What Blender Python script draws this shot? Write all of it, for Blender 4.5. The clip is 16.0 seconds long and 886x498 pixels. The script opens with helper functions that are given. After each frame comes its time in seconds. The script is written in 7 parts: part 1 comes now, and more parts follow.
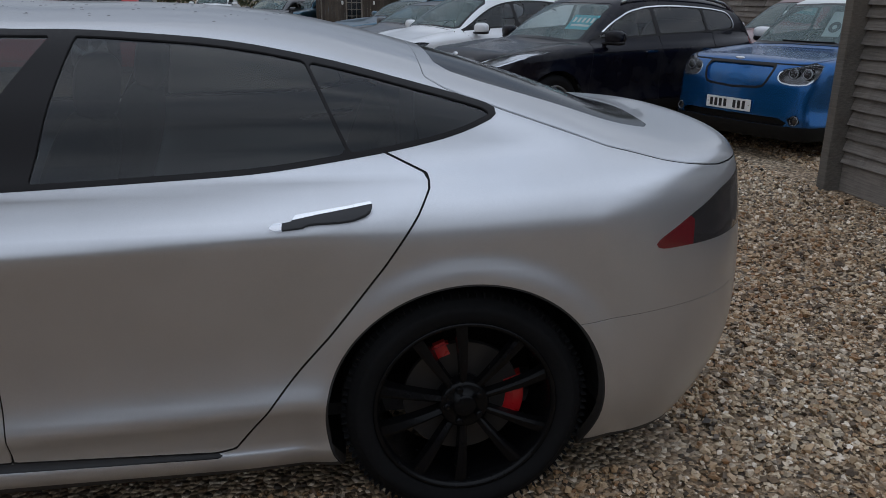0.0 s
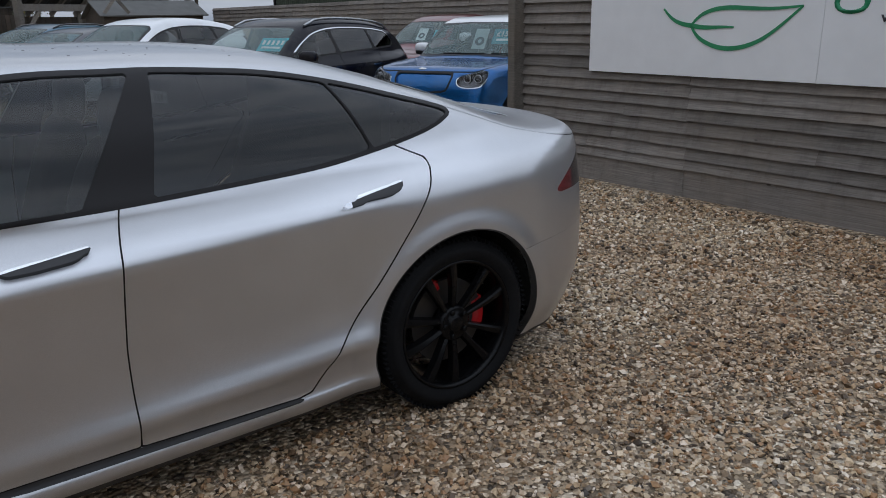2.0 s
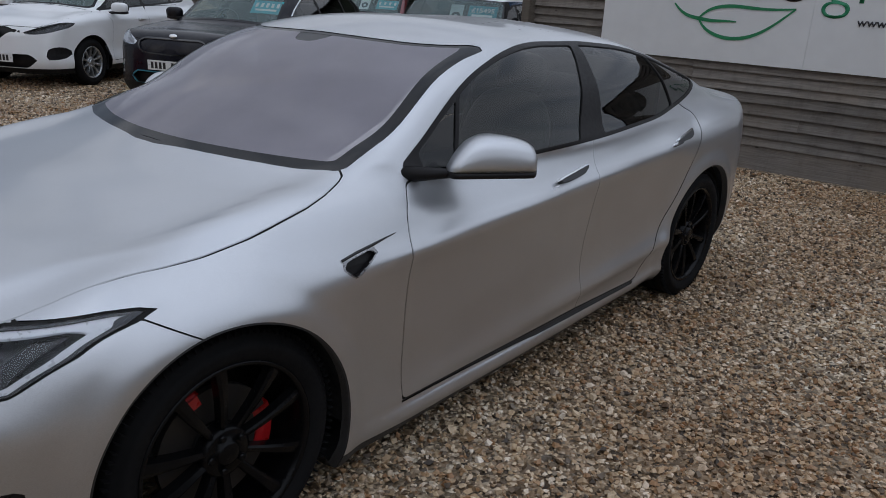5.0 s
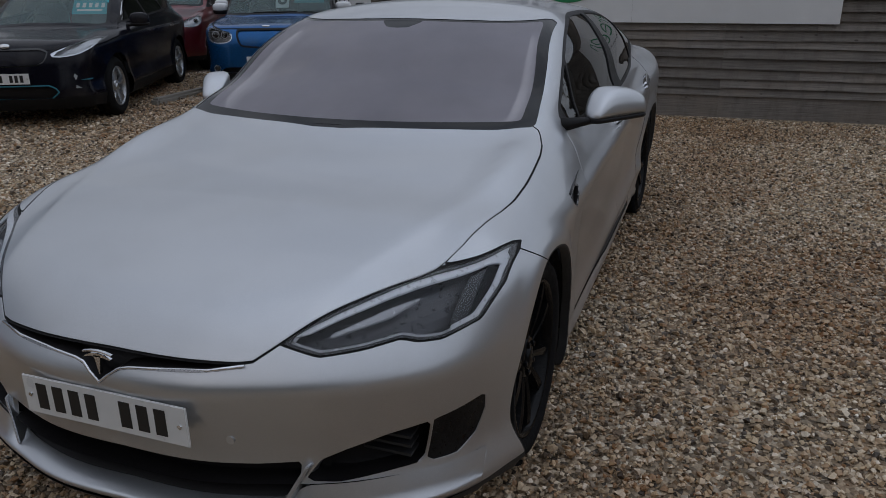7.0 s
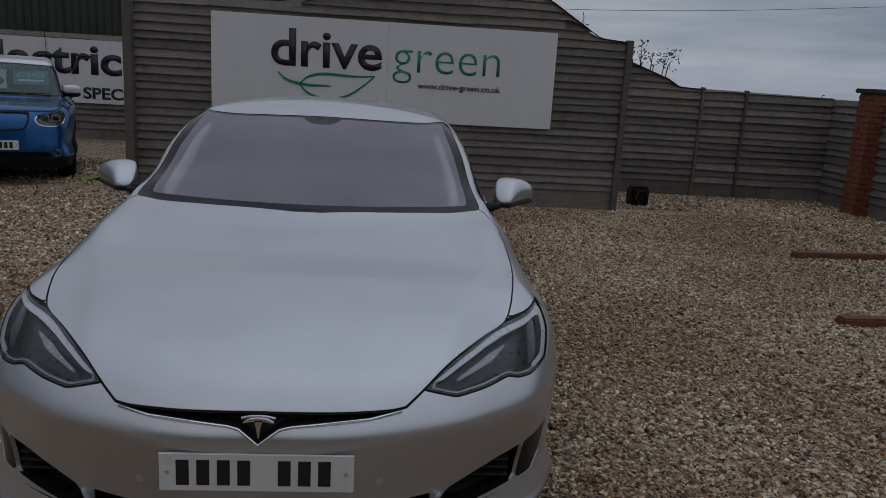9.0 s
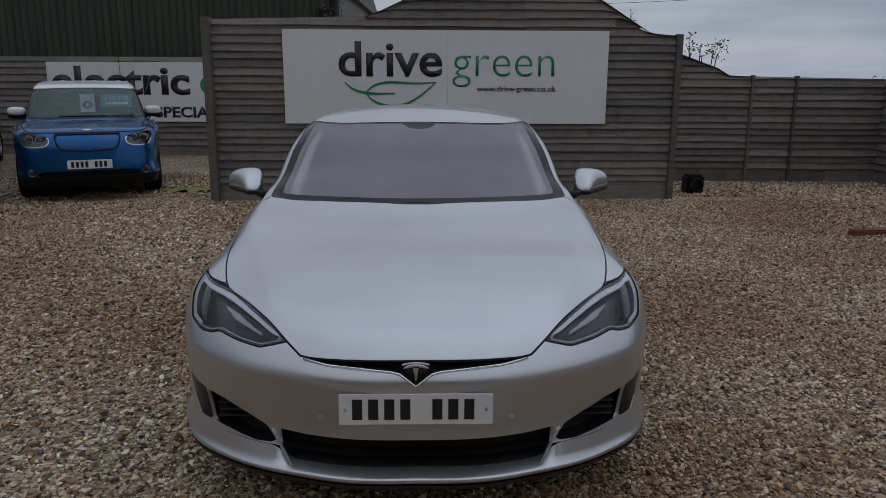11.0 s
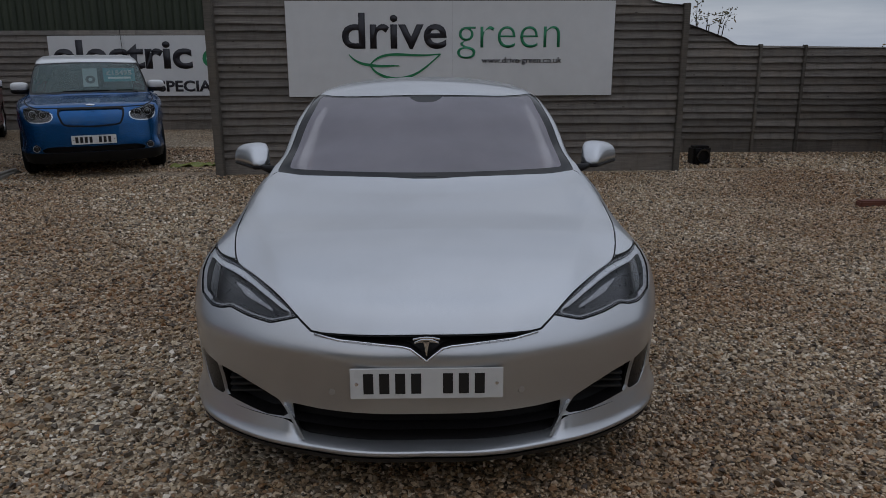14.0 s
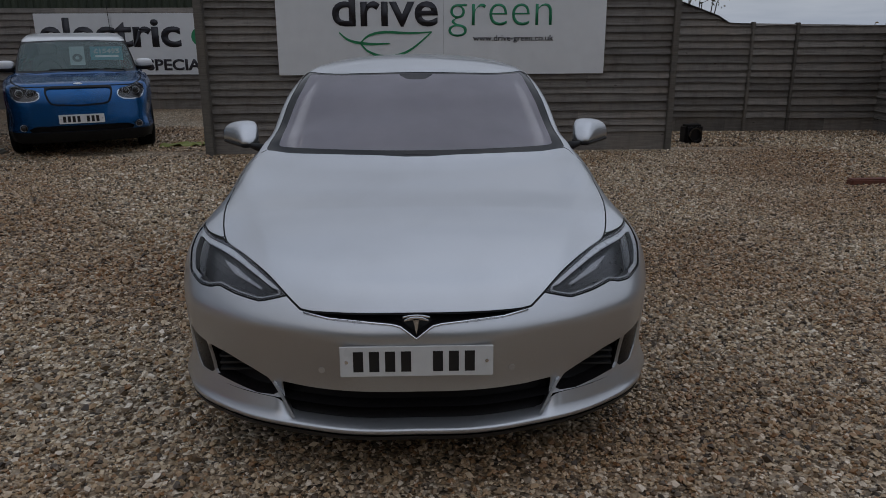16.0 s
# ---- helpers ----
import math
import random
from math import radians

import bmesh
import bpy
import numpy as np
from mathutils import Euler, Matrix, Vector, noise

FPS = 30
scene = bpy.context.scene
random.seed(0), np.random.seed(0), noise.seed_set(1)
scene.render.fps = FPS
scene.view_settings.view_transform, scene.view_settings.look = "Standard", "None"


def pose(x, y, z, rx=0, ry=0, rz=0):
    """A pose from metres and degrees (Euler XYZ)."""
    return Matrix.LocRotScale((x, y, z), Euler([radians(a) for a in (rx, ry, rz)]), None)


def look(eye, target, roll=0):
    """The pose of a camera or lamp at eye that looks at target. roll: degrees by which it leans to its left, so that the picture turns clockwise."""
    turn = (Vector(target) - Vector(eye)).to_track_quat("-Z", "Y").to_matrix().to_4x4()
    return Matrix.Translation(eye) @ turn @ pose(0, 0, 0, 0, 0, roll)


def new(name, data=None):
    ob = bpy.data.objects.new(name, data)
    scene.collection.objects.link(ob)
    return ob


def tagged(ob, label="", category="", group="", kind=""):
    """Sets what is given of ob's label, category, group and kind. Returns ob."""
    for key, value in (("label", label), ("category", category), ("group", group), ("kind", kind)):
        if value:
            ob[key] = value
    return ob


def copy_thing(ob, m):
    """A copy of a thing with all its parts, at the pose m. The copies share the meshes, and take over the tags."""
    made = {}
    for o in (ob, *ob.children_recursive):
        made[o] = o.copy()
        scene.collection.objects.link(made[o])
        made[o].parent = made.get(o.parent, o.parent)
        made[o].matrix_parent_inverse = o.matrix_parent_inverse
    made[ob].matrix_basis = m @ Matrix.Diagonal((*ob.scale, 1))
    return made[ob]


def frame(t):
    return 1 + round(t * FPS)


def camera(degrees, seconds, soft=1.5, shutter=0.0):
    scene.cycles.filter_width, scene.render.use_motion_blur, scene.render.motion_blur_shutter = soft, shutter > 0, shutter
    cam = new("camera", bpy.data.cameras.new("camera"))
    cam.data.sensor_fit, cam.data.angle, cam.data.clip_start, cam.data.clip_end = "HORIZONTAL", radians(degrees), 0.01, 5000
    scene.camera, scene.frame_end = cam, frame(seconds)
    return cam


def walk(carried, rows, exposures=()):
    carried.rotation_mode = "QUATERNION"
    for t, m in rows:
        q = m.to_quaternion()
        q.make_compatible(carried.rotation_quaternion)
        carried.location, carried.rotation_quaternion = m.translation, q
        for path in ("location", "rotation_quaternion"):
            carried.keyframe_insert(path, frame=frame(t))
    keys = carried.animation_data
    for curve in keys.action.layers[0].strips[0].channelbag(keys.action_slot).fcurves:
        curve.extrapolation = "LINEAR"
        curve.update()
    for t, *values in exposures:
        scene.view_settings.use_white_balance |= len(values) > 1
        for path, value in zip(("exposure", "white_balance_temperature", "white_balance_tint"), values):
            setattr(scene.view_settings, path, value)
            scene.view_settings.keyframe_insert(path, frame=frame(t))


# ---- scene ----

# ---------------------------------------------------------------- camera
cam = camera(60.35, 16.0, soft=0.75)
PATH = [
    (0, (2.790, 3.582, 1.415), (0.908, 3.848, 0.791), 0.4),
    (0.5, (2.999, 3.281, 1.441), (1.133, 3.794, 0.937), -0.8),
    (1, (3.067, 2.957, 1.464), (1.288, 3.750, 1.008), 0.1),
    (1.5, (3.018, 2.599, 1.467), (1.367, 3.527, 0.825), -1.2),
    (2, (3.091, 2.212, 1.467), (1.559, 3.356, 0.885), -0.9),
    (2.5, (3.095, 1.829, 1.445), (1.621, 3.071, 0.909), -2.3),
    (3, (3.016, 1.446, 1.480), (1.514, 2.595, 0.829), -1.0),
    (3.5, (3.012, 1.021, 1.500), (1.532, 2.245, 0.943), -0.2),
    (4, (2.817, 0.677, 1.478), (1.388, 1.956, 0.908), -0.5),
    (4.2, (2.706, 0.543, 1.502), (1.333, 1.870, 0.906), 1.0),
    (6.3, (1.895, -0.998, 1.527), (1.000, 0.703, 0.975), -0.3),
    (6.5, (1.778, -1.094, 1.523), (0.963, 0.654, 0.996), -0.1),
    (7, (1.401, -1.273, 1.533), (0.743, 0.487, 0.848), -0.7),
    (7.5, (1.046, -1.496, 1.543), (0.802, 0.418, 1.016), -2.1),
    (8, (0.726, -1.599, 1.509), (0.735, 0.326, 0.965), 1.2),
    (8.5, (0.462, -1.709, 1.541), (0.638, 0.208, 1.000), 2.2),
    (9, (0.302, -1.905, 1.577), (0.471, 0.038, 1.131), 3.4),
    (9.2, (0.295, -2.041, 1.574), (0.335, -0.088, 1.143), 2.2),
    (11.3, (0.006, -2.393, 1.608), (0.054, -0.446, 1.154), 0.1),
    (11.5, (0.003, -2.396, 1.613), (0.043, -0.451, 1.148), 0.2),
    (12, (0.003, -2.401, 1.612), (0.029, -0.46, 1.132), 0.3),
    (12.5, (0.006, -2.397, 1.613), (0.025, -0.458, 1.124), 0.3),
    (13, (0.014, -2.4, 1.617), (0.051, -0.461, 1.128), 0.2),
    (13.5, (0.021, -2.389, 1.604), (0.055, -0.453, 1.104), -0.3),
    (14, (0.011, -2.384, 1.604), (0.048, -0.452, 1.089), -0.2),
    (14.5, (0.006, -2.387, 1.602), (0.045, -0.459, 1.073), 0.2),
    (15, (0.012, -2.386, 1.6), (0.051, -0.46, 1.06), 0.1),
    (15.5, (0.007, -2.384, 1.602), (0.047, -0.462, 1.051), 0.2),
    (16, (0.021, -2.374, 1.592), (0.077, -0.457, 1.027), -0.2),
]
walk(cam, [(t, look(eye, target, roll)) for t, eye, target, roll in PATH],
     [(0, 0.24, 6250, 10), (0.5, 0.46, 6250, 10), (1.5, 0.55, 6250, 10), (3.0, 0.52, 6300, 10), (4.2, 0.40, 6300, 11), (6.3, -0.06, 6350, 11), (7.0, -0.20, 6350, 11), (9.0, -0.53, 6400, 12), (11.3, -0.24, 6400, 11), (16.0, -0.32, 6400, 11)])

# ---------------------------------------------------------------- light: an overcast autumn day
world = bpy.data.worlds.new("overcast_sky")
scene.world = world
world.use_nodes = True
wt = world.node_tree
wt.nodes.clear()
w_out = wt.nodes.new("ShaderNodeOutputWorld")
w_bg = wt.nodes.new("ShaderNodeBackground")
w_sky = wt.nodes.new("ShaderNodeTexSky")
w_sky.sky_type, w_sky.sun_disc = "NISHITA", False
w_sky.sun_elevation, w_sky.sun_rotation = radians(32), radians(200)
w_sky.air_density, w_sky.dust_density = 1.0, 2.0
w_cloud = wt.nodes.new("ShaderNodeTexNoise")
w_map = wt.nodes.new("ShaderNodeMapping")
w_co = wt.nodes.new("ShaderNodeTexCoord")
w_ramp = wt.nodes.new("ShaderNodeValToRGB")
w_mix = wt.nodes.new("ShaderNodeMixRGB")
w_map.inputs["Scale"].default_value = (1.0, 1.0, 8.0)
w_cloud.inputs["Scale"].default_value = 2.3
w_cloud.inputs["Detail"].default_value = 7
w_ramp.color_ramp.elements[0].position, w_ramp.color_ramp.elements[0].color = 0.36, (2.45, 2.95, 3.8, 1)
w_ramp.color_ramp.elements[1].position, w_ramp.color_ramp.elements[1].color = 0.62, (5.1, 5.5, 6.2, 1)
w_mix.inputs["Fac"].default_value = 0.88
wt.links.new(w_co.outputs["Generated"], w_map.inputs["Vector"])
wt.links.new(w_map.outputs["Vector"], w_cloud.inputs["Vector"])
wt.links.new(w_cloud.outputs["Fac"], w_ramp.inputs["Fac"])
wt.links.new(w_sky.outputs["Color"], w_mix.inputs["Color1"])
wt.links.new(w_ramp.outputs["Color"], w_mix.inputs["Color2"])
# the overcast is brighter towards the hidden sun
w_sep = wt.nodes.new("ShaderNodeVectorMath")
w_sep.operation = "DOT_PRODUCT"
w_sep.inputs[1].default_value = (0.70, 0.45, 0.55)
w_up = wt.nodes.new("ShaderNodeMapRange")
w_up.inputs["To Min"].default_value, w_up.inputs["To Max"].default_value = 0.62, 1.46
w_mul = wt.nodes.new("ShaderNodeVectorMath")
w_mul.operation = "SCALE"
wt.links.new(w_co.outputs["Generated"], w_sep.inputs[0])
w_up.inputs["From Min"].default_value = -1.0
wt.links.new(w_sep.outputs["Value"], w_up.inputs["Value"])
wt.links.new(w_mix.outputs["Color"], w_mul.inputs[0])
w_high = wt.nodes.new("ShaderNodeSeparateXYZ")
w_dome = wt.nodes.new("ShaderNodeValToRGB")
for stop, tone in ((0.16, 0.74), (0.50, 0.86)):
    w_dome.color_ramp.elements.new(stop).color = (tone, tone, tone, 1)
w_dome.color_ramp.elements[0].color, w_dome.color_ramp.elements[-1].color = (1.02, 1.02, 1.02, 1), (1.58, 1.58, 1.58, 1)
w_both = wt.nodes.new("ShaderNodeMath")
w_both.operation = "MULTIPLY"
wt.links.new(w_co.outputs["Generated"], w_high.inputs["Vector"])
wt.links.new(w_high.outputs["Z"], w_dome.inputs["Fac"])
wt.links.new(w_dome.outputs["Color"], w_both.inputs[0])
wt.links.new(w_up.outputs["Result"], w_both.inputs[1])
wt.links.new(w_both.outputs["Value"], w_mul.inputs["Scale"])
wt.links.new(w_mul.outputs["Vector"], w_bg.inputs["Color"])
w_bg.inputs["Strength"].default_value = 0.082
wt.links.new(w_bg.outputs["Background"], w_out.inputs["Surface"])

sun_data = bpy.data.lights.new("sun", "SUN")
sun_data.energy, sun_data.angle, sun_data.color = 0.5, radians(172), (1.0, 0.97, 0.93)
sun = new("sun", sun_data)
sun.matrix_world = look((4, 5, 12), (0, 2, 0))

# ---------------------------------------------------------------- materials
def material(name):
    m = bpy.data.materials.new(name)
    m.use_nodes = True
    return m, m.node_tree, m.node_tree.nodes["Principled BSDF"]


def node(nt, kind, **sets):
    n = nt.nodes.new(kind)
    for k, v in sets.items():
        n.inputs[k.replace("_", " ")].default_value = v
    return n


def ramp(nt, fac, *stops):
    n = nt.nodes.new("ShaderNodeValToRGB")
    e = n.color_ramp.elements
    while len(e) < len(stops):
        e.new(0.5)
    for i, (p, c) in enumerate(stops):
        e[i].position, e[i].color = p, (*c, 1)
    nt.links.new(fac, n.inputs["Fac"])
    return n.outputs["Color"]


def simple(name, colour, rough=0.5, metal=0.0, scale=30.0, vary=0.12, relief=0.0, coat=0.0, spec=0.5):
    """A plain surface with two scales of variation in tone and gloss."""
    m, nt, b = material(name)
    co = nt.nodes.new("ShaderNodeTexCoord")
    n1 = node(nt, "ShaderNodeTexNoise", Scale=scale, Detail=6.0)
    n2 = node(nt, "ShaderNodeTexNoise", Scale=scale * 0.13, Detail=3.0)
    mix = nt.nodes.new("ShaderNodeMath")
    mix.operation = "ADD"
    nt.links.new(co.outputs["Object"], n1.inputs["Vector"])
    nt.links.new(co.outputs["Object"], n2.inputs["Vector"])
    nt.links.new(n1.outputs["Fac"], mix.inputs[0])
    nt.links.new(n2.outputs["Fac"], mix.inputs[1])
    half = nt.nodes.new("ShaderNodeMath")
    half.operation = "MULTIPLY"
    half.inputs[1].default_value = 0.5
    nt.links.new(mix.outputs[0], half.inputs[0])
    lo = tuple(max(c * (1 - vary), 0) for c in colour)
    hi = tuple(min(c * (1 + vary), 1) for c in colour)
    nt.links.new(ramp(nt, half.outputs[0], (0.35, lo), (0.65, hi)), b.inputs["Base Color"])
    rr = nt.nodes.new("ShaderNodeMapRange")
    rr.inputs["To Min"].default_value, rr.inputs["To Max"].default_value = rough * 0.85, min(rough * 1.15, 1)
    rr.inputs["From Min"].default_value, rr.inputs["From Max"].default_value = 0.3, 0.7
    nt.links.new(n1.outputs["Fac"], rr.inputs["Value"])
    nt.links.new(rr.outputs["Result"], b.inputs["Roughness"])
    b.inputs["Metallic"].default_value = metal
    b.inputs["Coat Weight"].default_value = coat
    b.inputs["Coat Roughness"].default_value = 0.04
    b.inputs["Specular IOR Level"].default_value = spec
    if relief:
        bp = node(nt, "ShaderNodeBump", Strength=0.5, Distance=relief)
        nt.links.new(n1.outputs["Fac"], bp.inputs["Height"])
        nt.links.new(bp.outputs["Normal"], b.inputs["Normal"])
    return m


def car_paint(name, colour, metal=0.6, rough=0.3, flake=0.1, coat=0.7):
    """Lacquered car paint with fine metallic flakes and a film of road dust."""
    m, nt, b = material(name)
    co = nt.nodes.new("ShaderNodeTexCoord")
    fl = node(nt, "ShaderNodeTexVoronoi", Scale=900.0)
    nt.links.new(co.outputs["Object"], fl.inputs["Vector"])
    dirt = node(nt, "ShaderNodeTexNoise", Scale=3.0, Detail=8.0)
    nt.links.new(co.outputs["Object"], dirt.inputs["Vector"])
    lo, hi = tuple(c * (1 - flake) for c in colour), tuple(min(c * (1 + flake), 1) for c in colour)
    col = ramp(nt, fl.outputs["Color"], (0.1, lo), (0.9, hi))
    mx = node(nt, "ShaderNodeMixRGB", Fac=0.1, Color2=(0.22, 0.20, 0.17, 1))
    rr = nt.nodes.new("ShaderNodeMapRange")
    rr.inputs["From Min"].default_value, rr.inputs["From Max"].default_value = 0.45, 0.75
    rr.inputs["To Min"].default_value, rr.inputs["To Max"].default_value = 0.0, 0.12
    nt.links.new(dirt.outputs["Fac"], rr.inputs["Value"])
    nt.links.new(rr.outputs["Result"], mx.inputs["Fac"])
    nt.links.new(col, mx.inputs["Color1"])
    nt.links.new(mx.outputs["Color"], b.inputs["Base Color"])
    b.inputs["Metallic"].default_value, b.inputs["Roughness"].default_value = metal, rough
    b.inputs["Coat Weight"].default_value, b.inputs["Coat Roughness"].default_value = coat, 0.05
    return m


def window_glass(name, tint, rough=0.02):
    m, nt, b = material(name)
    b.inputs["Base Color"].default_value = (*tint, 1)
    b.inputs["Roughness"].default_value = rough
    b.inputs["Transmission Weight"].default_value = 1.0
    b.inputs["IOR"].default_value = 1.02
    b.inputs["Coat Weight"].default_value, b.inputs["Coat Roughness"].default_value = 1.0, 0.02
    return m


def mist_sheen_glass(name, tint, haze, veil):
    """Clear glass under a pale film: misting, dust and painted-in sky reflection."""
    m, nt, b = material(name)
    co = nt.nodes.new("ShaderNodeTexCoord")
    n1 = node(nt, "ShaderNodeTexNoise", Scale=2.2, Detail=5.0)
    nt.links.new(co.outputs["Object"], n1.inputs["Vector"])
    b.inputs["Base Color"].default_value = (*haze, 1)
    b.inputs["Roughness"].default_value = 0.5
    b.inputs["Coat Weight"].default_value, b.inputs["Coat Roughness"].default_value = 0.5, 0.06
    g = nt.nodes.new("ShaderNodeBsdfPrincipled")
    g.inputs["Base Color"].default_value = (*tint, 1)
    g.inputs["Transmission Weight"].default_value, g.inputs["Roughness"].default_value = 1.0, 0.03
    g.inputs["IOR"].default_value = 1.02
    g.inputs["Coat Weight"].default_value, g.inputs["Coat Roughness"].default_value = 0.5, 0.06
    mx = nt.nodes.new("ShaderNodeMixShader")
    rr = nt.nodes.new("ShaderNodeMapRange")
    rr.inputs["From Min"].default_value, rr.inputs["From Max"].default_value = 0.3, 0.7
    rr.inputs["To Min"].default_value, rr.inputs["To Max"].default_value = veil * 0.85, veil * 1.1
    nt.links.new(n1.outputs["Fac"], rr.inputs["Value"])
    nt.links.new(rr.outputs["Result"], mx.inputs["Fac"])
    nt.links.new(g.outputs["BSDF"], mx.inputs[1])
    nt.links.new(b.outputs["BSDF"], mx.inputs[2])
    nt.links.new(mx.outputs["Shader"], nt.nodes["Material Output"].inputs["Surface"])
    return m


SILVER = car_paint("silver_paint", (0.585, 0.598, 0.622), 0.88, 0.36)
BLACK_TRIM = simple("black_trim", (0.010, 0.009, 0.0095), 0.45, 0, 60, 0.12, 0, 0.0, 0.22)
GAP = simple("panel_gap", (0.004, 0.004, 0.004), 0.9)
RUBBER = simple("rubber", (0.007, 0.007, 0.0075), 0.8, 0, 80, 0.25, 0.001, 0.0, 0.14)
TINT = window_glass("tinted_glass", (0.045, 0.055, 0.056))
FRIT = simple("black_glass_border", (0.006, 0.006, 0.007), 0.1, 0, 30, 0.1, 0, 0.0, 0.3)
CLOTH = simple("dark_trim_cloth", (0.03, 0.03, 0.032), 0.8, 0, 90)
CHROME = simple("chrome", (0.75, 0.76, 0.78), 0.12, 1.0, 40, 0.03)
# the lilac film carries sky reflection as colour, together with misting
MIST_SHEEN = mist_sheen_glass("mist_sheen_windscreen", (0.83, 0.83, 0.85), (0.365, 0.338, 0.384), 0.56)
PLASTIC = simple("grey_black_plastic", (0.02, 0.02, 0.021), 0.55, 0, 120, 0.2, 0.0006)
GLOSS_BLACK = simple("gloss_black", (0.008, 0.008, 0.009), 0.12, 0, 40, 0.2, 0, 0.5)
RED_CALIPER = simple("red_brake_paint", (0.45, 0.012, 0.015), 0.3, 0, 60, 0.1, 0, 0.5)
DISC = simple("brake_disc_steel", (0.05, 0.046, 0.043), 0.5, 0.6, 90)
RED_LENS = simple("red_lens", (0.13, 0.004, 0.009), 0.08, 0, 40, 0.1, 0, 1.0)
SMOKE_LENS = simple("smoked_lens", (0.022, 0.021, 0.023), 0.1, 0, 40, 0.1, 0, 0.6)
FOG_LENS = simple("fog_lens", (0.008, 0.008, 0.009), 0.30, 0, 90, 0.4, 0.002, 0.0, 0.22)
LAMP_GLASS = window_glass("lamp_glass", (0.80, 0.82, 0.85))
LAMP_GLASS.node_tree.nodes["Principled BSDF"].inputs["Coat Weight"].default_value = 0.5
LAMP_DARK = simple("lamp_housing", (0.060, 0.060, 0.066), 0.3, 0.3, 60)
LAMP_BAND = simple("lamp_light_guide", (0.62, 0.63, 0.65), 0.3, 0.25, 60, 0.06)
LAMP_BOWL = simple("lamp_bowl_grey", (0.34, 0.34, 0.35), 0.25, 0.4, 60, 0.08)
WHITE_PLATE = simple("white_number_plate", (0.72, 0.72, 0.71), 0.3, 0, 20, 0.05)
CREAM_TRIM = simple("pale_pillar_trim", (0.88, 0.86, 0.82), 0.8, 0, 60)
SATIN = simple("satin_dark_metal", (0.30, 0.30, 0.31), 0.28, 0.8, 60)
# ---------------------------------------------------------------- shapes of car bodies
def curve(*pts):
    """Natural cubic spline through (x, y) pairs, straight beyond its ends."""
    X = np.array([p[0] for p in pts], float)
    Y = np.array([p[1] for p in pts], float)
    n, h = len(X), np.diff(X)
    A, b = np.eye(n), np.zeros(n)
    for i in range(1, n - 1):
        A[i, i - 1:i + 2] = h[i - 1], 2 * (h[i - 1] + h[i]), h[i]
        b[i] = 6 * ((Y[i + 1] - Y[i]) / h[i] - (Y[i] - Y[i - 1]) / h[i - 1])
    M = np.linalg.solve(A, b)

    def f(x):
        x = np.asarray(x, float)
        i = np.clip(np.searchsorted(X, x) - 1, 0, n - 2)
        xc = np.clip(x, X[0], X[-1])
        a, c = X[i + 1] - xc, xc - X[i]
        y = (M[i] * a ** 3 + M[i + 1] * c ** 3) / (6 * h[i]) + (Y[i] / h[i] - M[i] * h[i] / 6) * a + (Y[i + 1] / h[i] - M[i + 1] * h[i] / 6) * c
        s0 = (Y[1] - Y[0]) / h[0] - h[0] * (2 * M[0] + M[1]) / 6
        s1 = (Y[-1] - Y[-2]) / h[-1] + h[-1] * (2 * M[-1] + M[-2]) / 6
        return y + np.where(x < X[0], (x - X[0]) * s0, 0) + np.where(x > X[-1], (x - X[-1]) * s1, 0)
    return f


def smax(a, b, r):
    k = np.maximum(r - np.abs(a - b), 0) / r
    return np.maximum(a, b) + k * k * r * 0.25


def smin(a, b, r):
    return -smax(-a, -b, r)


def bump(x, c, w):
    return np.exp(-((x - c) / w) ** 2)


def step(x, a, b):
    k = np.clip((x - a) / (b - a), 0, 1)
    return k * k * (3 - 2 * k)


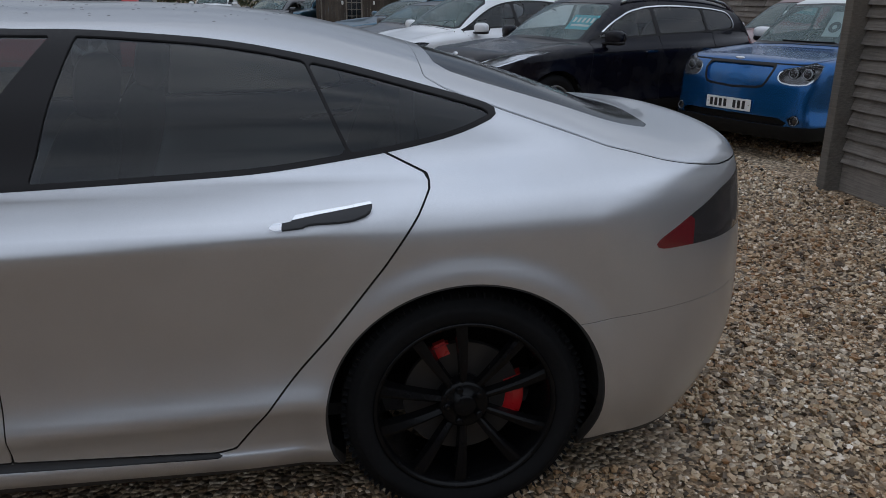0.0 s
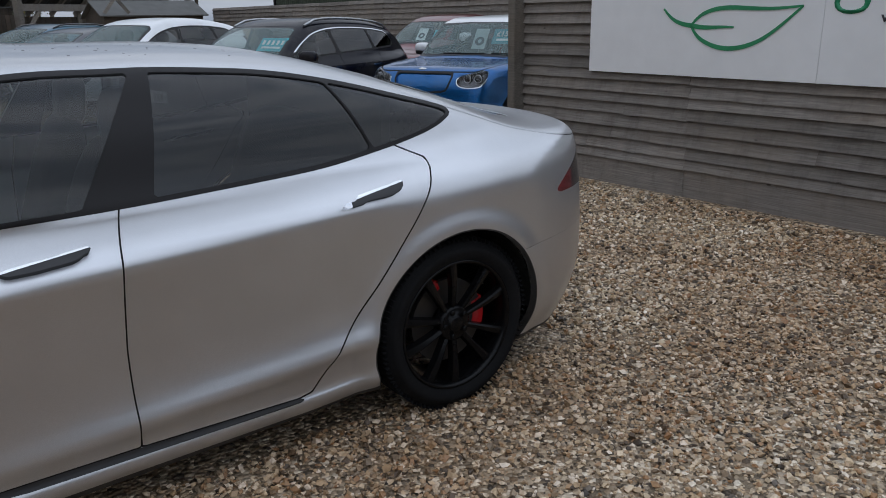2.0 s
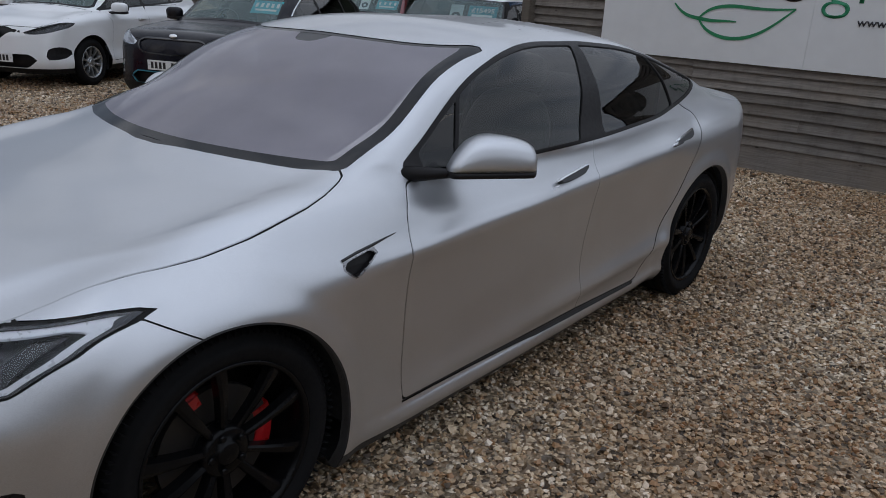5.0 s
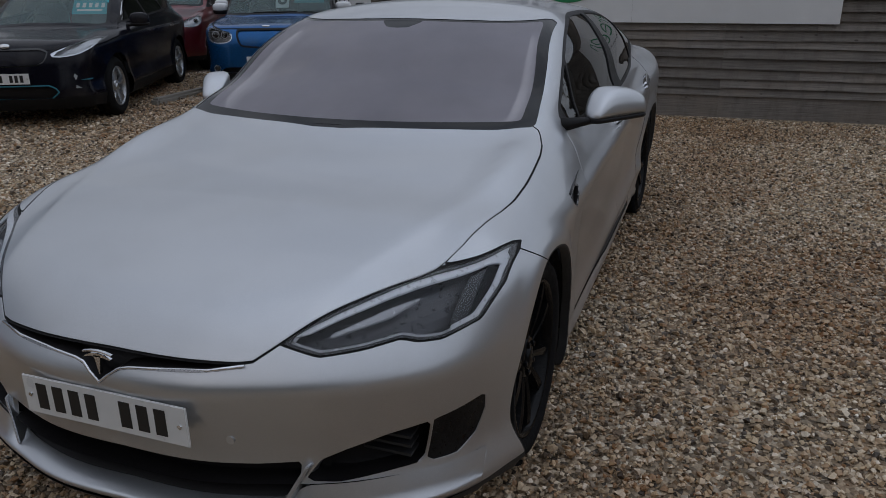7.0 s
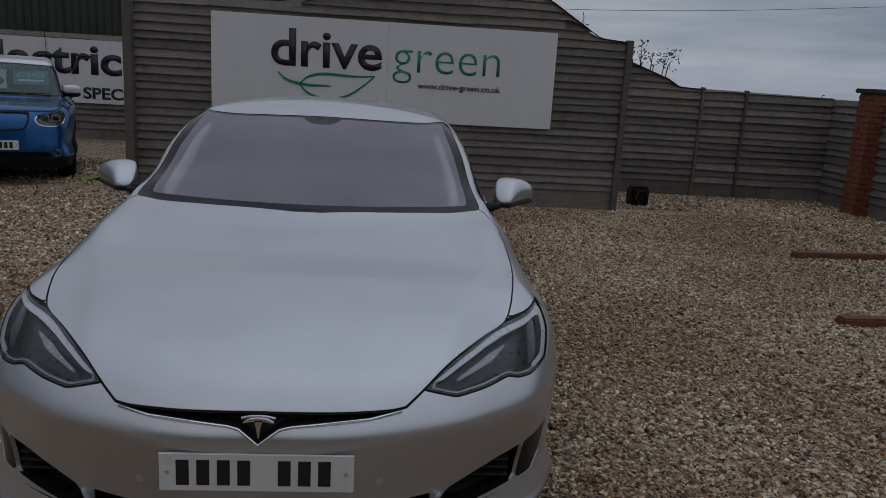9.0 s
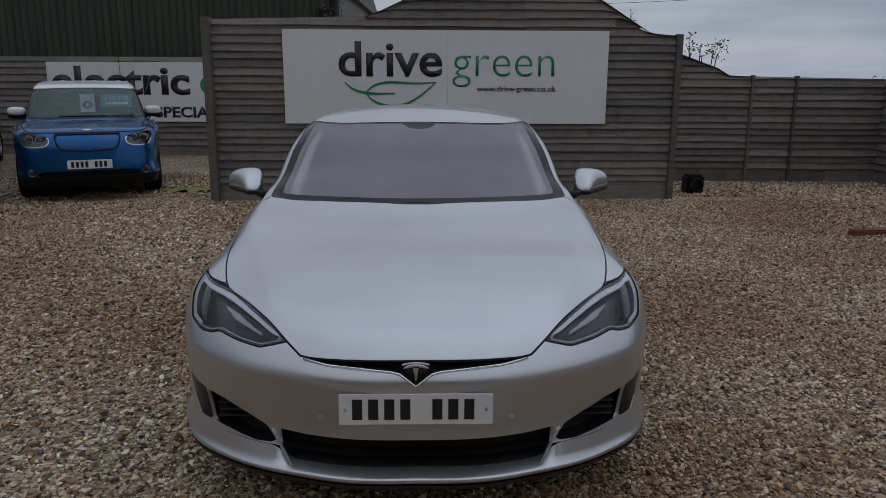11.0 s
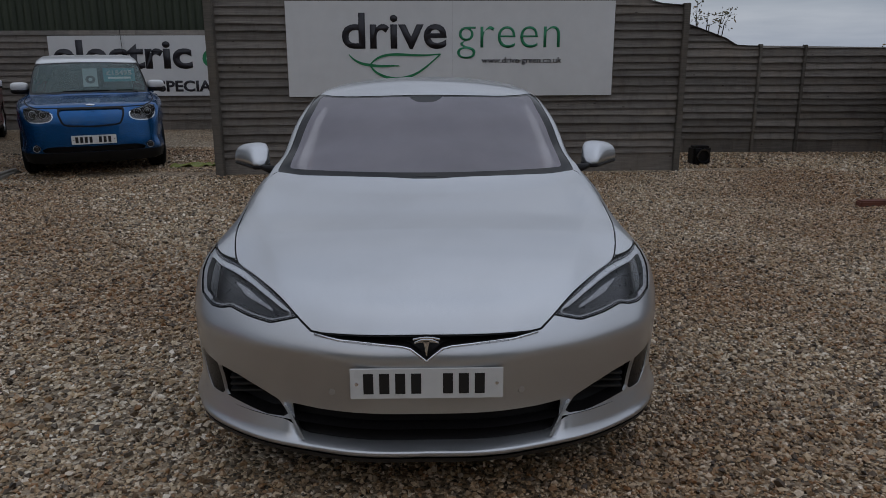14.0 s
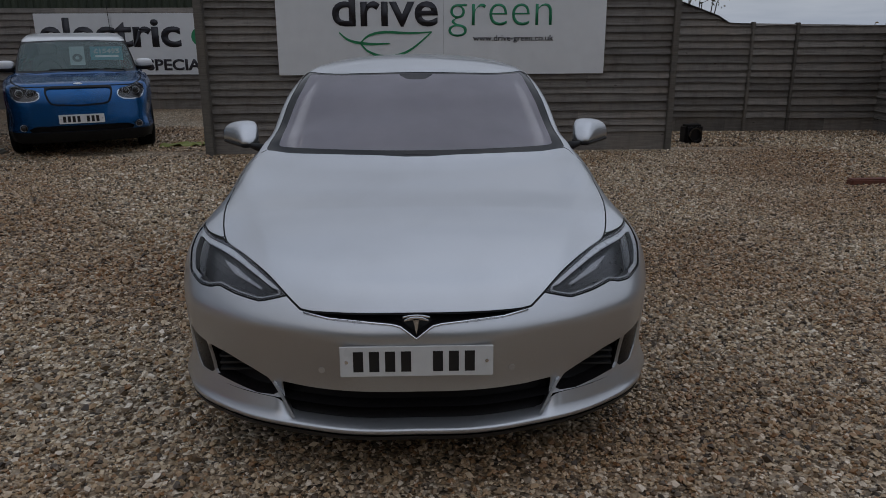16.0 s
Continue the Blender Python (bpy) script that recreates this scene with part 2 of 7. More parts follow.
def saloon_body(x, y, z):
    """Negative inside the low silver saloon; front at y = 0, rear at y = 4.98."""
    x = np.abs(x)
    zs = z - 0.052 * (y - 2.5)
    mid = step(y, 1.15, 1.7) * (1 - step(y, 3.35, 3.75))
    calm = 1 - (0.5 - 0.5 * step(y, 2.0, 3.0)) * (1 - step(zs, 0.55, 0.75))
    side = S_W(y) + S_SIDE(zs) + mid * (S_DOOR(zs) * calm + S_SILL(z))
    side = side + 0.016 * (1 - step(np.hypot(y - 3.88, z - 0.352), 0.400, 0.485)) + 0.015 * (1 - step(np.hypot(y - 0.93, z - 0.352), 0.400, 0.485))
    side = side + 0.05 * (1 - step(y, 0.55, 0.95)) * (1 - step(z, 0.20, 0.34))
    f_side = x - side
    hood = S_HOOD(y) - 0.022 * (x / 0.73) ** 2 - 0.05 * np.maximum(x - 0.70, 0) ** 1.5 + 0.030 * bump(x, 0.80, 0.11) * step(y, 0.35, 0.75) * (1 - step(y, 1.5, 2.2))
    past = x - 0.452 - 0.30 * np.minimum(y, 1.15)
    past = 0.5 * (past + np.sqrt(past * past + 0.0003))
    hood = hood + 0.004 - 0.041 * (1 - np.exp(-past / 0.085)) * step(y, 0.08, 0.32) * (1 - step(y, 1.10, 1.42))
    f_top = (z - hood) * 0.93
    f_front = S_FRONT(z) + S_PLAN(x) - y
    f_rear = y - (S_REAR(z) - S_RPLAN(x))
    low = smax(smax(f_side, f_top, 0.17), smax(f_front, f_rear, 0.05), 0.10)
    shift = 0.06 * (x / 0.77) ** 2 * (1 - step(y, 1.9, 2.7))
    roof = S_ROOF(y - shift) - 0.045 * (x / 0.6) ** 2 - 0.013 * (x / 0.6) ** 4 * step(y, 2.0, 2.6)
    dz = np.maximum(z - 1.037, -0.022)
    glass = S_BASE(y) - 0.66 * dz - 0.40 * np.maximum(dz, 0) ** 2
    green = np.maximum(smax((z - roof) * 0.9, (x - glass) * 0.8, 0.030 + 0.020 * step(y, 2.0, 2.5)), 0.85 - z)
    green = np.maximum(green, f_rear + 0.03)
    body = smin(low, green, 0.05)
    return np.maximum(body, 0.17 - z)


S_W = curve((0.2, 0.900), (0.55, 0.938), (0.93, 0.948), (1.5, 0.937), (2.2, 0.950), (3, 0.965), (3.5, 0.977), (3.9, 0.983), (4.3, 0.962), (4.7, 0.898), (5, 0.798))
S_SIDE = curve((0.15, -0.075), (0.22, -0.045), (0.32, -0.028), (0.45, -0.020), (0.62, -0.012), (0.78, -0.004), (0.87, -0.002), (0.93, -0.018), (1.0, -0.055), (1.1, -0.13))
S_DOOR = curve((0.15, 0.0), (0.275, 0.0), (0.325, 0.010), (0.353, 0.020), (0.370, 0.017), (0.41, 0.0), (0.47, -0.015), (0.58, -0.018), (0.74, -0.008), (0.82, 0.0), (0.852, 0.007), (0.866, 0.007), (0.90, -0.006), (0.95, -0.004), (1.0, 0.0))
S_SILL = curve((0.15, 0.0), (0.19, 0.010), (0.222, 0.024), (0.250, 0.026), (0.272, 0.012), (0.288, 0.002), (0.30, 0.0), (0.4, 0.0))
S_HOOD = curve((0, 0.639), (0.08, 0.693), (0.2, 0.750), (0.42, 0.818), (0.7, 0.880), (1, 0.930), (1.3, 0.973), (1.7, 1.003), (2.6, 1.013), (3.6, 1.042), (4.3, 1.063), (4.7, 1.058), (4.95, 1.058))
S_FRONT = curve((0.15, 0.060), (0.19, 0.012), (0.22, -0.004), (0.26, 0.012), (0.30, 0.036), (0.35, 0.046), (0.40, 0.040), (0.48, 0.021), (0.55, 0.004), (0.595, 0.0), (0.63, 0.018), (0.67, 0.044), (0.75, 0.100), (0.85, 0.220))
S_PLAN = curve((0.0, 0.0), (0.26, 0.012), (0.42, 0.058), (0.6, 0.13), (0.75, 0.230), (0.86, 0.345), (0.95, 0.510))
S_REAR = curve((0.15, 4.72), (0.28, 4.82), (0.42, 4.885), (0.6, 4.90), (0.8, 4.885), (0.95, 4.86), (1.05, 4.855), (1.12, 4.86))
S_RPLAN = curve((0.0, 0.0), (0.35, 0.02), (0.6, 0.09), (0.78, 0.22), (0.9, 0.40), (0.97, 0.58))
S_ROOF = curve((1.0, 0.85), (1.22, 0.972), (1.5, 1.115), (1.8, 1.252), (2.05, 1.344), (2.3, 1.396), (2.6, 1.422), (2.9, 1.427), (3.3, 1.403), (3.7, 1.335), (4.1, 1.225), (4.45, 1.10), (4.7, 1.0), (4.9, 0.92))
S_BASE = curve((1.0, 0.60), (1.3, 0.712), (1.6, 0.788), (2.0, 0.845), (2.4, 0.881), (2.8, 0.895), (3.3, 0.885), (3.8, 0.852), (4.2, 0.80), (4.6, 0.72), (4.9, 0.64))


def shell(body, front, rear, spine, nu, nv, ncap):
    """A closed skin of the body: rays from a spine between y = front and rear, fanned out at both ends. Vertices, normals, faces."""
    rows = [(front, p) for p in np.linspace(-89.0, 0, ncap, endpoint=False)]
    rows += [(y, 0.0) for y in np.linspace(front, rear, nu)]
    rows += [(rear, p) for p in np.linspace(0, 89.0, ncap + 1)[1:]]
    ang = np.radians(np.linspace(-90, 270, nv, endpoint=False))
    yo = np.array([r[0] for r in rows])[:, None]
    ph = np.radians([r[1] for r in rows])[:, None]
    d = np.stack([np.cos(ph) * np.cos(ang), np.sin(ph) + 0 * ang, np.cos(ph) * np.sin(ang)], -1)
    o = np.stack([0 * yo + 0 * ang, yo + 0 * ang, 0 * yo + spine + 0 * ang], -1)
    lo, hi = np.zeros(d.shape[:2]), np.full(d.shape[:2], 3.0)
    for _ in range(26):
        m = (lo + hi) / 2
        p = o + m[..., None] * d
        inside = body(p[..., 0], p[..., 1], p[..., 2]) < 0
        lo, hi = np.where(inside, m, lo), np.where(inside, hi, m)
    V = (o + lo[..., None] * d).reshape(-1, 3)
    N, e = np.zeros_like(V), 0.004
    for k in range(3):
        s = np.zeros(3)
        s[k] = e
        a, b = V + s, V - s
        N[:, k] = body(a[:, 0], a[:, 1], a[:, 2]) - body(b[:, 0], b[:, 1], b[:, 2])
    N /= np.maximum(np.linalg.norm(N, axis=1), 1e-9)[:, None]
    nr = len(rows)
    faces = [(i * nv + j, i * nv + (j + 1) % nv, (i + 1) * nv + (j + 1) % nv, (i + 1) * nv + j) for i in range(nr - 1) for j in range(nv)]
    faces = [f[::-1] for f in faces]
    faces.append(tuple(range(nv)))
    faces.append(tuple(reversed(range((nr - 1) * nv, nr * nv))))
    return V, N, faces


def carve(mesh, f):
    """Cuts a mesh along f = 0. Returns the piece where f < 0 and the piece where f > 0."""
    V, N, faces = mesh
    val = f(V[:, 0], V[:, 1], V[:, 2])
    val = np.where(np.abs(val) < 1e-7, 1e-7, val)
    newV, newN, cut = [], [], {}
    n0 = len(V)

    def edge(a, b):
        k = (a, b) if a < b else (b, a)
        if k not in cut:
            a, b = k
            t = val[a] / (val[a] - val[b])
            newV.append(V[a] + t * (V[b] - V[a]))
            newN.append(N[a] + t * (N[b] - N[a]))
            cut[k] = n0 + len(newV) - 1
        return cut[k]
    inn, out = [], []
    neg = val < 0
    for face in faces:
        c = sum(bool(neg[i]) for i in face)
        if c == len(face):
            inn.append(face)
        elif c == 0:
            out.append(face)
        else:
            fi, fo = [], []
            for q, a in enumerate(face):
                b = face[(q + 1) % len(face)]
                (fi if neg[a] else fo).append(a)
                if neg[a] != neg[b]:
                    e = edge(a, b)
                    fi.append(e)
                    fo.append(e)
            if len(fi) > 2:
                inn.append(tuple(fi))
            if len(fo) > 2:
                out.append(tuple(fo))
    if newV:
        V, N = np.vstack([V, newV]), np.vstack([N, newN])
    return (V, N, inn), (V, N, out)


def outline(pts, round_off=0):
    """Signed distance (negative inside) to a closed outline in a plane; round_off: how many times its corners are cut, each cut at most 6 cm long."""
    P = np.array(pts, float)
    for _ in range(round_off):
        Q = np.roll(P, -1, 0)
        k = np.minimum(0.22, 0.06 / np.maximum(np.linalg.norm(Q - P, axis=1), 1e-6))[:, None]
        P = np.stack([(1 - k) * P + k * Q, k * P + (1 - k) * Q], 1).reshape(-1, 2)
    A, B = P, np.roll(P, -1, 0)

    def f(u, v):
        d, odd = np.full(np.shape(u), 1e9), np.zeros(np.shape(u), bool)
        for a, b in zip(A, B):
            e = b - a
            t = np.clip(((u - a[0]) * e[0] + (v - a[1]) * e[1]) / max(e @ e, 1e-12), 0, 1)
            d = np.minimum(d, np.hypot(u - a[0] - t * e[0], v - a[1] - t * e[1]))
            if a[1] != b[1]:
                odd ^= ((a[1] > v) != (b[1] > v)) & (u < (b[0] - a[0]) * (v - a[1]) / (b[1] - a[1]) + a[0])
        return np.where(odd, -d, d)
    return f


def pick(mesh, keep):
    V, N, faces = mesh
    return V, N, [f for f in faces if keep(V[list(f)].mean(0))]


def skin(name, mesh, material, parent, label="", push=0.0, depth=0.0):
    """Links a cut piece of a shell as one mesh with its smooth normals; depth turns its rim inwards."""
    V, N, faces = mesh
    used = sorted({i for f in faces for i in f})
    at = {i: k for k, i in enumerate(used)}
    P, M = V[used] + push * N[used], N[used]
    F = [tuple(at[i] for i in f) for f in faces]
    if depth:
        count = {}
        for f in F:
            for q, a in enumerate(f):
                b = f[(q + 1) % len(f)]
                count[(a, b)] = 1
        rim = [(a, b) for a, b in count if (b, a) not in count]
        ids = sorted({i for e in rim for i in e})
        new_id = {i: len(P) + k for k, i in enumerate(ids)}
        P = np.vstack([P, P[ids] - depth * M[ids]])
        M = np.vstack([M, M[ids]])
        F += [(b, a, new_id[a], new_id[b]) for a, b in rim]
    me = bpy.data.meshes.new(name)
    me.from_pydata(P.tolist(), [], F)
    me.shade_smooth()
    me.normals_split_custom_set_from_vertices(M.tolist())
    me.materials.append(material)
    ob = new(name, me)
    ob.parent = parent
    if label:
        ob["label"] = label
    return ob

# ---------------------------------------------------------------- building helpers
def part(name, bm, material, parent=None, label="", smooth=False):
    """Links a bmesh as one mesh object under its thing."""
    me = bpy.data.meshes.new(name)
    bm.to_mesh(me)
    bm.free()
    if smooth:
        me.shade_smooth()
    if material:
        me.materials.append(material)
    ob = new(name, me)
    ob.parent = parent
    if label:
        ob["label"] = label
    return ob


def thing(name, m, label, category, group="", kind=""):
    ob = new(name)
    ob.empty_display_size = 0.1
    ob.matrix_world = m
    return tagged(ob, label, category, group, kind)


def slab(x0, x1, y0, y1, z0, z1, bevel=0.0, bm=None, m=None):
    bm = bm or bmesh.new()
    made = bmesh.ops.create_cube(bm, size=1.0)["verts"]
    bmesh.ops.transform(bm, verts=made, matrix=Matrix.Translation(((x0 + x1) / 2, (y0 + y1) / 2, (z0 + z1) / 2)) @ Matrix.Diagonal((x1 - x0, y1 - y0, z1 - z0, 1)))
    if bevel:
        edges = list({e for v in made for e in v.link_edges})
        made = bmesh.ops.bevel(bm, geom=edges, offset=bevel, segments=2, affect="EDGES")["verts"]
    if m is not None:
        bmesh.ops.transform(bm, verts=list({v for v in made}), matrix=m)
    return bm


def tube(points, radius, sides=8, bm=None, closed=False):
    """A round bar along points; radius may be a list."""
    bm = bm or bmesh.new()
    pts = [Vector(p) for p in points]
    rad = radius if isinstance(radius, (list, tuple)) else [radius] * len(pts)
    rings = []
    for i, p in enumerate(pts):
        a = pts[i - 1] if i or closed else p
        b = pts[(i + 1) % len(pts)] if i < len(pts) - 1 or closed else p
        d = (b - a).normalized()
        up = Vector((0, 0, 1)) if abs(d.z) < 0.9 else Vector((1, 0, 0))
        u = d.cross(up).normalized()
        v = u.cross(d)
        rings.append([bm.verts.new(p + rad[i] * (math.cos(t) * u + math.sin(t) * v)) for t in (2 * math.pi * k / sides for k in range(sides))])
    n = len(rings)
    for i in range(n if closed else n - 1):
        for k in range(sides):
            a, b = rings[i], rings[(i + 1) % n]
            bm.faces.new((a[k], a[(k + 1) % sides], b[(k + 1) % sides], b[k]))
    if not closed:
        bm.faces.new(rings[0][::-1])
        bm.faces.new(rings[-1])
    bmesh.ops.recalc_face_normals(bm, faces=bm.faces)
    return bm


def lathe(profile, sides=48, axis="x", bm=None):
    """A turned body: profile of (offset along the axis, radius)."""
    bm = bm or bmesh.new()
    rings = []
    for o, r in profile:
        ring = []
        for k in range(sides):
            t = 2 * math.pi * k / sides
            c, s = r * math.cos(t), r * math.sin(t)
            ring.append(bm.verts.new((o, c, s) if axis == "x" else (c, s, o)))
        rings.append(ring)
    for a, b in zip(rings, rings[1:]):
        for k in range(sides):
            bm.faces.new((a[k], a[(k + 1) % sides], b[(k + 1) % sides], b[k]))
    bmesh.ops.recalc_face_normals(bm, faces=bm.faces)
    return bm


def plate(pts, z0, z1, bm=None):
    """A flat piece with the outline pts (x, y), from height z0 to z1."""
    bm = bm or bmesh.new()
    a = [bm.verts.new((x, y, z0)) for x, y in pts]
    b = [bm.verts.new((x, y, z1)) for x, y in pts]
    n = len(pts)
    bm.faces.new(a[::-1])
    bm.faces.new(b)
    for i in range(n):
        bm.faces.new((a[i], a[(i + 1) % n], b[(i + 1) % n], b[i]))
    bmesh.ops.recalc_face_normals(bm, faces=bm.faces)
    return bm


# ---------------------------------------------------------------- ground
def ground_z(x, y):
    """The yard dips a little between the fence and the open side."""
    y = np.asarray(y, float)
    return -0.034 * step(y, 0.6, 3.4) * (1 - step(y, 5.5, 8.5)) + 0.0 * np.asarray(x, float)


def gravel_material():
    m, nt, b = material("gravel_bed")
    co = nt.nodes.new("ShaderNodeTexCoord")
    vo = node(nt, "ShaderNodeTexVoronoi", Scale=48.0)
    nt.links.new(co.outputs["Object"], vo.inputs["Vector"])
    big = node(nt, "ShaderNodeTexNoise", Scale=0.7, Detail=5.0)
    nt.links.new(co.outputs["Object"], big.inputs["Vector"])
    sep = nt.nodes.new("ShaderNodeSeparateColor")
    nt.links.new(vo.outputs["Color"], sep.inputs["Color"])
    col = ramp(nt, sep.outputs["Red"], (0.0, (0.05, 0.038, 0.026)), (0.3, (0.26, 0.205, 0.14)), (0.55, (0.58, 0.48, 0.36)), (0.72, (0.22, 0.15, 0.09)), (1.0, (0.95, 0.88, 0.76)))
    mx = nt.nodes.new("ShaderNodeMixRGB")
    mx.blend_type = "MULTIPLY"
    mx.inputs["Fac"].default_value = 0.75
    nt.links.new(col, mx.inputs["Color1"])
    nt.links.new(ramp(nt, big.outputs["Fac"], (0.38, (0.66, 0.50, 0.33)), (0.60, (0.97, 0.91, 0.81))), mx.inputs["Color2"])
    nt.links.new(mx.outputs["Color"], b.inputs["Base Color"])
    b.inputs["Roughness"].default_value = 0.6
    bp = node(nt, "ShaderNodeBump", Strength=1.0, Distance=0.02)
    bp.invert = True
    nt.links.new(vo.outputs["Distance"], bp.inputs["Height"])
    nt.links.new(bp.outputs["Normal"], b.inputs["Normal"])
    return m


GRAVEL = gravel_material()


def ground_sheet():
    xs = np.unique(np.concatenate([np.linspace(-400, -40, 10), np.linspace(-40, -12, 15), np.linspace(-12, 9, 43), np.linspace(9, 400, 12)]))
    ys = np.unique(np.concatenate([np.linspace(-400, -12, 10), np.linspace(-12, 20, 65), np.linspace(20, 400, 10)]))
    V, F = [], []
    for y in ys:
        for x in xs:
            near = math.exp(-((x / 12) ** 2 + ((y - 3) / 14) ** 2))
            V.append((x, y, float(ground_z(x, y)) + near * 0.002 * noise.noise((x * 1.3, y * 1.3, 0))))
    n = len(xs)
    for j in range(len(ys) - 1):
        for i in range(n - 1):
            F.append((j * n + i, j * n + i + 1, (j + 1) * n + i + 1, (j + 1) * n + i))
    me = bpy.data.meshes.new("ground")
    me.from_pydata(V, [], F)
    me.shade_smooth()
    me.materials.append(GRAVEL)
    return tagged(new("ground", me), "damp tan and grey gravel yard", "ground", kind="structure")


ground_sheet()


# ---------------------------------------------------------------- fences of overlapping weathered boards
def wood_material(name, dark, light, warm):
    m, nt, b = material(name)
    co = nt.nodes.new("ShaderNodeTexCoord")
    info = nt.nodes.new("ShaderNodeObjectInfo")
    mp = node(nt, "ShaderNodeMapping", Scale=(1.1, 8.0, 30.0))
    add = nt.nodes.new("ShaderNodeVectorMath")
    add.operation = "ADD"
    nt.links.new(co.outputs["Object"], add.inputs[0])
    nt.links.new(info.outputs["Random"], add.inputs[1])
    nt.links.new(add.outputs[0], mp.inputs["Vector"])
    grain = node(nt, "ShaderNodeTexNoise", Scale=3.0, Detail=9.0, Roughness=0.65)
    nt.links.new(mp.outputs["Vector"], grain.inputs["Vector"])
    blot = node(nt, "ShaderNodeTexNoise", Scale=1.6, Detail=4.0)
    nt.links.new(add.outputs[0], blot.inputs["Vector"])
    c1 = ramp(nt, grain.outputs["Fac"], (0.3, dark), (0.7, light))
    mx = node(nt, "ShaderNodeMixRGB", Color2=(*warm, 1))
    f = ramp(nt, blot.outputs["Fac"], (0.45, (0, 0, 0)), (0.75, (0.6, 0.6, 0.6)))
    nt.links.new(f, mx.inputs["Fac"])
    nt.links.new(c1, mx.inputs["Color1"])
    hs = nt.nodes.new("ShaderNodeHueSaturation")
    rr = nt.nodes.new("ShaderNodeMapRange")
    rr.inputs["To Min"].default_value, rr.inputs["To Max"].default_value = 0.72, 1.22
    nt.links.new(info.outputs["Random"], rr.inputs["Value"])
    nt.links.new(rr.outputs["Result"], hs.inputs["Value"])
    nt.links.new(mx.outputs["Color"], hs.inputs["Color"])
    knot = node(nt, "ShaderNodeTexVoronoi", Scale=2.3)
    kmp = node(nt, "ShaderNodeMapping", Scale=(1.3, 1.0, 3.2))
    nt.links.new(add.outputs[0], kmp.inputs["Vector"])
    nt.links.new(kmp.outputs["Vector"], knot.inputs["Vector"])
    kr = ramp(nt, knot.outputs["Distance"], (0.04, (0.25, 0.22, 0.2)), (0.075, (1, 1, 1)))
    km = nt.nodes.new("ShaderNodeMixRGB")
    km.blend_type = "MULTIPLY"
    km.inputs["Fac"].default_value = 0.9
    nt.links.new(hs.outputs["Color"], km.inputs["Color1"])
    nt.links.new(kr, km.inputs["Color2"])
    stain = node(nt, "ShaderNodeTexNoise", Scale=2.4, Detail=7.0, Roughness=0.7)
    smp = node(nt, "ShaderNodeMapping", Scale=(3.0, 1.0, 1.0))
    nt.links.new(add.outputs[0], smp.inputs["Vector"])
    nt.links.new(smp.outputs["Vector"], stain.inputs["Vector"])
    sm = nt.nodes.new("ShaderNodeMixRGB")
    sm.blend_type = "MULTIPLY"
    sm.inputs["Fac"].default_value = 0.85
    nt.links.new(km.outputs["Color"], sm.inputs["Color1"])
    nt.links.new(ramp(nt, stain.outputs["Fac"], (0.30, (0.66, 0.63, 0.61)), (0.50, (1.0, 1.0, 1.0)), (0.72, (1.15, 1.13, 1.10))), sm.inputs["Color2"])
    nt.links.new(sm.outputs["Color"], b.inputs["Base Color"])
    b.inputs["Roughness"].default_value = 0.8
    bp = node(nt, "ShaderNodeBump", Strength=0.8, Distance=0.006)
    nt.links.new(grain.outputs["Fac"], bp.inputs["Height"])
    nt.links.new(bp.outputs["Normal"], b.inputs["Normal"])
    return m


BOARD = wood_material("weathered_board", (0.115, 0.102, 0.090), (0.235, 0.213, 0.190), (0.20, 0.165, 0.130))
POST = wood_material("fence_post_wood", (0.08, 0.072, 0.062), (0.16, 0.145, 0.125), (0.15, 0.12, 0.09))


def board_mesh(x0, x1, z0, high, top, rnd):
    """One feather-edged board, thick at its lower edge, a little bowed."""
    n = 10
    bm = bmesh.new()
    rings = []
    sag, tip, cup = rnd.uniform(-0.008, 0.008), rnd.uniform(-0.008, 0.008), rnd.uniform(-0.007, 0.005)
    for i in range(n + 1):
        k = i / n
        x = x0 + (x1 - x0) * k
        dz = sag * math.sin(math.pi * k) + tip * k + rnd.uniform(-0.003, 0.003)
        lo, hi = min(z0 + dz, top(x)), min(z0 + dz + high, top(x))
        dy = rnd.uniform(-0.0025, 0.0025) + cup
        rings.append([bm.verts.new(v) for v in ((x, -0.052 + dy, lo), (x, -0.010 + dy, hi), (x, 0.004, hi), (x, -0.020, lo))])
    for a, b in zip(rings, rings[1:]):
        for k in range(4):
            bm.faces.new((a[k], b[k], b[(k + 1) % 4], a[(k + 1) % 4]))
    bm.faces.new(rings[0])
    bm.faces.new(rings[-1][::-1])
    bmesh.ops.recalc_face_normals(bm, faces=bm.faces)
    return bm


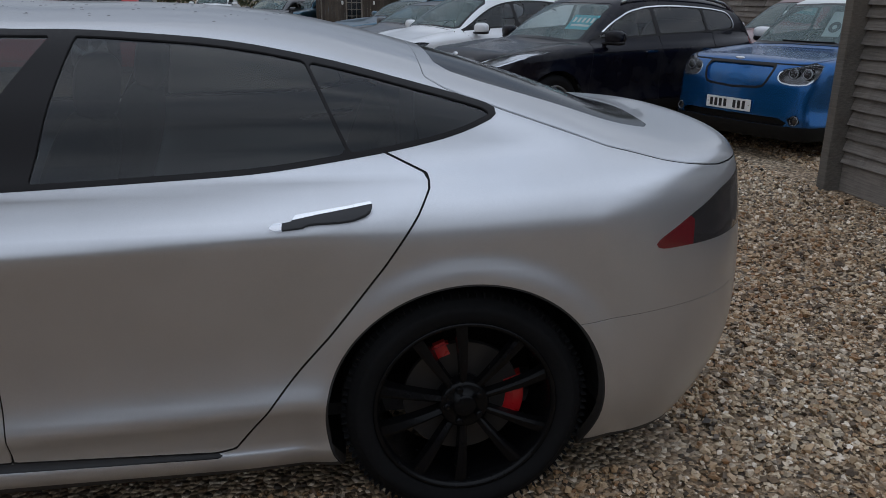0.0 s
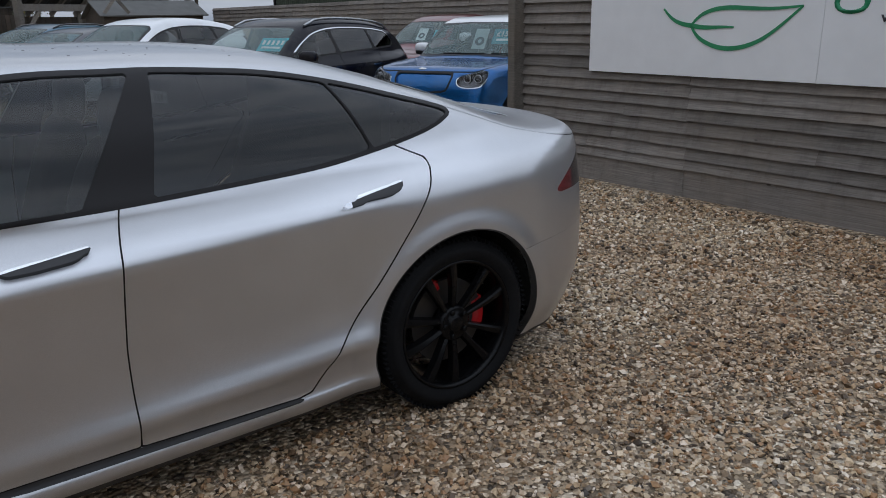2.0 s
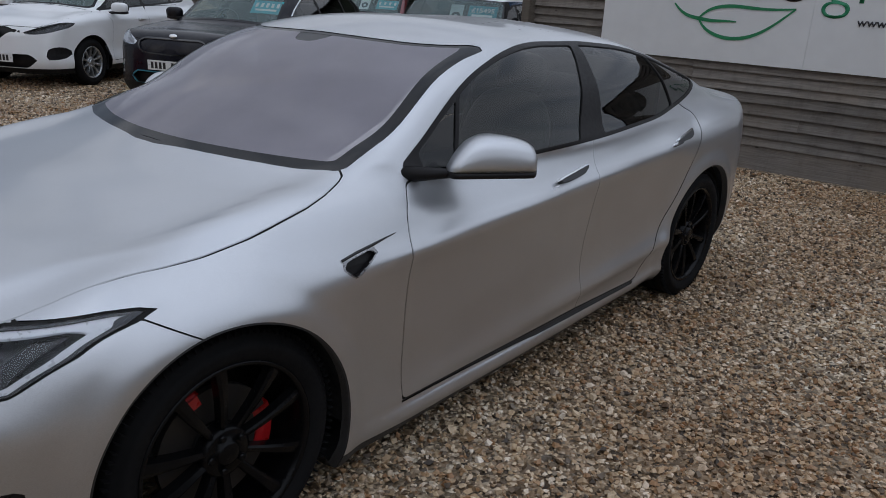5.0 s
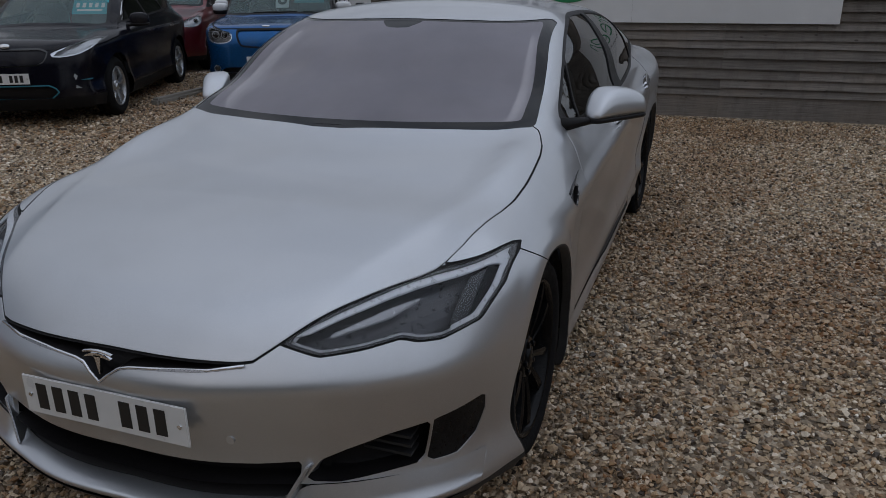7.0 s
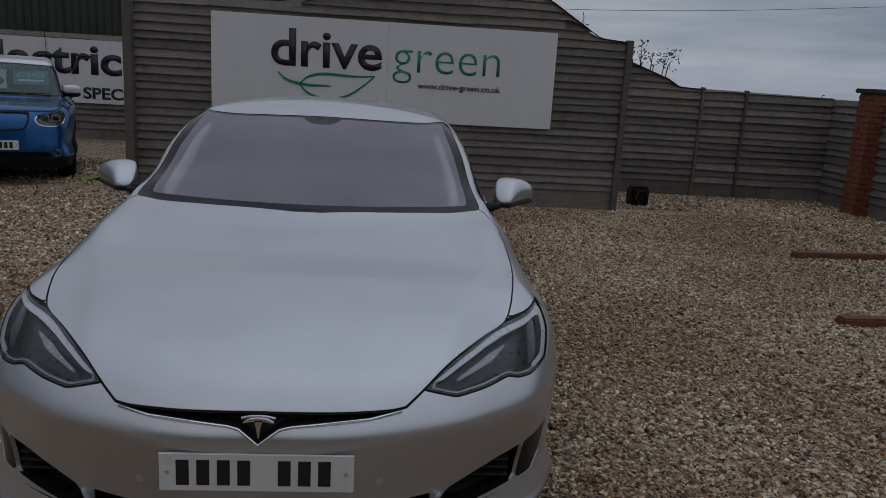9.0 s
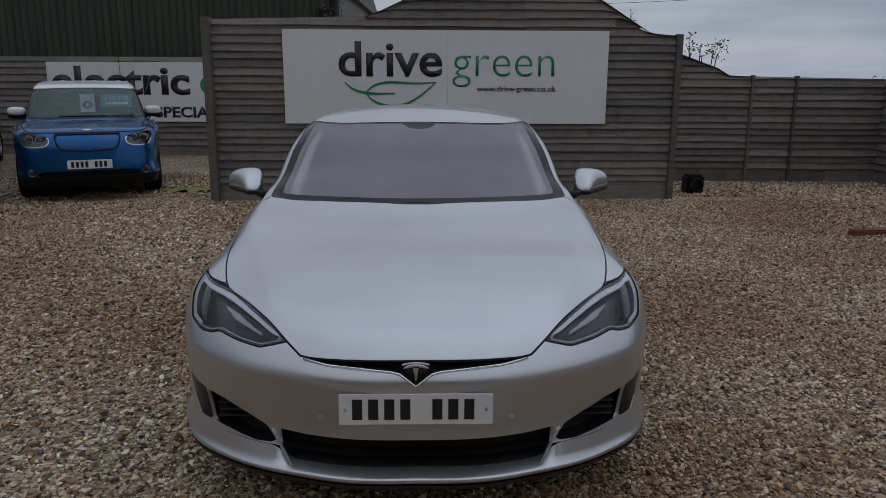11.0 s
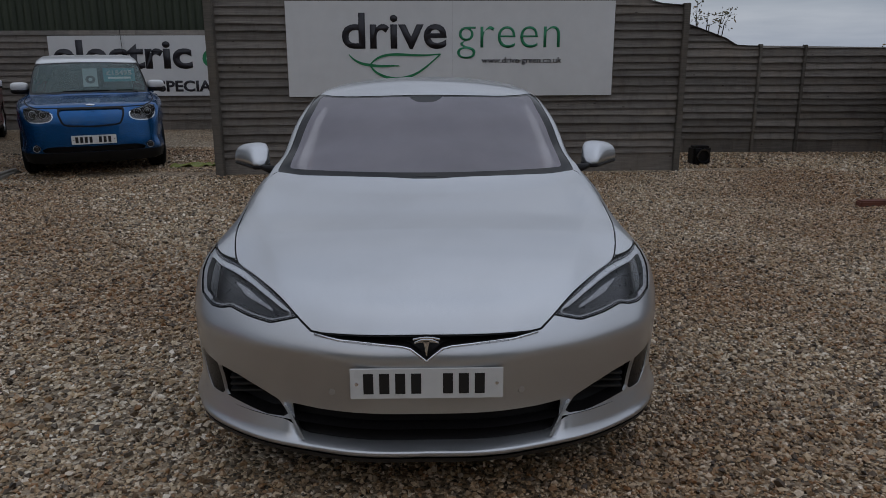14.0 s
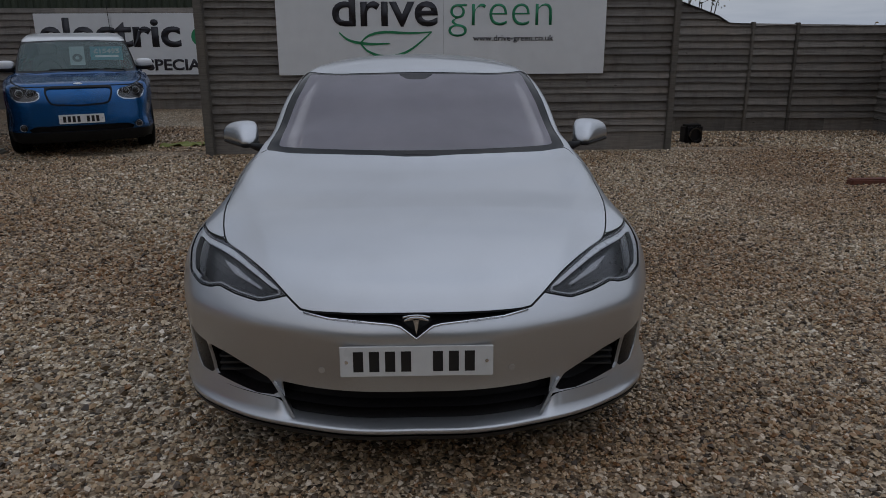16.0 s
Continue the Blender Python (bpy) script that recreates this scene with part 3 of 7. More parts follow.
def fence(name, label, p0, p1, bays, pitch, top, foot, posts, seed, post_wide=0.05, post_out=0.085, joints=()):
    """A run of bays of boards from p0 to p1 on the ground; top(s): its height along the run."""
    rnd = random.Random(seed)
    a, b = Vector((*p0, 0)), Vector((*p1, 0))
    long = (b - a).length
    run = thing(name, Matrix.Translation(a) @ Matrix.Rotation(math.atan2(b.y - a.y, b.x - a.x), 4, "Z"), label, "fence", kind="structure")
    bay = long / bays
    if foot > 0.05:
        for q in range(bays):
            part("gravel_board", slab(q * bay, (q + 1) * bay, -0.030, 0.012, -0.03, foot + 0.02, 0.004), BOARD, run)
    z = foot
    peak = max(top(long * k / 40) for k in range(41))
    while z < peak - 0.02:
        high = pitch * rnd.uniform(0.88, 1.12)
        x0 = 0.0
        while x0 < long - 0.05:
            x1 = min(long, (int(x0 / bay + 1e-6) + (1 if rnd.random() < 0.8 else rnd.uniform(0.35, 0.75))) * bay)
            if joints:
                x1 = min([q for q in joints if q > x0 + 0.05] + [long])
            if x1 - x0 < 0.3:
                x1 = min(long, x1 + bay)
            if long - x1 < 0.5:
                x1 = long
            if max(top(x0 + 0.01), top(x1 - 0.01), top((x0 + x1) / 2)) > z + 0.02:
                part("board", board_mesh(x0 - 0.001, x1 + 0.001, z + rnd.uniform(-0.004, 0.004), high + 0.020, top, rnd), BOARD, run)
            x0 = x1
        z += high
    for x in posts:
        x, half, out = x if isinstance(x, tuple) else (x, post_wide, post_out)
        h = top(x) + 0.02
        part("post", slab(x - half, x + half, -out, 0.02, -0.2, h, 0.006), POST, run)
    return run


def front_top(x):
    return float(np.interp(x, (0, 2.06, 3.3, 4.2, 4.9, 5.65, 6.10), (2.26, 2.31, 2.88, 2.88, 2.58, 2.12, 2.09)))


fence("fence_front", "weathered grey overlapping board fence beside the yard", (-2.72, 7.545), (3.32, 7.684), 3, 0.100, front_top, 0.22, (0.05, (6.015, 0.040, 0.09)), 3, 0.05, 0.165)
fence("fence_right_back", "weathered board fence set back behind the yard", (3.2, 9.42), (7.0, 9.25), 5, 0.105,
      lambda x: float(np.interp(x, (0, 0.6, 1.35, 1.45, 4), (2.05, 1.95, 1.68, 1.60, 1.56))), 0.2, (1.80, 2.46), 5, 0.022, 0.085, (1.80, 2.46))
fence("fence_right_side", "weathered board fence along the side of the yard", (7.02, 9.25), (7.1, -8.0), 9, 0.105, lambda x: 1.55, 0.2, (), 6)
fence("fence_back", "long weathered board fence below the green shed", (-27.0, 13.75), (-1.5, 13.05), 14, 0.125, lambda x: 1.92, 0.2, (), 9)


# ---------------------------------------------------------------- sign boards
WHITE_BOARD = simple("white_sign_board", (0.72, 0.73, 0.74), 0.35, 0, 6, 0.04)
INK = simple("dark_lettering", (0.018, 0.017, 0.024), 0.45, 0, 50)
GREEN_INK = simple("green_lettering", (0.015, 0.22, 0.10), 0.45, 0, 50)
LEAF_INK = simple("leaf_green_lettering", (0.02, 0.22, 0.09), 0.45, 0, 50)


def lettering(name, text, high, mat, parent, x0, x1, z, y, weight=0.0, deep=0.004):
    """Words of the given width on a board facing -y, as a solid mesh."""
    cu = bpy.data.curves.new(name, "FONT")
    cu.body, cu.size, cu.extrude, cu.offset, cu.resolution_u = text, 1.0, 0.0, weight, 4
    ob = bpy.data.objects.new(name, cu)
    scene.collection.objects.link(ob)
    bpy.context.view_layer.update()
    me = bpy.data.meshes.new_from_object(ob.evaluated_get(bpy.context.evaluated_depsgraph_get()))
    bpy.data.objects.remove(ob)
    bm = bmesh.new()
    bm.from_mesh(me)
    bpy.data.meshes.remove(me)
    xs = [v.co.x for v in bm.verts]
    lo, wide = min(xs), max(xs) - min(xs)
    for v in bm.verts:
        v.co = Vector((x0 + (v.co.x - lo) * (x1 - x0) / wide, y, z + v.co.y * high))
    more = bmesh.ops.extrude_face_region(bm, geom=bm.faces[:])
    for g in more["geom"]:
        if isinstance(g, bmesh.types.BMVert):
            g.co.y -= deep
    bmesh.ops.recalc_face_normals(bm, faces=bm.faces)
    return part(name, bm, mat, parent)


def ribbon(pts, wide, y, deep, bm=None):
    """A flat painted stroke in the x-z plane, wide[i] broad."""
    bm = bm or bmesh.new()
    P = [Vector((x, 0, z)) for x, z in pts]
    rows = []
    for i, p in enumerate(P):
        d = (P[min(i + 1, len(P) - 1)] - P[max(i - 1, 0)]).normalized()
        n = Vector((-d.z, 0, d.x)) * (wide[i] if isinstance(wide, (list, tuple)) else wide) / 2
        rows.append([bm.verts.new((q.x, yy, q.z)) for q, yy in ((p + n, y), (p - n, y), (p - n, y - deep), (p + n, y - deep))])
    for a, b in zip(rows, rows[1:]):
        for k in range(4):
            bm.faces.new((a[k], b[k], b[(k + 1) % 4], a[(k + 1) % 4]))
    bm.faces.new(rows[0])
    bm.faces.new(rows[-1][::-1])
    bmesh.ops.recalc_face_normals(bm, faces=bm.faces)
    return bm


def smooth_line(pts, n=24):
    t = np.linspace(0, len(pts) - 1, n)
    fx, fz = curve(*[(i, p[0]) for i, p in enumerate(pts)]), curve(*[(i, p[1]) for i, p in enumerate(pts)])
    return list(zip(fx(t).tolist(), fz(t).tolist()))


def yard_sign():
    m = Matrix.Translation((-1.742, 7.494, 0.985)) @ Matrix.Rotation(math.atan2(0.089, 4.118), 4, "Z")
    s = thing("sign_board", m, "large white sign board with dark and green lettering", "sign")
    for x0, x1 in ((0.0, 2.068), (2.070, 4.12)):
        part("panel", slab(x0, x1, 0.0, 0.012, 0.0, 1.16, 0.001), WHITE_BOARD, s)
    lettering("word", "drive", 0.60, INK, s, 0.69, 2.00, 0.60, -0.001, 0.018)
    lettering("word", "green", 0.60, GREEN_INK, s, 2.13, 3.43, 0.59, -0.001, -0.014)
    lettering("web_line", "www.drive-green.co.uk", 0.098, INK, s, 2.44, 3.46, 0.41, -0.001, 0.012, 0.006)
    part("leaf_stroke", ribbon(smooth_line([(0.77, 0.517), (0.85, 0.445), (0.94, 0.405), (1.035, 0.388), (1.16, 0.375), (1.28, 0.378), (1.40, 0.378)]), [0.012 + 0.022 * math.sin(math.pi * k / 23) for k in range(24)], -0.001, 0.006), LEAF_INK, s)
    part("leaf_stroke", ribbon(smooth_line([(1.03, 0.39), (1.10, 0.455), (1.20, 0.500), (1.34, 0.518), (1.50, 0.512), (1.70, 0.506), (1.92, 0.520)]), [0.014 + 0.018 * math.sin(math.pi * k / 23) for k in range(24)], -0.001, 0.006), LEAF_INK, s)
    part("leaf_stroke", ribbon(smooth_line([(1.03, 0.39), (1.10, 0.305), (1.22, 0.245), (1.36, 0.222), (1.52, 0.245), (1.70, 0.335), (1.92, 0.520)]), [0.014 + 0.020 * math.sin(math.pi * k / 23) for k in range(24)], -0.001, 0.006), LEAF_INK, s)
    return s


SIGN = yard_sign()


def back_sign():
    m = Matrix.Translation((-7.38, 13.135, 0.67)) @ Matrix.Rotation(math.atan2(-0.7, 25.5), 4, "Z")
    s = thing("sign_board", m, "long white sign board with dark lettering on the far fence", "sign")
    part("panel", slab(0, 1.48, 0.0, 0.012, 0.0, 1.15, 0.001), WHITE_BOARD, s)
    part("panel", slab(1.484, 4.9, 0.0, 0.012, 0.0, 1.15, 0.001), WHITE_BOARD, s)
    lettering("word", "electric", 0.74, INK, s, 0.08, 2.80, 0.545, -0.001, 0.03)
    lettering("word", "c", 0.74, LEAF_INK, s, 3.0, 3.30, 0.545, -0.001, 0.0)
    lettering("word", "EV SPECIALISTS", 0.285, INK, s, 1.62, 3.90, 0.09, -0.001, 0.03)
    part("cable", tube([(1.50, -0.03, -0.2), (1.47, -0.03, 0.5), (1.44, -0.03, 1.35)], 0.005, 6), BLACK_TRIM, s)


back_sign()


# ---------------------------------------------------------------- green shed behind the long fence
def sheet_material():
    m, nt, b = material("green_sheet")
    co = nt.nodes.new("ShaderNodeTexCoord")
    n1 = node(nt, "ShaderNodeTexNoise", Scale=0.9, Detail=6.0)
    mp = node(nt, "ShaderNodeMapping", Scale=(6.0, 6.0, 0.5))
    nt.links.new(co.outputs["Object"], mp.inputs["Vector"])
    nt.links.new(mp.outputs["Vector"], n1.inputs["Vector"])
    nt.links.new(ramp(nt, n1.outputs["Fac"], (0.3, (0.022, 0.032, 0.018)), (0.7, (0.045, 0.058, 0.034))), b.inputs["Base Color"])
    b.inputs["Roughness"].default_value = 0.55
    return m


GREEN_SHEET = sheet_material()


def green_shed():
    s = thing("shed", Matrix.Translation((-22.2, 14.15, 0)) @ Matrix.Rotation(math.atan2(-0.5, 20.4), 4, "Z"), "long dark green corrugated metal shed", "building")
    bm = bmesh.new()
    long, pitch, high = 20.4, 0.15, 3.42
    prof, x = [], 0.0
    while x < long:
        prof += [(x, 0.0), (x + 0.045, -0.032), (x + 0.09, -0.032), (x + 0.135, 0.0)]
        x += pitch
    lo = [bm.verts.new((px, py, 0)) for px, py in prof]
    hi = [bm.verts.new((px, py, high)) for px, py in prof]
    for i in range(len(prof) - 1):
        bm.faces.new((lo[i], lo[i + 1], hi[i + 1], hi[i]))
    part("wall", bm, GREEN_SHEET, s)
    part("wall", slab(0, long, 0.02, 9.0, 0, high - 0.05), GREEN_SHEET, s)
    bm = plate([(-0.15, high - 0.06), (-0.15, high + 0.02), (4.5, high + 0.95), (9.15, high + 0.02), (9.15, high - 0.06)], 0, long + 0.3)
    bmesh.ops.transform(bm, verts=bm.verts, matrix=Matrix(((0, 0, 1, -0.15), (1, 0, 0, 0), (0, 1, 0, 0), (0, 0, 0, 1))))
    part("roof", bm, simple("shed_roof", (0.10, 0.10, 0.10), 0.7, 0, 4), s)
    part("gutter", tube([(-0.15, -0.12, high - 0.02), (long + 0.15, -0.12, high - 0.02)], 0.06, 8), BLACK_TRIM, s)
    part("corner_post", slab(-0.06, 0.06, -0.08, 0.03, 0, high), BLACK_TRIM, s)
    part("corner_post", slab(long - 0.06, long + 0.06, -0.08, 0.03, 0, high), BLACK_TRIM, s)


green_shed()

# ---------------------------------------------------------------- the silver saloon
def both(f):
    return lambda x, y, z: f(np.abs(x), y, z)


def side_view(pts, rounds=0, least=0.45, low=-1.0):
    o = outline(pts, rounds)
    return lambda x, y, z: np.maximum(np.maximum(o(y, z), least - np.abs(x)), low - z)


def front_view(pts, rounds=0, back=0.8):
    """An outline in x and z, given for the +x half, on whatever lies ahead of y = back."""
    o = outline(pts, rounds)
    return lambda x, y, z: np.maximum(o(np.abs(x), z), y - back)


def top_view(pts, rounds=0, low=0.6):
    """A symmetric outline seen from above: its +x half, from the axis outwards and back to the axis."""
    o = outline(list(pts) + [(-x, y) for x, y in reversed(pts) if x > 0], rounds)
    return lambda x, y, z: np.maximum(o(x, y), low - z)


def panel(name, rest, f, mat, parent, label="", gap=0.0026, split=False, depth=0.012):
    """Cuts the region f < 0 out of rest as panels with a dark joint round them. Returns the remaining skin."""
    inn, out = carve(rest, lambda x, y, z: f(x, y, z) + gap)
    joint, out = carve(out, lambda x, y, z: f(x, y, z) - gap)
    made = []
    for side in ((1, -1) if split else (0,)):
        p = pick(inn, lambda c: side == 0 or c[0] * side > 0)
        if p[2]:
            made.append(skin(name, p, mat, parent, label, 0, depth))
    for side in ((1, -1) if split else (0,)):
        for p in pieces(pick(joint, lambda c: side == 0 or c[0] * side > 0)):
            skin("panel_joint", p, GAP, parent, "", -0.004)
    return out, made


def pieces(mesh):
    """The unconnected pieces of a cut mesh."""
    V, N, faces = mesh
    root = {}

    def top(i):
        while root.setdefault(i, i) != i:
            root[i] = root[root[i]]
            i = root[i]
        return i
    for f in faces:
        for i in f[1:]:
            root[top(i)] = top(f[0])
    sets = {}
    for f in faces:
        sets.setdefault(top(f[0]), []).append(f)
    return [(V, N, fs) for fs in sets.values() if len(fs) > 2]


def pocket(name, mesh, mat, parent, shift, label=""):
    """A recess behind the cut-out piece mesh: its face moved by shift, and the walls round it."""
    V, N, faces = mesh
    used = sorted({i for f in faces for i in f})
    at = {i: k for k, i in enumerate(used)}
    P = V[used]
    F = [tuple(at[i] for i in f) for f in faces]
    edges = {(f[q], f[(q + 1) % len(f)]) for f in F for q in range(len(f))}
    n = len(P)
    Q = P + np.array(shift)
    walls = [(b, a, a + n, b + n) for a, b in edges if (b, a) not in edges]
    me = bpy.data.meshes.new(name)
    me.from_pydata(np.vstack([P, Q]).tolist(), [], [tuple(i + n for i in f) for f in F] + [w[::-1] for w in walls])
    me.materials.append(mat)
    ob = new(name, me)
    ob.parent = parent
    if label:
        ob["label"] = label
    return ob


def road_wheel(m, parent, side, rim_r=0.262, tyre_r=0.352, wide=0.235, spokes=10, rim_mat=None, caliper=True, blade=0.018, sweep=0.10, fine=1):
    """A wheel whose outer face looks along its own +x."""
    rim_mat = rim_mat or BLACK_RIM
    w = new("wheel")
    w.parent = parent
    w.matrix_local = m
    h = wide / 2
    t, r = tyre_r, rim_r
    n = 72 if fine else 36
    tyre = part("tyre", lathe([(-h + 0.02, r - 0.01), (-h, r + 0.02), (-h - 0.004, (r + t) / 2), (-h + 0.012, t - 0.022), (-h + 0.03, t - 0.004), (-0.04, t), (-0.038, t - 0.006), (-0.030, t - 0.006),
                               (-0.028, t), (0.028, t), (0.030, t - 0.006), (0.038, t - 0.006), (0.04, t), (h - 0.03, t - 0.004), (h - 0.012, t - 0.022), (h - 0.004, t - 0.035), (h + 0.004, (r + t) / 2 + 0.006),
                               (h + 0.002, (r + t) / 2 - 0.01), (h, r + 0.02), (h - 0.012, r + 0.002), (h - 0.02, r - 0.01)], n), RUBBER, w, smooth=True)
    if fine:
        bm = bmesh.new()
        for k in range(96):
            a = 2 * math.pi * k / 96
            slab(h - 0.030, h - 0.008, -0.0016, 0.0016, t - 0.014, t + 0.0004, 0, bm, Matrix.Rotation(a, 4, "X"))
        part("tread", bm, RUBBER, w)
    part("rim", lathe([(h - 0.018, r + 0.003), (h - 0.008, r + 0.002), (h - 0.006, r - 0.006), (h - 0.016, r - 0.013), (h - 0.03, r - 0.018), (-h + 0.03, r - 0.03)], n), rim_mat, w, smooth=True)
    part("hub", lathe([(h - 0.075, 0.075), (h - 0.036, 0.072), (h - 0.030, 0.062), (h - 0.034, 0.036), (h - 0.024, 0.034), (h - 0.020, 0.028), (h - 0.020, 0.0005)], 32), rim_mat, w, smooth=True)
    for k in range(spokes):
        a = 2 * math.pi * k / spokes
        bm = bmesh.new()
        rows = []
        for q in range(7):
            u = q / 6
            rad = 0.055 + (r - 0.012 - 0.055) * u
            half = blade * (0.62 + 0.55 * u ** 1.5)
            off = sweep * rad * (1 if k % 2 else -1) * (0.6 + 0.4 * u)
            x1 = h - 0.036 + 0.020 * math.sin(u * math.pi * 0.6)
            rows.append([bm.verts.new(v) for v in ((x1 - 0.030, off - half, rad), (x1 - 0.004, off - half * 0.85, rad), (x1, off - half * 0.35, rad), (x1 - 0.006, off + half * 0.75, rad), (x1 - 0.036, off + half, rad))])
        for p0, p1 in zip(rows, rows[1:]):
            for j in range(5):
                bm.faces.new((p0[j], p0[(j + 1) % 5], p1[(j + 1) % 5], p1[j]))
        bmesh.ops.recalc_face_normals(bm, faces=bm.faces)
        bmesh.ops.rotate(bm, verts=bm.verts, cent=(0, 0, 0), matrix=Matrix.Rotation(a, 3, "X"))
        part("spoke", bm, rim_mat, w)
    for k in range(5):
        a = 2 * math.pi * (k + 0.5) / 5
        bm = lathe([(h - 0.05, 0.011), (h - 0.024, 0.011), (h - 0.020, 0.008), (h - 0.020, 0.0005)], 8)
        bmesh.ops.translate(bm, verts=bm.verts, vec=(0, 0.052 * math.cos(a), 0.052 * math.sin(a)))
        part("wheel_nut", bm, rim_mat, w)
    part("brake_disc", lathe([(0.0, 0.06), (0.030, 0.075), (0.032, 0.172), (0.012, 0.172), (0.012, 0.06)], 40), DISC if caliper else PLASTIC, w, smooth=False)
    if caliper:
        bm = bmesh.new()
        rows = []
        for q in range(9):
            a = math.radians(-20 + 40 * q / 8)
            rows.append([bm.verts.new((x, side * rr * math.cos(a), rr * math.sin(a))) for x, rr in ((0.0, 0.128), (0.034, 0.130), (0.042, 0.152), (0.034, 0.184), (0.0, 0.188))])
        for p0, p1 in zip(rows, rows[1:]):
            for j in range(5):
                bm.faces.new((p0[j], p0[(j + 1) % 5], p1[(j + 1) % 5], p1[j]))
        bm.faces.new(rows[0])
        bm.faces.new(rows[-1][::-1])
        bmesh.ops.recalc_face_normals(bm, faces=bm.faces)
        part("brake_caliper", bm, RED_CALIPER, w, "red painted brake caliper")
        a = math.radians(112)
        part("parking_caliper", slab(0.0, 0.036, -0.026, 0.026, 0.135, 0.182, 0.008, None, Matrix.Rotation(side * (a - math.radians(90)), 4, "X")), RED_CALIPER, w, "small red brake caliper")
    return w


def number_plate(parent, m, mat, marks=(0.05, 0.05, 0.05, 0.05, 0, 0.05, 0.05, 0.05), wide=0.52):
    """A plate facing its own -y, its characters drawn as plain bars."""
    p = part("number_plate", slab(-wide / 2, wide / 2, 0, 0.006, -0.0555, 0.0555, 0.002), mat, parent, "plate with dark bars on it")
    p.matrix_local = m
    x = -wide / 2 + 0.045
    for w in marks:
        if w:
            part("bar", slab(x, x + 0.034, -0.0012, 0.001, -0.037, 0.037), INK_PLATE, p)
        x += 0.054
    for sx in (-wide / 2 + 0.022, wide / 2 - 0.022):
        bm = lathe([(-0.003, 0.0005), (-0.003, 0.006), (0.0, 0.007)], 12)
        bmesh.ops.rotate(bm, verts=bm.verts, cent=(0, 0, 0), matrix=Matrix.Rotation(math.pi / 2, 3, "Z"))
        bmesh.ops.translate(bm, verts=bm.verts, vec=(sx, 0, 0))
        part("screw_cap", bm, CHROME, p)
    return p


HANDLE_DARK = simple("dark_handle", (0.014, 0.014, 0.016), 0.4, 0.0, 60)
BLACK_RIM = simple("black_rim", (0.004, 0.004, 0.0045), 0.24, 0, 60, 0.2, 0, 0.0, 0.16)
INK_PLATE = simple("plate_ink", (0.012, 0.012, 0.013), 0.4, 0, 60)


def blob(name, centre, size, mat, parent, power=2.6, rot=(0, 0, 0), seg=28, bend=None):
    """A rounded cushion-like body (superellipsoid)."""
    bm = bmesh.new()
    bmesh.ops.create_uvsphere(bm, u_segments=seg, v_segments=seg // 2, radius=1)
    e = 2 / power
    for v in bm.verts:
        c = [math.copysign(abs(k) ** e, k) for k in v.co]
        v.co = Vector((c[0] * size[0], c[1] * size[1], c[2] * size[2]))
        if bend:
            v.co = Vector(bend(*v.co))
    bmesh.ops.rotate(bm, verts=bm.verts, cent=(0, 0, 0), matrix=Euler([radians(a) for a in rot]).to_matrix())
    bmesh.ops.translate(bm, verts=bm.verts, vec=centre)
    return part(name, bm, mat, parent, smooth=True)


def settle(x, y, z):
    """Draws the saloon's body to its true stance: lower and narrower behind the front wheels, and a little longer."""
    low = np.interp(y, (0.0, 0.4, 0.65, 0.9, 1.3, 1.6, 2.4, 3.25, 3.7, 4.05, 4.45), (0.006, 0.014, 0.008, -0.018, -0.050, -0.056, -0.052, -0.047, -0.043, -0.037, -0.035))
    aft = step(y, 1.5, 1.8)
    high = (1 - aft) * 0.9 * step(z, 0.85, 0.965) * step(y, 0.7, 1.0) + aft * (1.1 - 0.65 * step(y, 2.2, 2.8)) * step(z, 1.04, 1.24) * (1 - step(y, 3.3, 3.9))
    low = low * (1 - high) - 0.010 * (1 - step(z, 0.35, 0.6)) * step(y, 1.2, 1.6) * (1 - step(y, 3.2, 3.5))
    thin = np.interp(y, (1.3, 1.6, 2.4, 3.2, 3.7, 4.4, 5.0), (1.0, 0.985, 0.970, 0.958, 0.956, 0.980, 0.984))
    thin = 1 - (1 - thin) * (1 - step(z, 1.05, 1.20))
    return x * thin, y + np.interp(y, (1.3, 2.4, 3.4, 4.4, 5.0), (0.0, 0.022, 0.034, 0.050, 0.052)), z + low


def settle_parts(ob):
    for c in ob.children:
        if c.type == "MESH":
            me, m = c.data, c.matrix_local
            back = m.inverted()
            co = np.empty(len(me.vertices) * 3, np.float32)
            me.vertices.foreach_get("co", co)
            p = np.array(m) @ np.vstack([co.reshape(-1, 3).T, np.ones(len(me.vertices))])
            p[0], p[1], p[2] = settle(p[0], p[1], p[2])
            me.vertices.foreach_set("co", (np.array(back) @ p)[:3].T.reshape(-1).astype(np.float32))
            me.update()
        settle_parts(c)


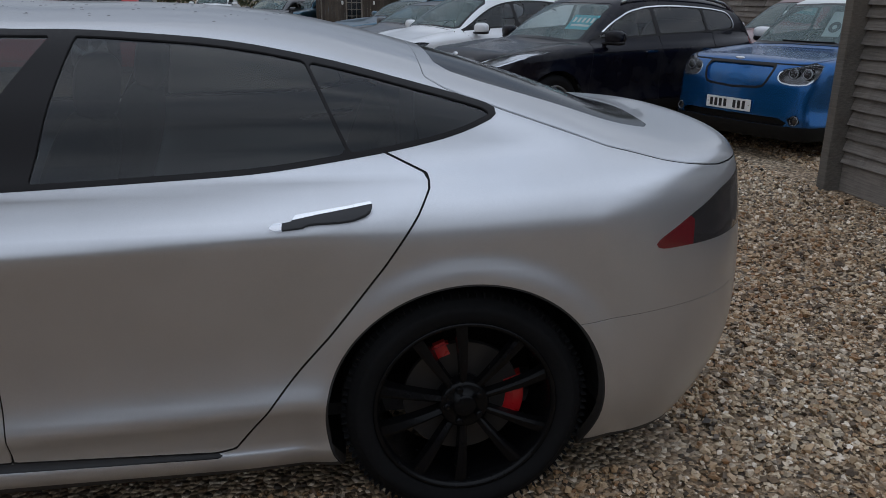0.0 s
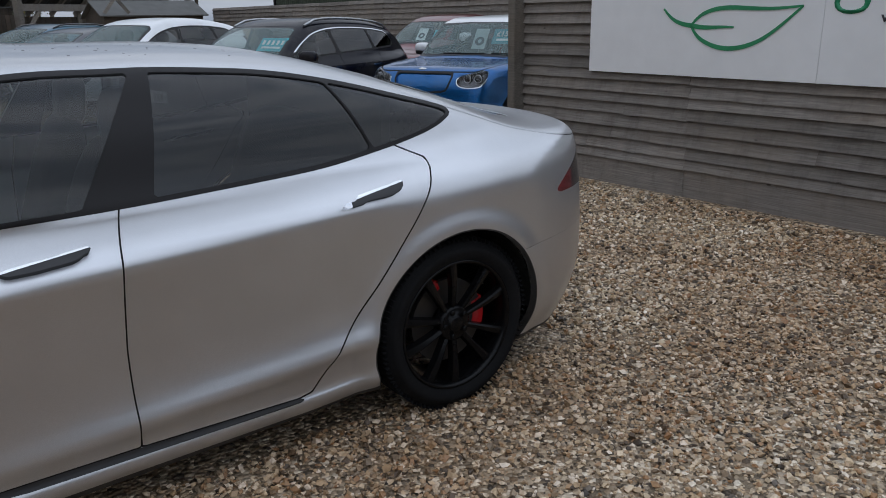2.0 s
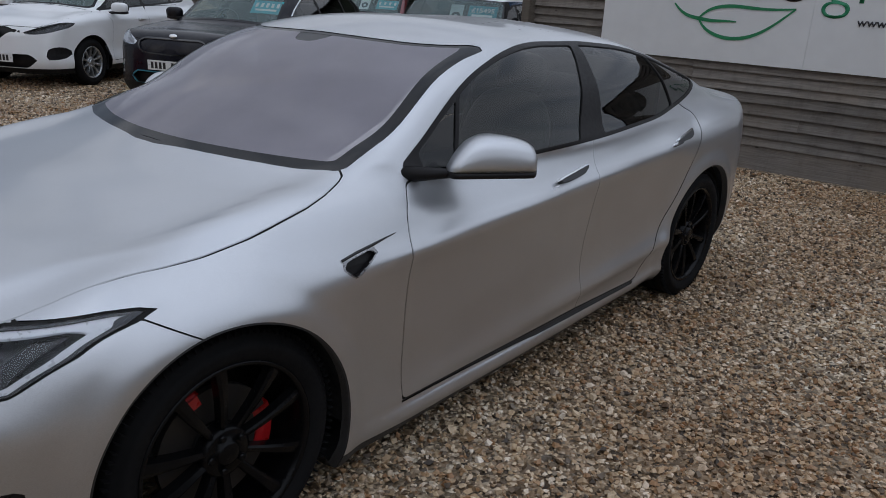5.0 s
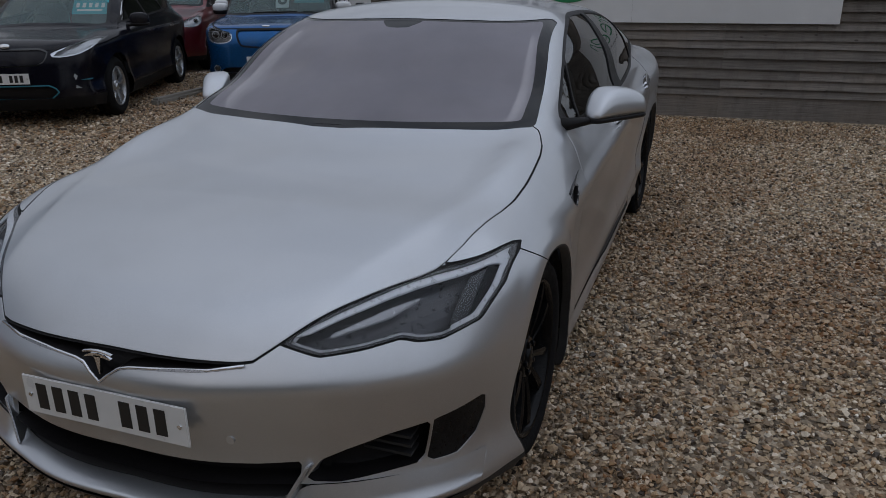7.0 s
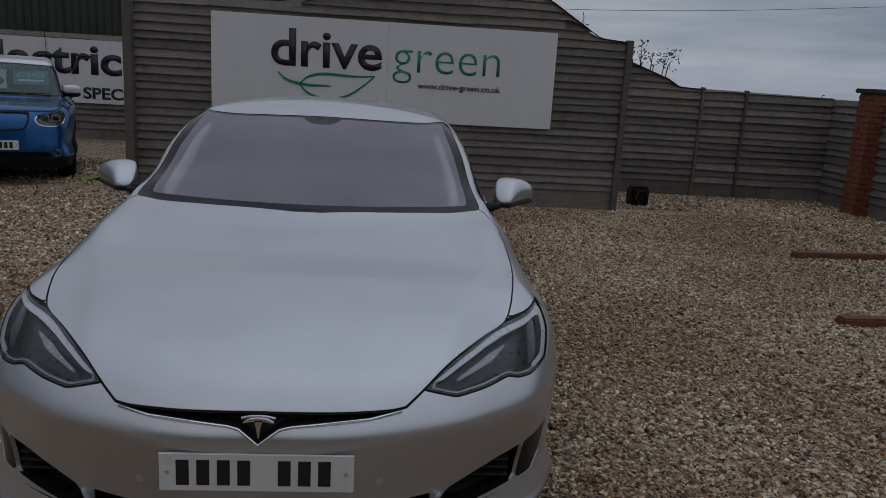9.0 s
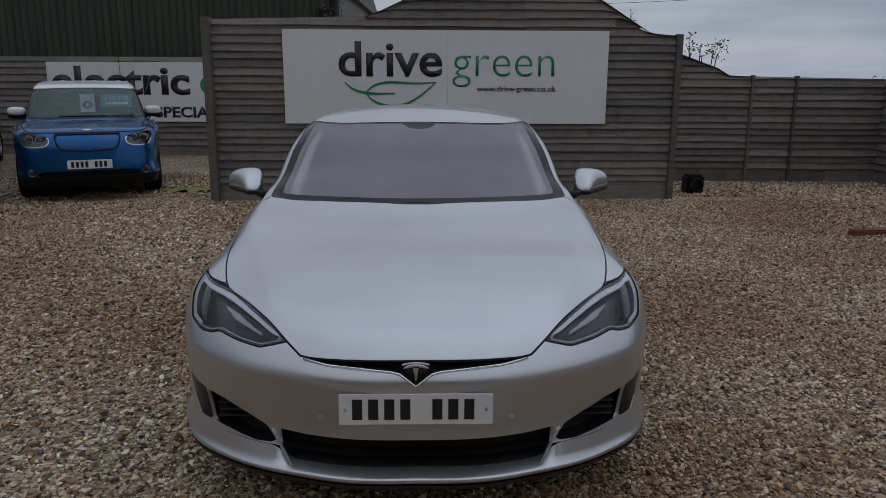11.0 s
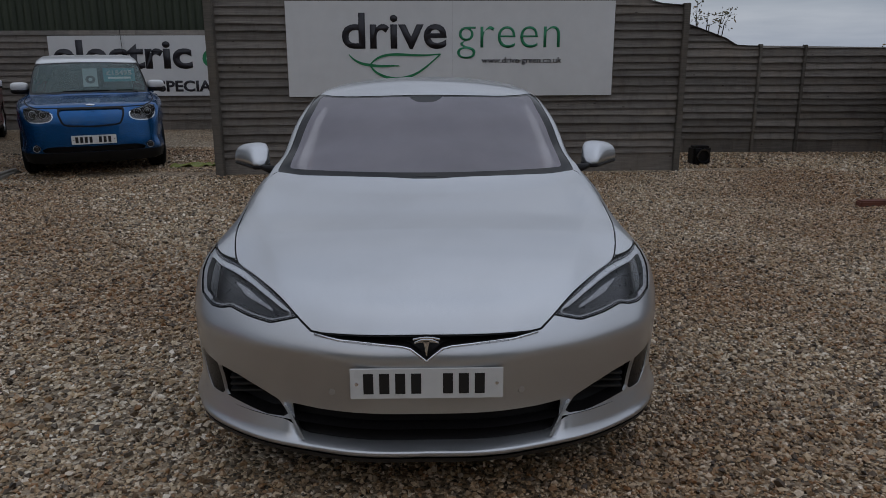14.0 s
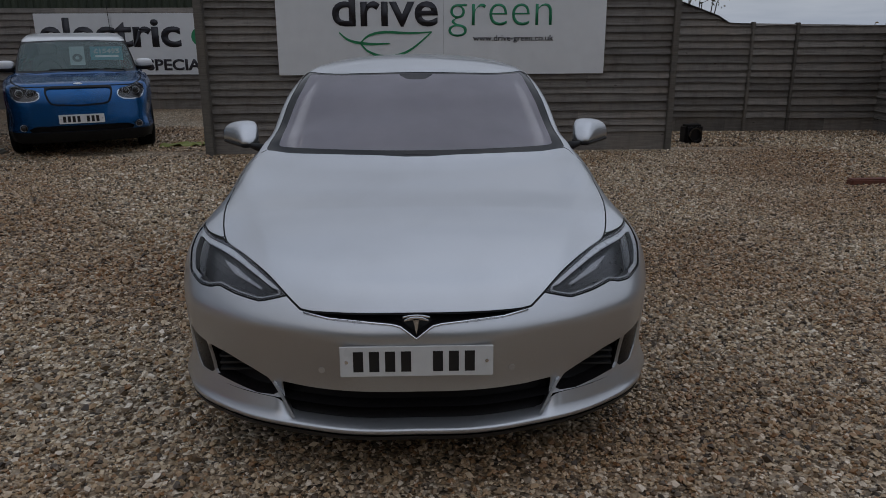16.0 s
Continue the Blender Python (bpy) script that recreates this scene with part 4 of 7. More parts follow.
def silver_saloon():
    car = thing("saloon_car", Matrix.Identity(4), "silver electric saloon with black wheels and tinted windows", "car")
    rest = shell(saloon_body, 0.95, 4.0, 0.52, 300, 264, 96)

    # wheel openings and underside
    for y in (0.93, 3.88):
        _, rest = carve(rest, lambda x, yy, z: np.maximum(np.hypot(yy - y, z - 0.352) - 0.386, 0.55 - np.abs(x)))
        for s in (1, -1):
            bm = bmesh.new()
            arc = [math.radians(-6 + 192 * k / 30) for k in range(31)]
            a = [bm.verts.new((s * 0.906, y + 0.395 * math.cos(t), 0.352 + 0.395 * math.sin(t))) for t in arc]
            b = [bm.verts.new((s * 0.60, y + 0.395 * math.cos(t), 0.352 + 0.395 * math.sin(t))) for t in arc]
            c = bm.verts.new((s * 0.60, y, 0.25))
            for k in range(30):
                bm.faces.new((a[k], a[k + 1], b[k + 1], b[k]))
                bm.faces.new((b[k], b[k + 1], c))
            part("arch_liner", bm, GAP, car)
        flange, rest = carve(rest, lambda x, yy, z: np.maximum(np.hypot(yy - y, z - 0.352) - 0.392, 0.75 - np.abs(x)))
        for s in (1, -1):
            skin("arch_edge", pick(flange, lambda c: c[0] * s > 0), PLASTIC, car, "", -0.002, 0.03)
    under, rest = carve(rest, lambda x, y, z: z - 0.205 - 0.012 * np.sin(y))
    skin("underbody", under, PLASTIC, car)

    # side glazing
    dlo = [(1.66, 0.985), (2.13, 1.003), (2.70, 1.012), (3.36, 1.034), (3.68, 1.072), (3.86, 1.106), (4.01, 1.163), (3.84, 1.218), (3.58, 1.281), (3.24, 1.338),
           (2.90, 1.362), (2.62, 1.359), (2.43, 1.333), (2.26, 1.293), (2.11, 1.247), (1.975, 1.195), (1.88, 1.152), (1.805, 1.115), (1.735, 1.079), (1.69, 1.051), (1.645, 1.020)]
    glazing, rest = carve(rest, side_view(dlo, 2, 0.45, 0.9))
    rim_line = side_view(dlo, 2, 0.45, 0.9)
    glasses = (("front_window", lambda y, z: np.maximum(1.90 + 0.55 * (z - 1.03) - y, y - 2.615 - 0.70 * (z - 1.03))),
               ("rear_window", lambda y, z: np.maximum(2.81 + 0.28 * (z - 1.04) - y, y - 3.571 + 0.50 * (z - 1.08))),
               ("quarter_window", lambda y, z: 3.578 - 0.50 * (z - 1.08) - y),
               ("corner_window", lambda y, z: np.maximum(y - 1.885 - 0.55 * (z - 1.03), 1.74 - y)))
    for name, cut in glasses:
        pane, glazing = carve(glazing, lambda x, y, z: np.maximum(rim_line(x, y, z) + 0.014, cut(y, z)))
        for s in (1, -1):
            skin(name, pick(pane, lambda c: c[0] * s > 0), TINT if name != "front_window" else SIDE_GLASS, car, "", -0.004).visible_shadow = False
    for s in (1, -1):
        trim = pick(glazing, lambda c: c[0] * s > 0)
        skin("window_trim", trim, BLACK_TRIM, car, "satin black window surround", 0.001, 0.014)

    # windscreen with its black border, and the rear glass
    screen = top_view([(0, 1.235), (0.36, 1.296), (0.60, 1.365), (0.700, 1.412), (0.757, 1.437), (0.748, 1.55), (0.733, 1.66), (0.706, 1.80), (0.678, 1.94), (0.660, 2.08), (0.650, 2.225), (0.636, 2.232), (0.55, 2.128), (0.43, 2.062), (0.27, 2.025), (0.13, 2.010), (0, 2.008)], 1, 0.93)
    pillar = curve((1.30, 0.690), (1.515, 0.697), (1.604, 0.693), (1.757, 0.668), (1.931, 0.632), (2.105, 0.612), (2.30, 0.590))
    border, rest = carve(rest, screen)
    pane, border = carve(border, lambda x, y, z: smax(np.maximum(screen(x, y, z) + 0.022, 1.300 + 0.335 * x * x - y), np.abs(x) - pillar(y), 0.02))
    sensor, pane = carve(pane, top_view([(0, 1.915), (0.050, 1.920), (0.085, 1.965), (0.105, 2.02), (0, 2.02)], 0, 0.93))
    ws = skin("windscreen", pane, MIST_SHEEN, car, "windscreen under a pale film with painted-in sky reflection", -0.002)
    skin("sensor_cover", sensor, FRIT, ws, "black camera cover behind the mirror", -0.003, 0.01)
    ws.visible_shadow = False
    skin("windscreen_border", border, FRIT, car, "", -0.002, 0.02)

    # bonnet, lamps, nose
    hood = top_view([(0, 0.040), (0.20, 0.048), (0.383, 0.078), (0.452, 0.138), (0.510, 0.199), (0.565, 0.263), (0.650, 0.372), (0.700, 0.430), (0.738, 0.485), (0.772, 0.610), (0.816, 0.88), (0.824, 1.10), (0.815, 1.30), (0.776, 1.430), (0.745, 1.445), (0.60, 1.390), (0.36, 1.320), (0, 1.260)], 1, 0.645)
    rest, _ = panel("bonnet", rest, hood, SILVER, car, "", 0.0028)
    lamp = front_view([(0.450, 0.684), (0.480, 0.704), (0.510, 0.720), (0.565, 0.742), (0.650, 0.766), (0.700, 0.777), (0.745, 0.786), (0.840, 0.800), (0.878, 0.806), (0.890, 0.792), (0.892, 0.738), (0.866, 0.680), (0.800, 0.664), (0.752, 0.668), (0.715, 0.680), (0.640, 0.668), (0.548, 0.660)], 0, 0.76)
    lens, rest = carve(rest, lamp)
    seam, rest = carve(rest, lambda x, y, z: lamp(x, y, z) - 0.0045)
    for s in (1, -1):
        one = pick(lens, lambda c: c[0] * s > 0)
        head = pocket("headlight", one, LAMP_DARK, car, (-0.03 * s, 0.055, -0.02), "clear headlight with a pale light band")
        skin("lamp_cover", one, LAMP_GLASS, head, "clear cover").visible_shadow = False
        # ring drawn black for the panel gap round the lamp
        skin("lamp_seal", pick(seam, lambda c: c[0] * s > 0), GAP, head, "dark panel gap round the lamp", -0.002, 0.01)
        edge, inner = carve(one, lambda x, y, z: -(lamp(x, y, z) + 0.0055))
        skin("lamp_edge", edge, GLOSS_BLACK, head, "black edge", -0.003)
        core, ring = carve(inner, lambda x, y, z: lamp(x, y, z) + 0.0165)
        ring, low = carve(ring, lambda x, y, z: np.minimum(0.700 + 0.20 * (np.abs(x) - 0.50) - z, 0.815 - np.abs(x)))
        skin("light_band", ring, LAMP_BAND, head, "pale light band", -0.006, 0.008)
        fine, low = carve(low, lambda x, y, z: -(lamp(x, y, z) + 0.0105))
        skin("lower_trim", fine, LAMP_BOWL, head, "thin grey lower trim", -0.008, 0.006)
        bar, core = carve(core, lambda x, y, z: np.maximum(np.maximum(np.abs(lamp(x, y, z) + 0.036) - 0.006, 0.705 + 0.22 * (np.abs(x) - 0.60) - z), np.abs(np.abs(x) - 0.68) - 0.125))
        if bar[2]:
            skin("light_bar", max(pieces(bar), key=lambda p: len(p[2])), LAMP_BOWL, head, "", -0.020, 0.010)
        end, core = carve(core, lambda x, y, z: np.abs(np.abs(x) - 0.835) - 0.016)
        if end[2]:
            skin("lamp_shade", max(pieces(end), key=lambda p: len(p[2])), GLOSS_BLACK, head, "black shade", -0.024, 0.010)
    slot = front_view([(0, 0.652), (0.30, 0.652), (0.392, 0.643), (0.30, 0.631), (0.15, 0.622), (0.085, 0.617), (0.055, 0.611), (0.028, 0.594), (0.0, 0.572), (-0.1, 0.572), (-0.1, 0.652)], 0, 0.35)
    hole, rest = carve(rest, slot)
    pocket("grille_slot", hole, BLACK_TRIM, car, (0, 0.05, 0))
    edge, rest = carve(rest, lambda x, y, z: np.maximum(slot(x, y, z) - 0.0055, z - 0.640))
    skin("grille_edge", edge, SATIN, car, "bright grille edge", 0.002, 0.004)
    rim = np.asarray(edge[0])[sorted({i for f in edge[2] for i in f})]
    path = [(-0.385, 0.6425), (-0.30, 0.629), (-0.15, 0.620), (-0.085, 0.615), (-0.055, 0.609), (-0.028, 0.592), (0, 0.570)]
    path += [(-px, pz) for px, pz in path[-2::-1]]
    line = [(px, float(rim[np.argmin(np.hypot(rim[:, 0] - px, rim[:, 2] - pz)), 1]) - 0.001, pz) for px, pz in path]
    part("grille_trim", tube(line, 0.0042, 8), CHROME, car, "thin chrome strip under the grille slot", True)
    # the lip: a shelf below the mouth and the ducts, swept from wheel to wheel
    _, rest = carve(rest, lambda x, y, z: np.maximum(np.maximum(z - 0.300, np.abs(x) - 0.886), y - 0.75))
    bm, rows = bmesh.new(), []
    for x in np.linspace(-0.886, 0.886, 121):
        a = abs(x)
        y, k, e = float(S_PLAN(a)), float(step(a, 0.43, 0.52)), float(step(a, 0.62, 0.88))
        back = (y + 0.064 * (1 - k) + (0.030 + 0.012 * e) * k, 0.244 * (1 - k) + 0.301 * k)
        mid = (y + 0.034 * (1 - k) + 0.018 * k, 0.238 * (1 - k) + 0.262 * k)
        pts = (back, mid, (y + 0.008, 0.231 + 0.004 * e), (y + 0.001, 0.228 + 0.004 * e), (y - 0.001, 0.223), (y + 0.002, 0.212), (y + 0.010, 0.205), (y + 0.15 * (1 - e) + 0.03 * e, 0.197))
        rows.append([bm.verts.new((x, py, pz)) for py, pz in pts])
    for p0, p1 in zip(rows, rows[1:]):
        for q in range(7):
            bm.faces.new((p0[q], p0[q + 1], p1[q + 1], p1[q]))
    bmesh.ops.recalc_face_normals(bm, faces=bm.faces)
    part("front_lip", bm, SILVER, car, "silver lip below the intake", True)
    bm, rows = bmesh.new(), []
    for x in np.linspace(-0.53, 0.53, 31):
        y = float(S_PLAN(abs(x)))
        rows.append([bm.verts.new((x, y + 0.060, 0.242)), bm.verts.new((x, y + 0.095, 0.270)), bm.verts.new((x, y + 0.13, 0.42))])
    for p0, p1 in zip(rows, rows[1:]):
        for q in range(2):
            bm.faces.new((p0[q], p0[q + 1], p1[q + 1], p1[q]))
    part("intake_back", bm, BLACK_TRIM, car, "black intake mesh")
    for s in (1, -1):
        y = float(S_PLAN(0.45))
        bm = bmesh.new()
        lo = [(0.440, y + 0.010, 0.235), (0.470, y + 0.105, 0.250), (0.524, y + 0.110, 0.362), (0.506, y + 0.050, 0.354)]
        v = [bm.verts.new((s * (px + d), py, pz)) for d in (-0.005, 0.007) for px, py, pz in lo]
        for f in ((0, 1, 2, 3), (7, 6, 5, 4), (0, 4, 5, 1), (1, 5, 6, 2), (2, 6, 7, 3), (3, 7, 4, 0)):
            bm.faces.new([v[q] for q in f])
        bmesh.ops.recalc_face_normals(bm, faces=bm.faces)
        bmesh.ops.bevel(bm, geom=bm.edges[:], offset=0.003, segments=2, affect="EDGES")
        part("bumper_fin", bm, SILVER, car, "silver upright fin beside the intake")
    mouth = front_view([(-0.1, 0.352), (0.2, 0.355), (0.39, 0.355), (0.490, 0.362), (0.476, 0.270), (0.3, 0.27), (-0.1, 0.27)], 0, 0.5)
    hole, rest = carve(rest, mouth)
    pocket("lower_intake", hole, BLACK_TRIM, car, (0, 0.09, 0), "black lower air intake")
    duct = front_view([(0.785, 0.446), (0.69, 0.428), (0.60, 0.396), (0.535, 0.366), (0.495, 0.308), (0.58, 0.302), (0.762, 0.322)], 0, 0.6)
    hole, rest = carve(rest, duct)
    for s in (1, -1):
        d = pocket("side_duct", pick(hole, lambda c: c[0] * s > 0), BLACK_TRIM, car, (0, 0.08, 0), "black side air duct")
        for q in range(3):
            part("slat", slab(*sorted((s * 0.60, s * 0.735)), 0.255, 0.31, 0.345 + 0.026 * q, 0.353 + 0.026 * q), PLASTIC, d)
    fog = front_view([(0.787, 0.448), (0.884, 0.470), (0.880, 0.41), (0.862, 0.350), (0.830, 0.318), (0.764, 0.318)], 0, 0.7)
    lens, rest = carve(rest, fog)
    for s in (1, -1):
        skin("fog_lamp", pick(lens, lambda c: c[0] * s > 0), FOG_LENS, car, "smoked fog lamp lens", -0.004, 0.02)
    rest, _ = panel("front_bumper", rest, lambda x, y, z: np.maximum(outline([(-1, -1), (0.83, -1), (0.83, 0.730), (0.716, 0.787), (0.60, 0.803), (-1, 0.83)])(y, z), z - np.interp(np.abs(x), (0.70, 0.745, 0.84, 0.878, 0.92), (0.90, 0.790, 0.802, 0.808, 0.79))), SILVER, car, "", 0.0022)

    # doors, tail
    handles = ([(3.362, 0.903), (3.390, 0.920), (3.440, 0.931), (3.630, 0.956), (3.622, 0.934), (3.578, 0.921)], [(2.336, 0.873), (2.364, 0.890), (2.410, 0.901), (2.615, 0.928), (2.606, 0.906), (2.560, 0.892)])
    for pts in handles:
        grip, rest = carve(rest, side_view(pts, 0))
        top, grip = carve(grip, lambda x, y, z: np.minimum(np.where(y > 3, 0.924, 0.894) + 0.140 * (y - np.where(y > 3, 3.44, 2.41)) - z, y - np.where(y > 3, 3.405, 2.378)))
        for s in (1, -1):
            h = skin("door_handle", pick(grip, lambda c: c[0] * s > 0), HANDLE_DARK, car, "dark door handle standing proud", 0.022, 0.026)
            skin("handle_edge", pick(top, lambda c: c[0] * s > 0), CHROME, h, "chrome edge", 0.023, 0.027)
    vent = [(1.278, 0.832), (1.432, 0.857), (1.442, 0.854), (1.345, 0.796), (1.325, 0.792)]
    hole, rest = carve(rest, side_view(vent, 0))
    rim, rest = carve(rest, lambda x, y, z: side_view(vent, 0)(x, y, z) - 0.004)
    for s in (1, -1):
        skin("vent_edge", pick(rim, lambda c: c[0] * s > 0), SATIN, car, "", 0.001, 0.006)
        wing = np.asarray(rest[0])[sorted({i for f in rest[2] for i in f})]
        wing = wing[wing[:, 0] * s > 0.6]
        # dark strip that paints in the shade of the silver crease above the vent
        strip = [(1.292, 0.843), (1.35, 0.853), (1.42, 0.862), (1.47, 0.868), (1.52, 0.873)]
        strip = [(float(np.mean(wing[np.argsort(np.hypot(wing[:, 1] - py, wing[:, 2] - pz))[:4], 0])), py, pz) for py, pz in strip]
        part("vent_strip", tube(strip, [0.004, 0.0045, 0.004, 0.0025, 0.001], 8), HANDLE_DARK, car, "slim dark strip painting in the shaded crease over the wing vent", True)
        pocket("wing_vent", pick(hole, lambda c: c[0] * s > 0), BLACK_TRIM, car, (-0.018 * s, 0.01, 0), "black triangular wing vent")
    front_door = side_view([(1.690, 0.99), (1.640, 0.968), (1.585, 0.90), (1.562, 0.82), (1.566, 0.60), (1.574, 0.300), (2.672, 0.290), (2.668, 0.60), (2.682, 0.87), (2.708, 1.03), (2.5, 1.05), (1.9, 1.03)], 0)
    rear_door = side_view([(2.708, 1.03), (2.682, 0.87), (2.668, 0.60), (2.672, 0.290), (3.190, 0.276), (3.245, 0.285), (3.354, 0.420), (3.505, 0.600), (3.656, 0.800), (3.740, 0.925), (3.780, 0.995), (3.773, 1.022), (3.655, 1.08), (3.3, 1.06)], 0)
    rest, _ = panel("front_door", rest, front_door, SILVER, car, "", 0.0028, True)
    rest, _ = panel("rear_door", rest, rear_door, SILVER, car, "", 0.0028, True)
    sill, rest = carve(rest, side_view([(1.57, 0.299), (2.672, 0.289), (3.20, 0.275), (3.215, 0.259), (1.57, 0.279)], 0))
    for s in (1, -1):
        for p in pieces(pick(sill, lambda c: c[0] * s > 0)):
            skin("sill_strip", p, PLASTIC, car, "black strip below the doors", -0.006)
    tail = [(4.385, 0.806), (4.392, 0.826), (4.50, 0.884), (4.62, 0.938), (4.75, 0.968), (5.2, 0.985), (5.2, 0.80), (4.62, 0.800), (4.42, 0.800)]
    lens, rest = carve(rest, side_view(tail, 0, 0.5))
    red, smoke = carve(lens, lambda x, y, z: np.maximum(y - 4.515, z - 0.882))
    for s in (1, -1):
        t = skin("tail_lamp", pick(smoke, lambda c: c[0] * s > 0), SMOKE_LENS, car, "smoked tail lamp", 0.001, 0.02)
        skin("reflector", pick(red, lambda c: c[0] * s > 0), RED_LENS, t, "red reflector", 0.001, 0.02)
    hatch = lambda x, y, z: outline([(3.79, 2.0), (3.79, 1.25), (3.84, 1.222), (4.02, 1.155), (4.29, 1.060), (4.43, 1.030), (4.62, 1.004), (5.3, 0.99), (5.3, 2.0)])(y, z)
    glass = top_view([(0, 3.83), (0.50, 3.84), (0.545, 4.0), (0.50, 4.40), (0.46, 4.54), (0, 4.585)], 1, 0.9)
    pane, rest = carve(rest, glass)
    skin("rear_glass", pane, FRIT, car, "dark rear window", -0.002, 0.01)
    rest, _ = panel("tailgate", rest, hatch, SILVER, car, "", 0.0022)
    rest, _ = panel("rear_bumper", rest, lambda x, y, z: outline([(4.0, -1), (4.10, 0.59), (4.19, 0.606), (4.39, 0.618), (4.66, 0.630), (5.3, 0.64), (5.3, -1)])(y, z), SILVER, car, "", 0.0016)
    wing, rest = carve(rest, lambda x, y, z: np.maximum(y - 1.60, 0.5 - np.abs(x)))
    for s in (1, -1):
        skin("front_wing", pick(wing, lambda c: c[0] * s > 0), SILVER, car)
    roof, rest = carve(rest, lambda x, y, z: np.maximum(1.235 - z, np.abs(x) - 0.56))
    skin("roof", roof, SILVER, car, "silver roof")
    skin("roof_lining", roof, CLOTH, car, "", -0.03)
    skin("body_side", rest, SILVER, car)

    # badge, plate, sensors, wipers
    bm = ribbon([(-0.045, 0.6450), (-0.022, 0.6500), (0.0, 0.6515), (0.022, 0.6500), (0.045, 0.6450)], 0.0035, 0.016, 0.008)
    ribbon([(-0.041, 0.633), (-0.020, 0.640), (0.0, 0.641), (0.020, 0.640), (0.041, 0.633)], [0.003, 0.008, 0.010, 0.008, 0.003], 0.016, 0.008, bm)
    ribbon([(0, 0.640), (0, 0.62), (0, 0.588)], [0.022, 0.013, 0.003], 0.016, 0.008, bm)
    part("badge", bm, CHROME, car, "chrome badge")
    number_plate(car, Matrix.Translation((0, -0.004, 0.492)), WHITE_PLATE)
    for sx in (-0.331, 0.331, -0.77, 0.77):
        y = float(S_FRONT(0.435) + S_PLAN(abs(sx)))
        bm = lathe([(-0.004, 0.0005), (-0.004, 0.011), (0.006, 0.012)], 16)
        bmesh.ops.rotate(bm, verts=bm.verts, cent=(0, 0, 0), matrix=Matrix.Rotation(math.pi / 2 + (0.6 if sx > 0.5 else -0.6 if sx < -0.5 else 0.08 * (1 if sx > 0 else -1)), 3, "Z"))
        bmesh.ops.translate(bm, verts=bm.verts, vec=(sx, y, 0.434 if abs(sx) < 0.5 else 0.534))
        part("parking_sensor", bm, SILVER, car)
    for x0, x1 in ((-0.05, 0.60), (-0.66, -0.02)):
        pts = []
        for k in range(9):
            x = x0 + (x1 - x0) * k / 8
            y = 1.27 + 0.19 * (x / 0.74) ** 2
            pts.append((x, y, float(S_ROOF(y - 0.27 * (x / 0.77) ** 2)) - 0.055 * (x / 0.6) ** 2 - 0.004))
        part("wiper", tube(pts, 0.007, 6), BLACK_TRIM, car)

    # cabin seen through the glass
    cabin = new("cabin")
    cabin.parent = car
    part("cabin_floor", slab(-0.75, 0.75, 1.3, 4.2, 0.26, 0.30), CLOTH, cabin)
    part("dashboard", slab(-0.70, 0.70, 1.42, 1.72, 0.62, 0.93, 0.05), CLOTH, cabin)
    part("rear_bulkhead", slab(-0.64, 0.64, 3.72, 3.76, 0.4, 1.22), CLOTH, cabin)
    for s in (1, -1):
        blob("seat", (s * 0.37, 2.45, 0.52), (0.25, 0.26, 0.10), CLOTH, cabin, 3.0)
        blob("seat_back", (s * 0.37, 2.74, 0.82), (0.25, 0.08, 0.33), CLOTH, cabin, 3.0, (-18, 0, 0))
        blob("head_rest", (s * 0.37, 2.86, 1.19), (0.13, 0.05, 0.09), CLOTH, cabin, 3.0, (-10, 0, 0))
        pts = [(s * 0.625, 1.50, 0.985), (s * 0.652, 1.56, 1.010), (s * 0.638, 1.757, 1.106), (s * 0.605, 1.931, 1.188), (s * 0.578, 2.08, 1.242)]
        part("pillar_trim", tube(pts, [0.014, 0.027, 0.027, 0.022, 0.016], 10), CREAM_TRIM, cabin, "pale pillar trim", True)
    blob("rear_seat", (0, 3.35, 0.55), (0.62, 0.25, 0.11), CLOTH, cabin, 4.0)
    blob("rear_seat_back", (0, 3.65, 0.82), (0.62, 0.09, 0.30), CLOTH, cabin, 4.0, (-20, 0, 0))
    bm = tube([(0.18 * math.cos(a), 0, 0.18 * math.sin(a)) for a in np.linspace(0, 2 * math.pi, 24, endpoint=False)], 0.015, 8, closed=True)
    part("steering_wheel", bm, PLASTIC, cabin, "", True).matrix_local = pose(-0.37, 1.86, 0.88, -25)
    blob("camera_housing", (0.02, 2.0, 1.285), (0.075, 0.06, 0.02), BLACK_TRIM, cabin, 3.0, (24, 0, 0))
    blob("rear_view_mirror", (0, 1.93, 1.235), (0.10, 0.02, 0.03), BLACK_TRIM, cabin, 3.0)
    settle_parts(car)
    # door mirrors
    for s in (1, -1):
        mir = new("door_mirror")
        mir.parent = car
        long, back = Vector((0.626, 0.78, 0)), Vector((-0.78, 0.626, 0))

        raked_section = [(-0.050, 0.0), (-0.052, 0.20), (-0.050, 0.44), (-0.045, 0.66), (-0.035, 0.83), (-0.018, 0.94), (0.0, 0.985), (0.020, 1.0), (0.036, 0.995), (0.046, 0.96), (0.050, 0.86), (0.050, 0.5), (0.050, 0.0)]
        flat_section = [(-0.053, 0.45), (-0.046, 1.0), (0.048, 1.0), (0.053, 0.6), (0.046, 0.0), (-0.044, 0.0)]

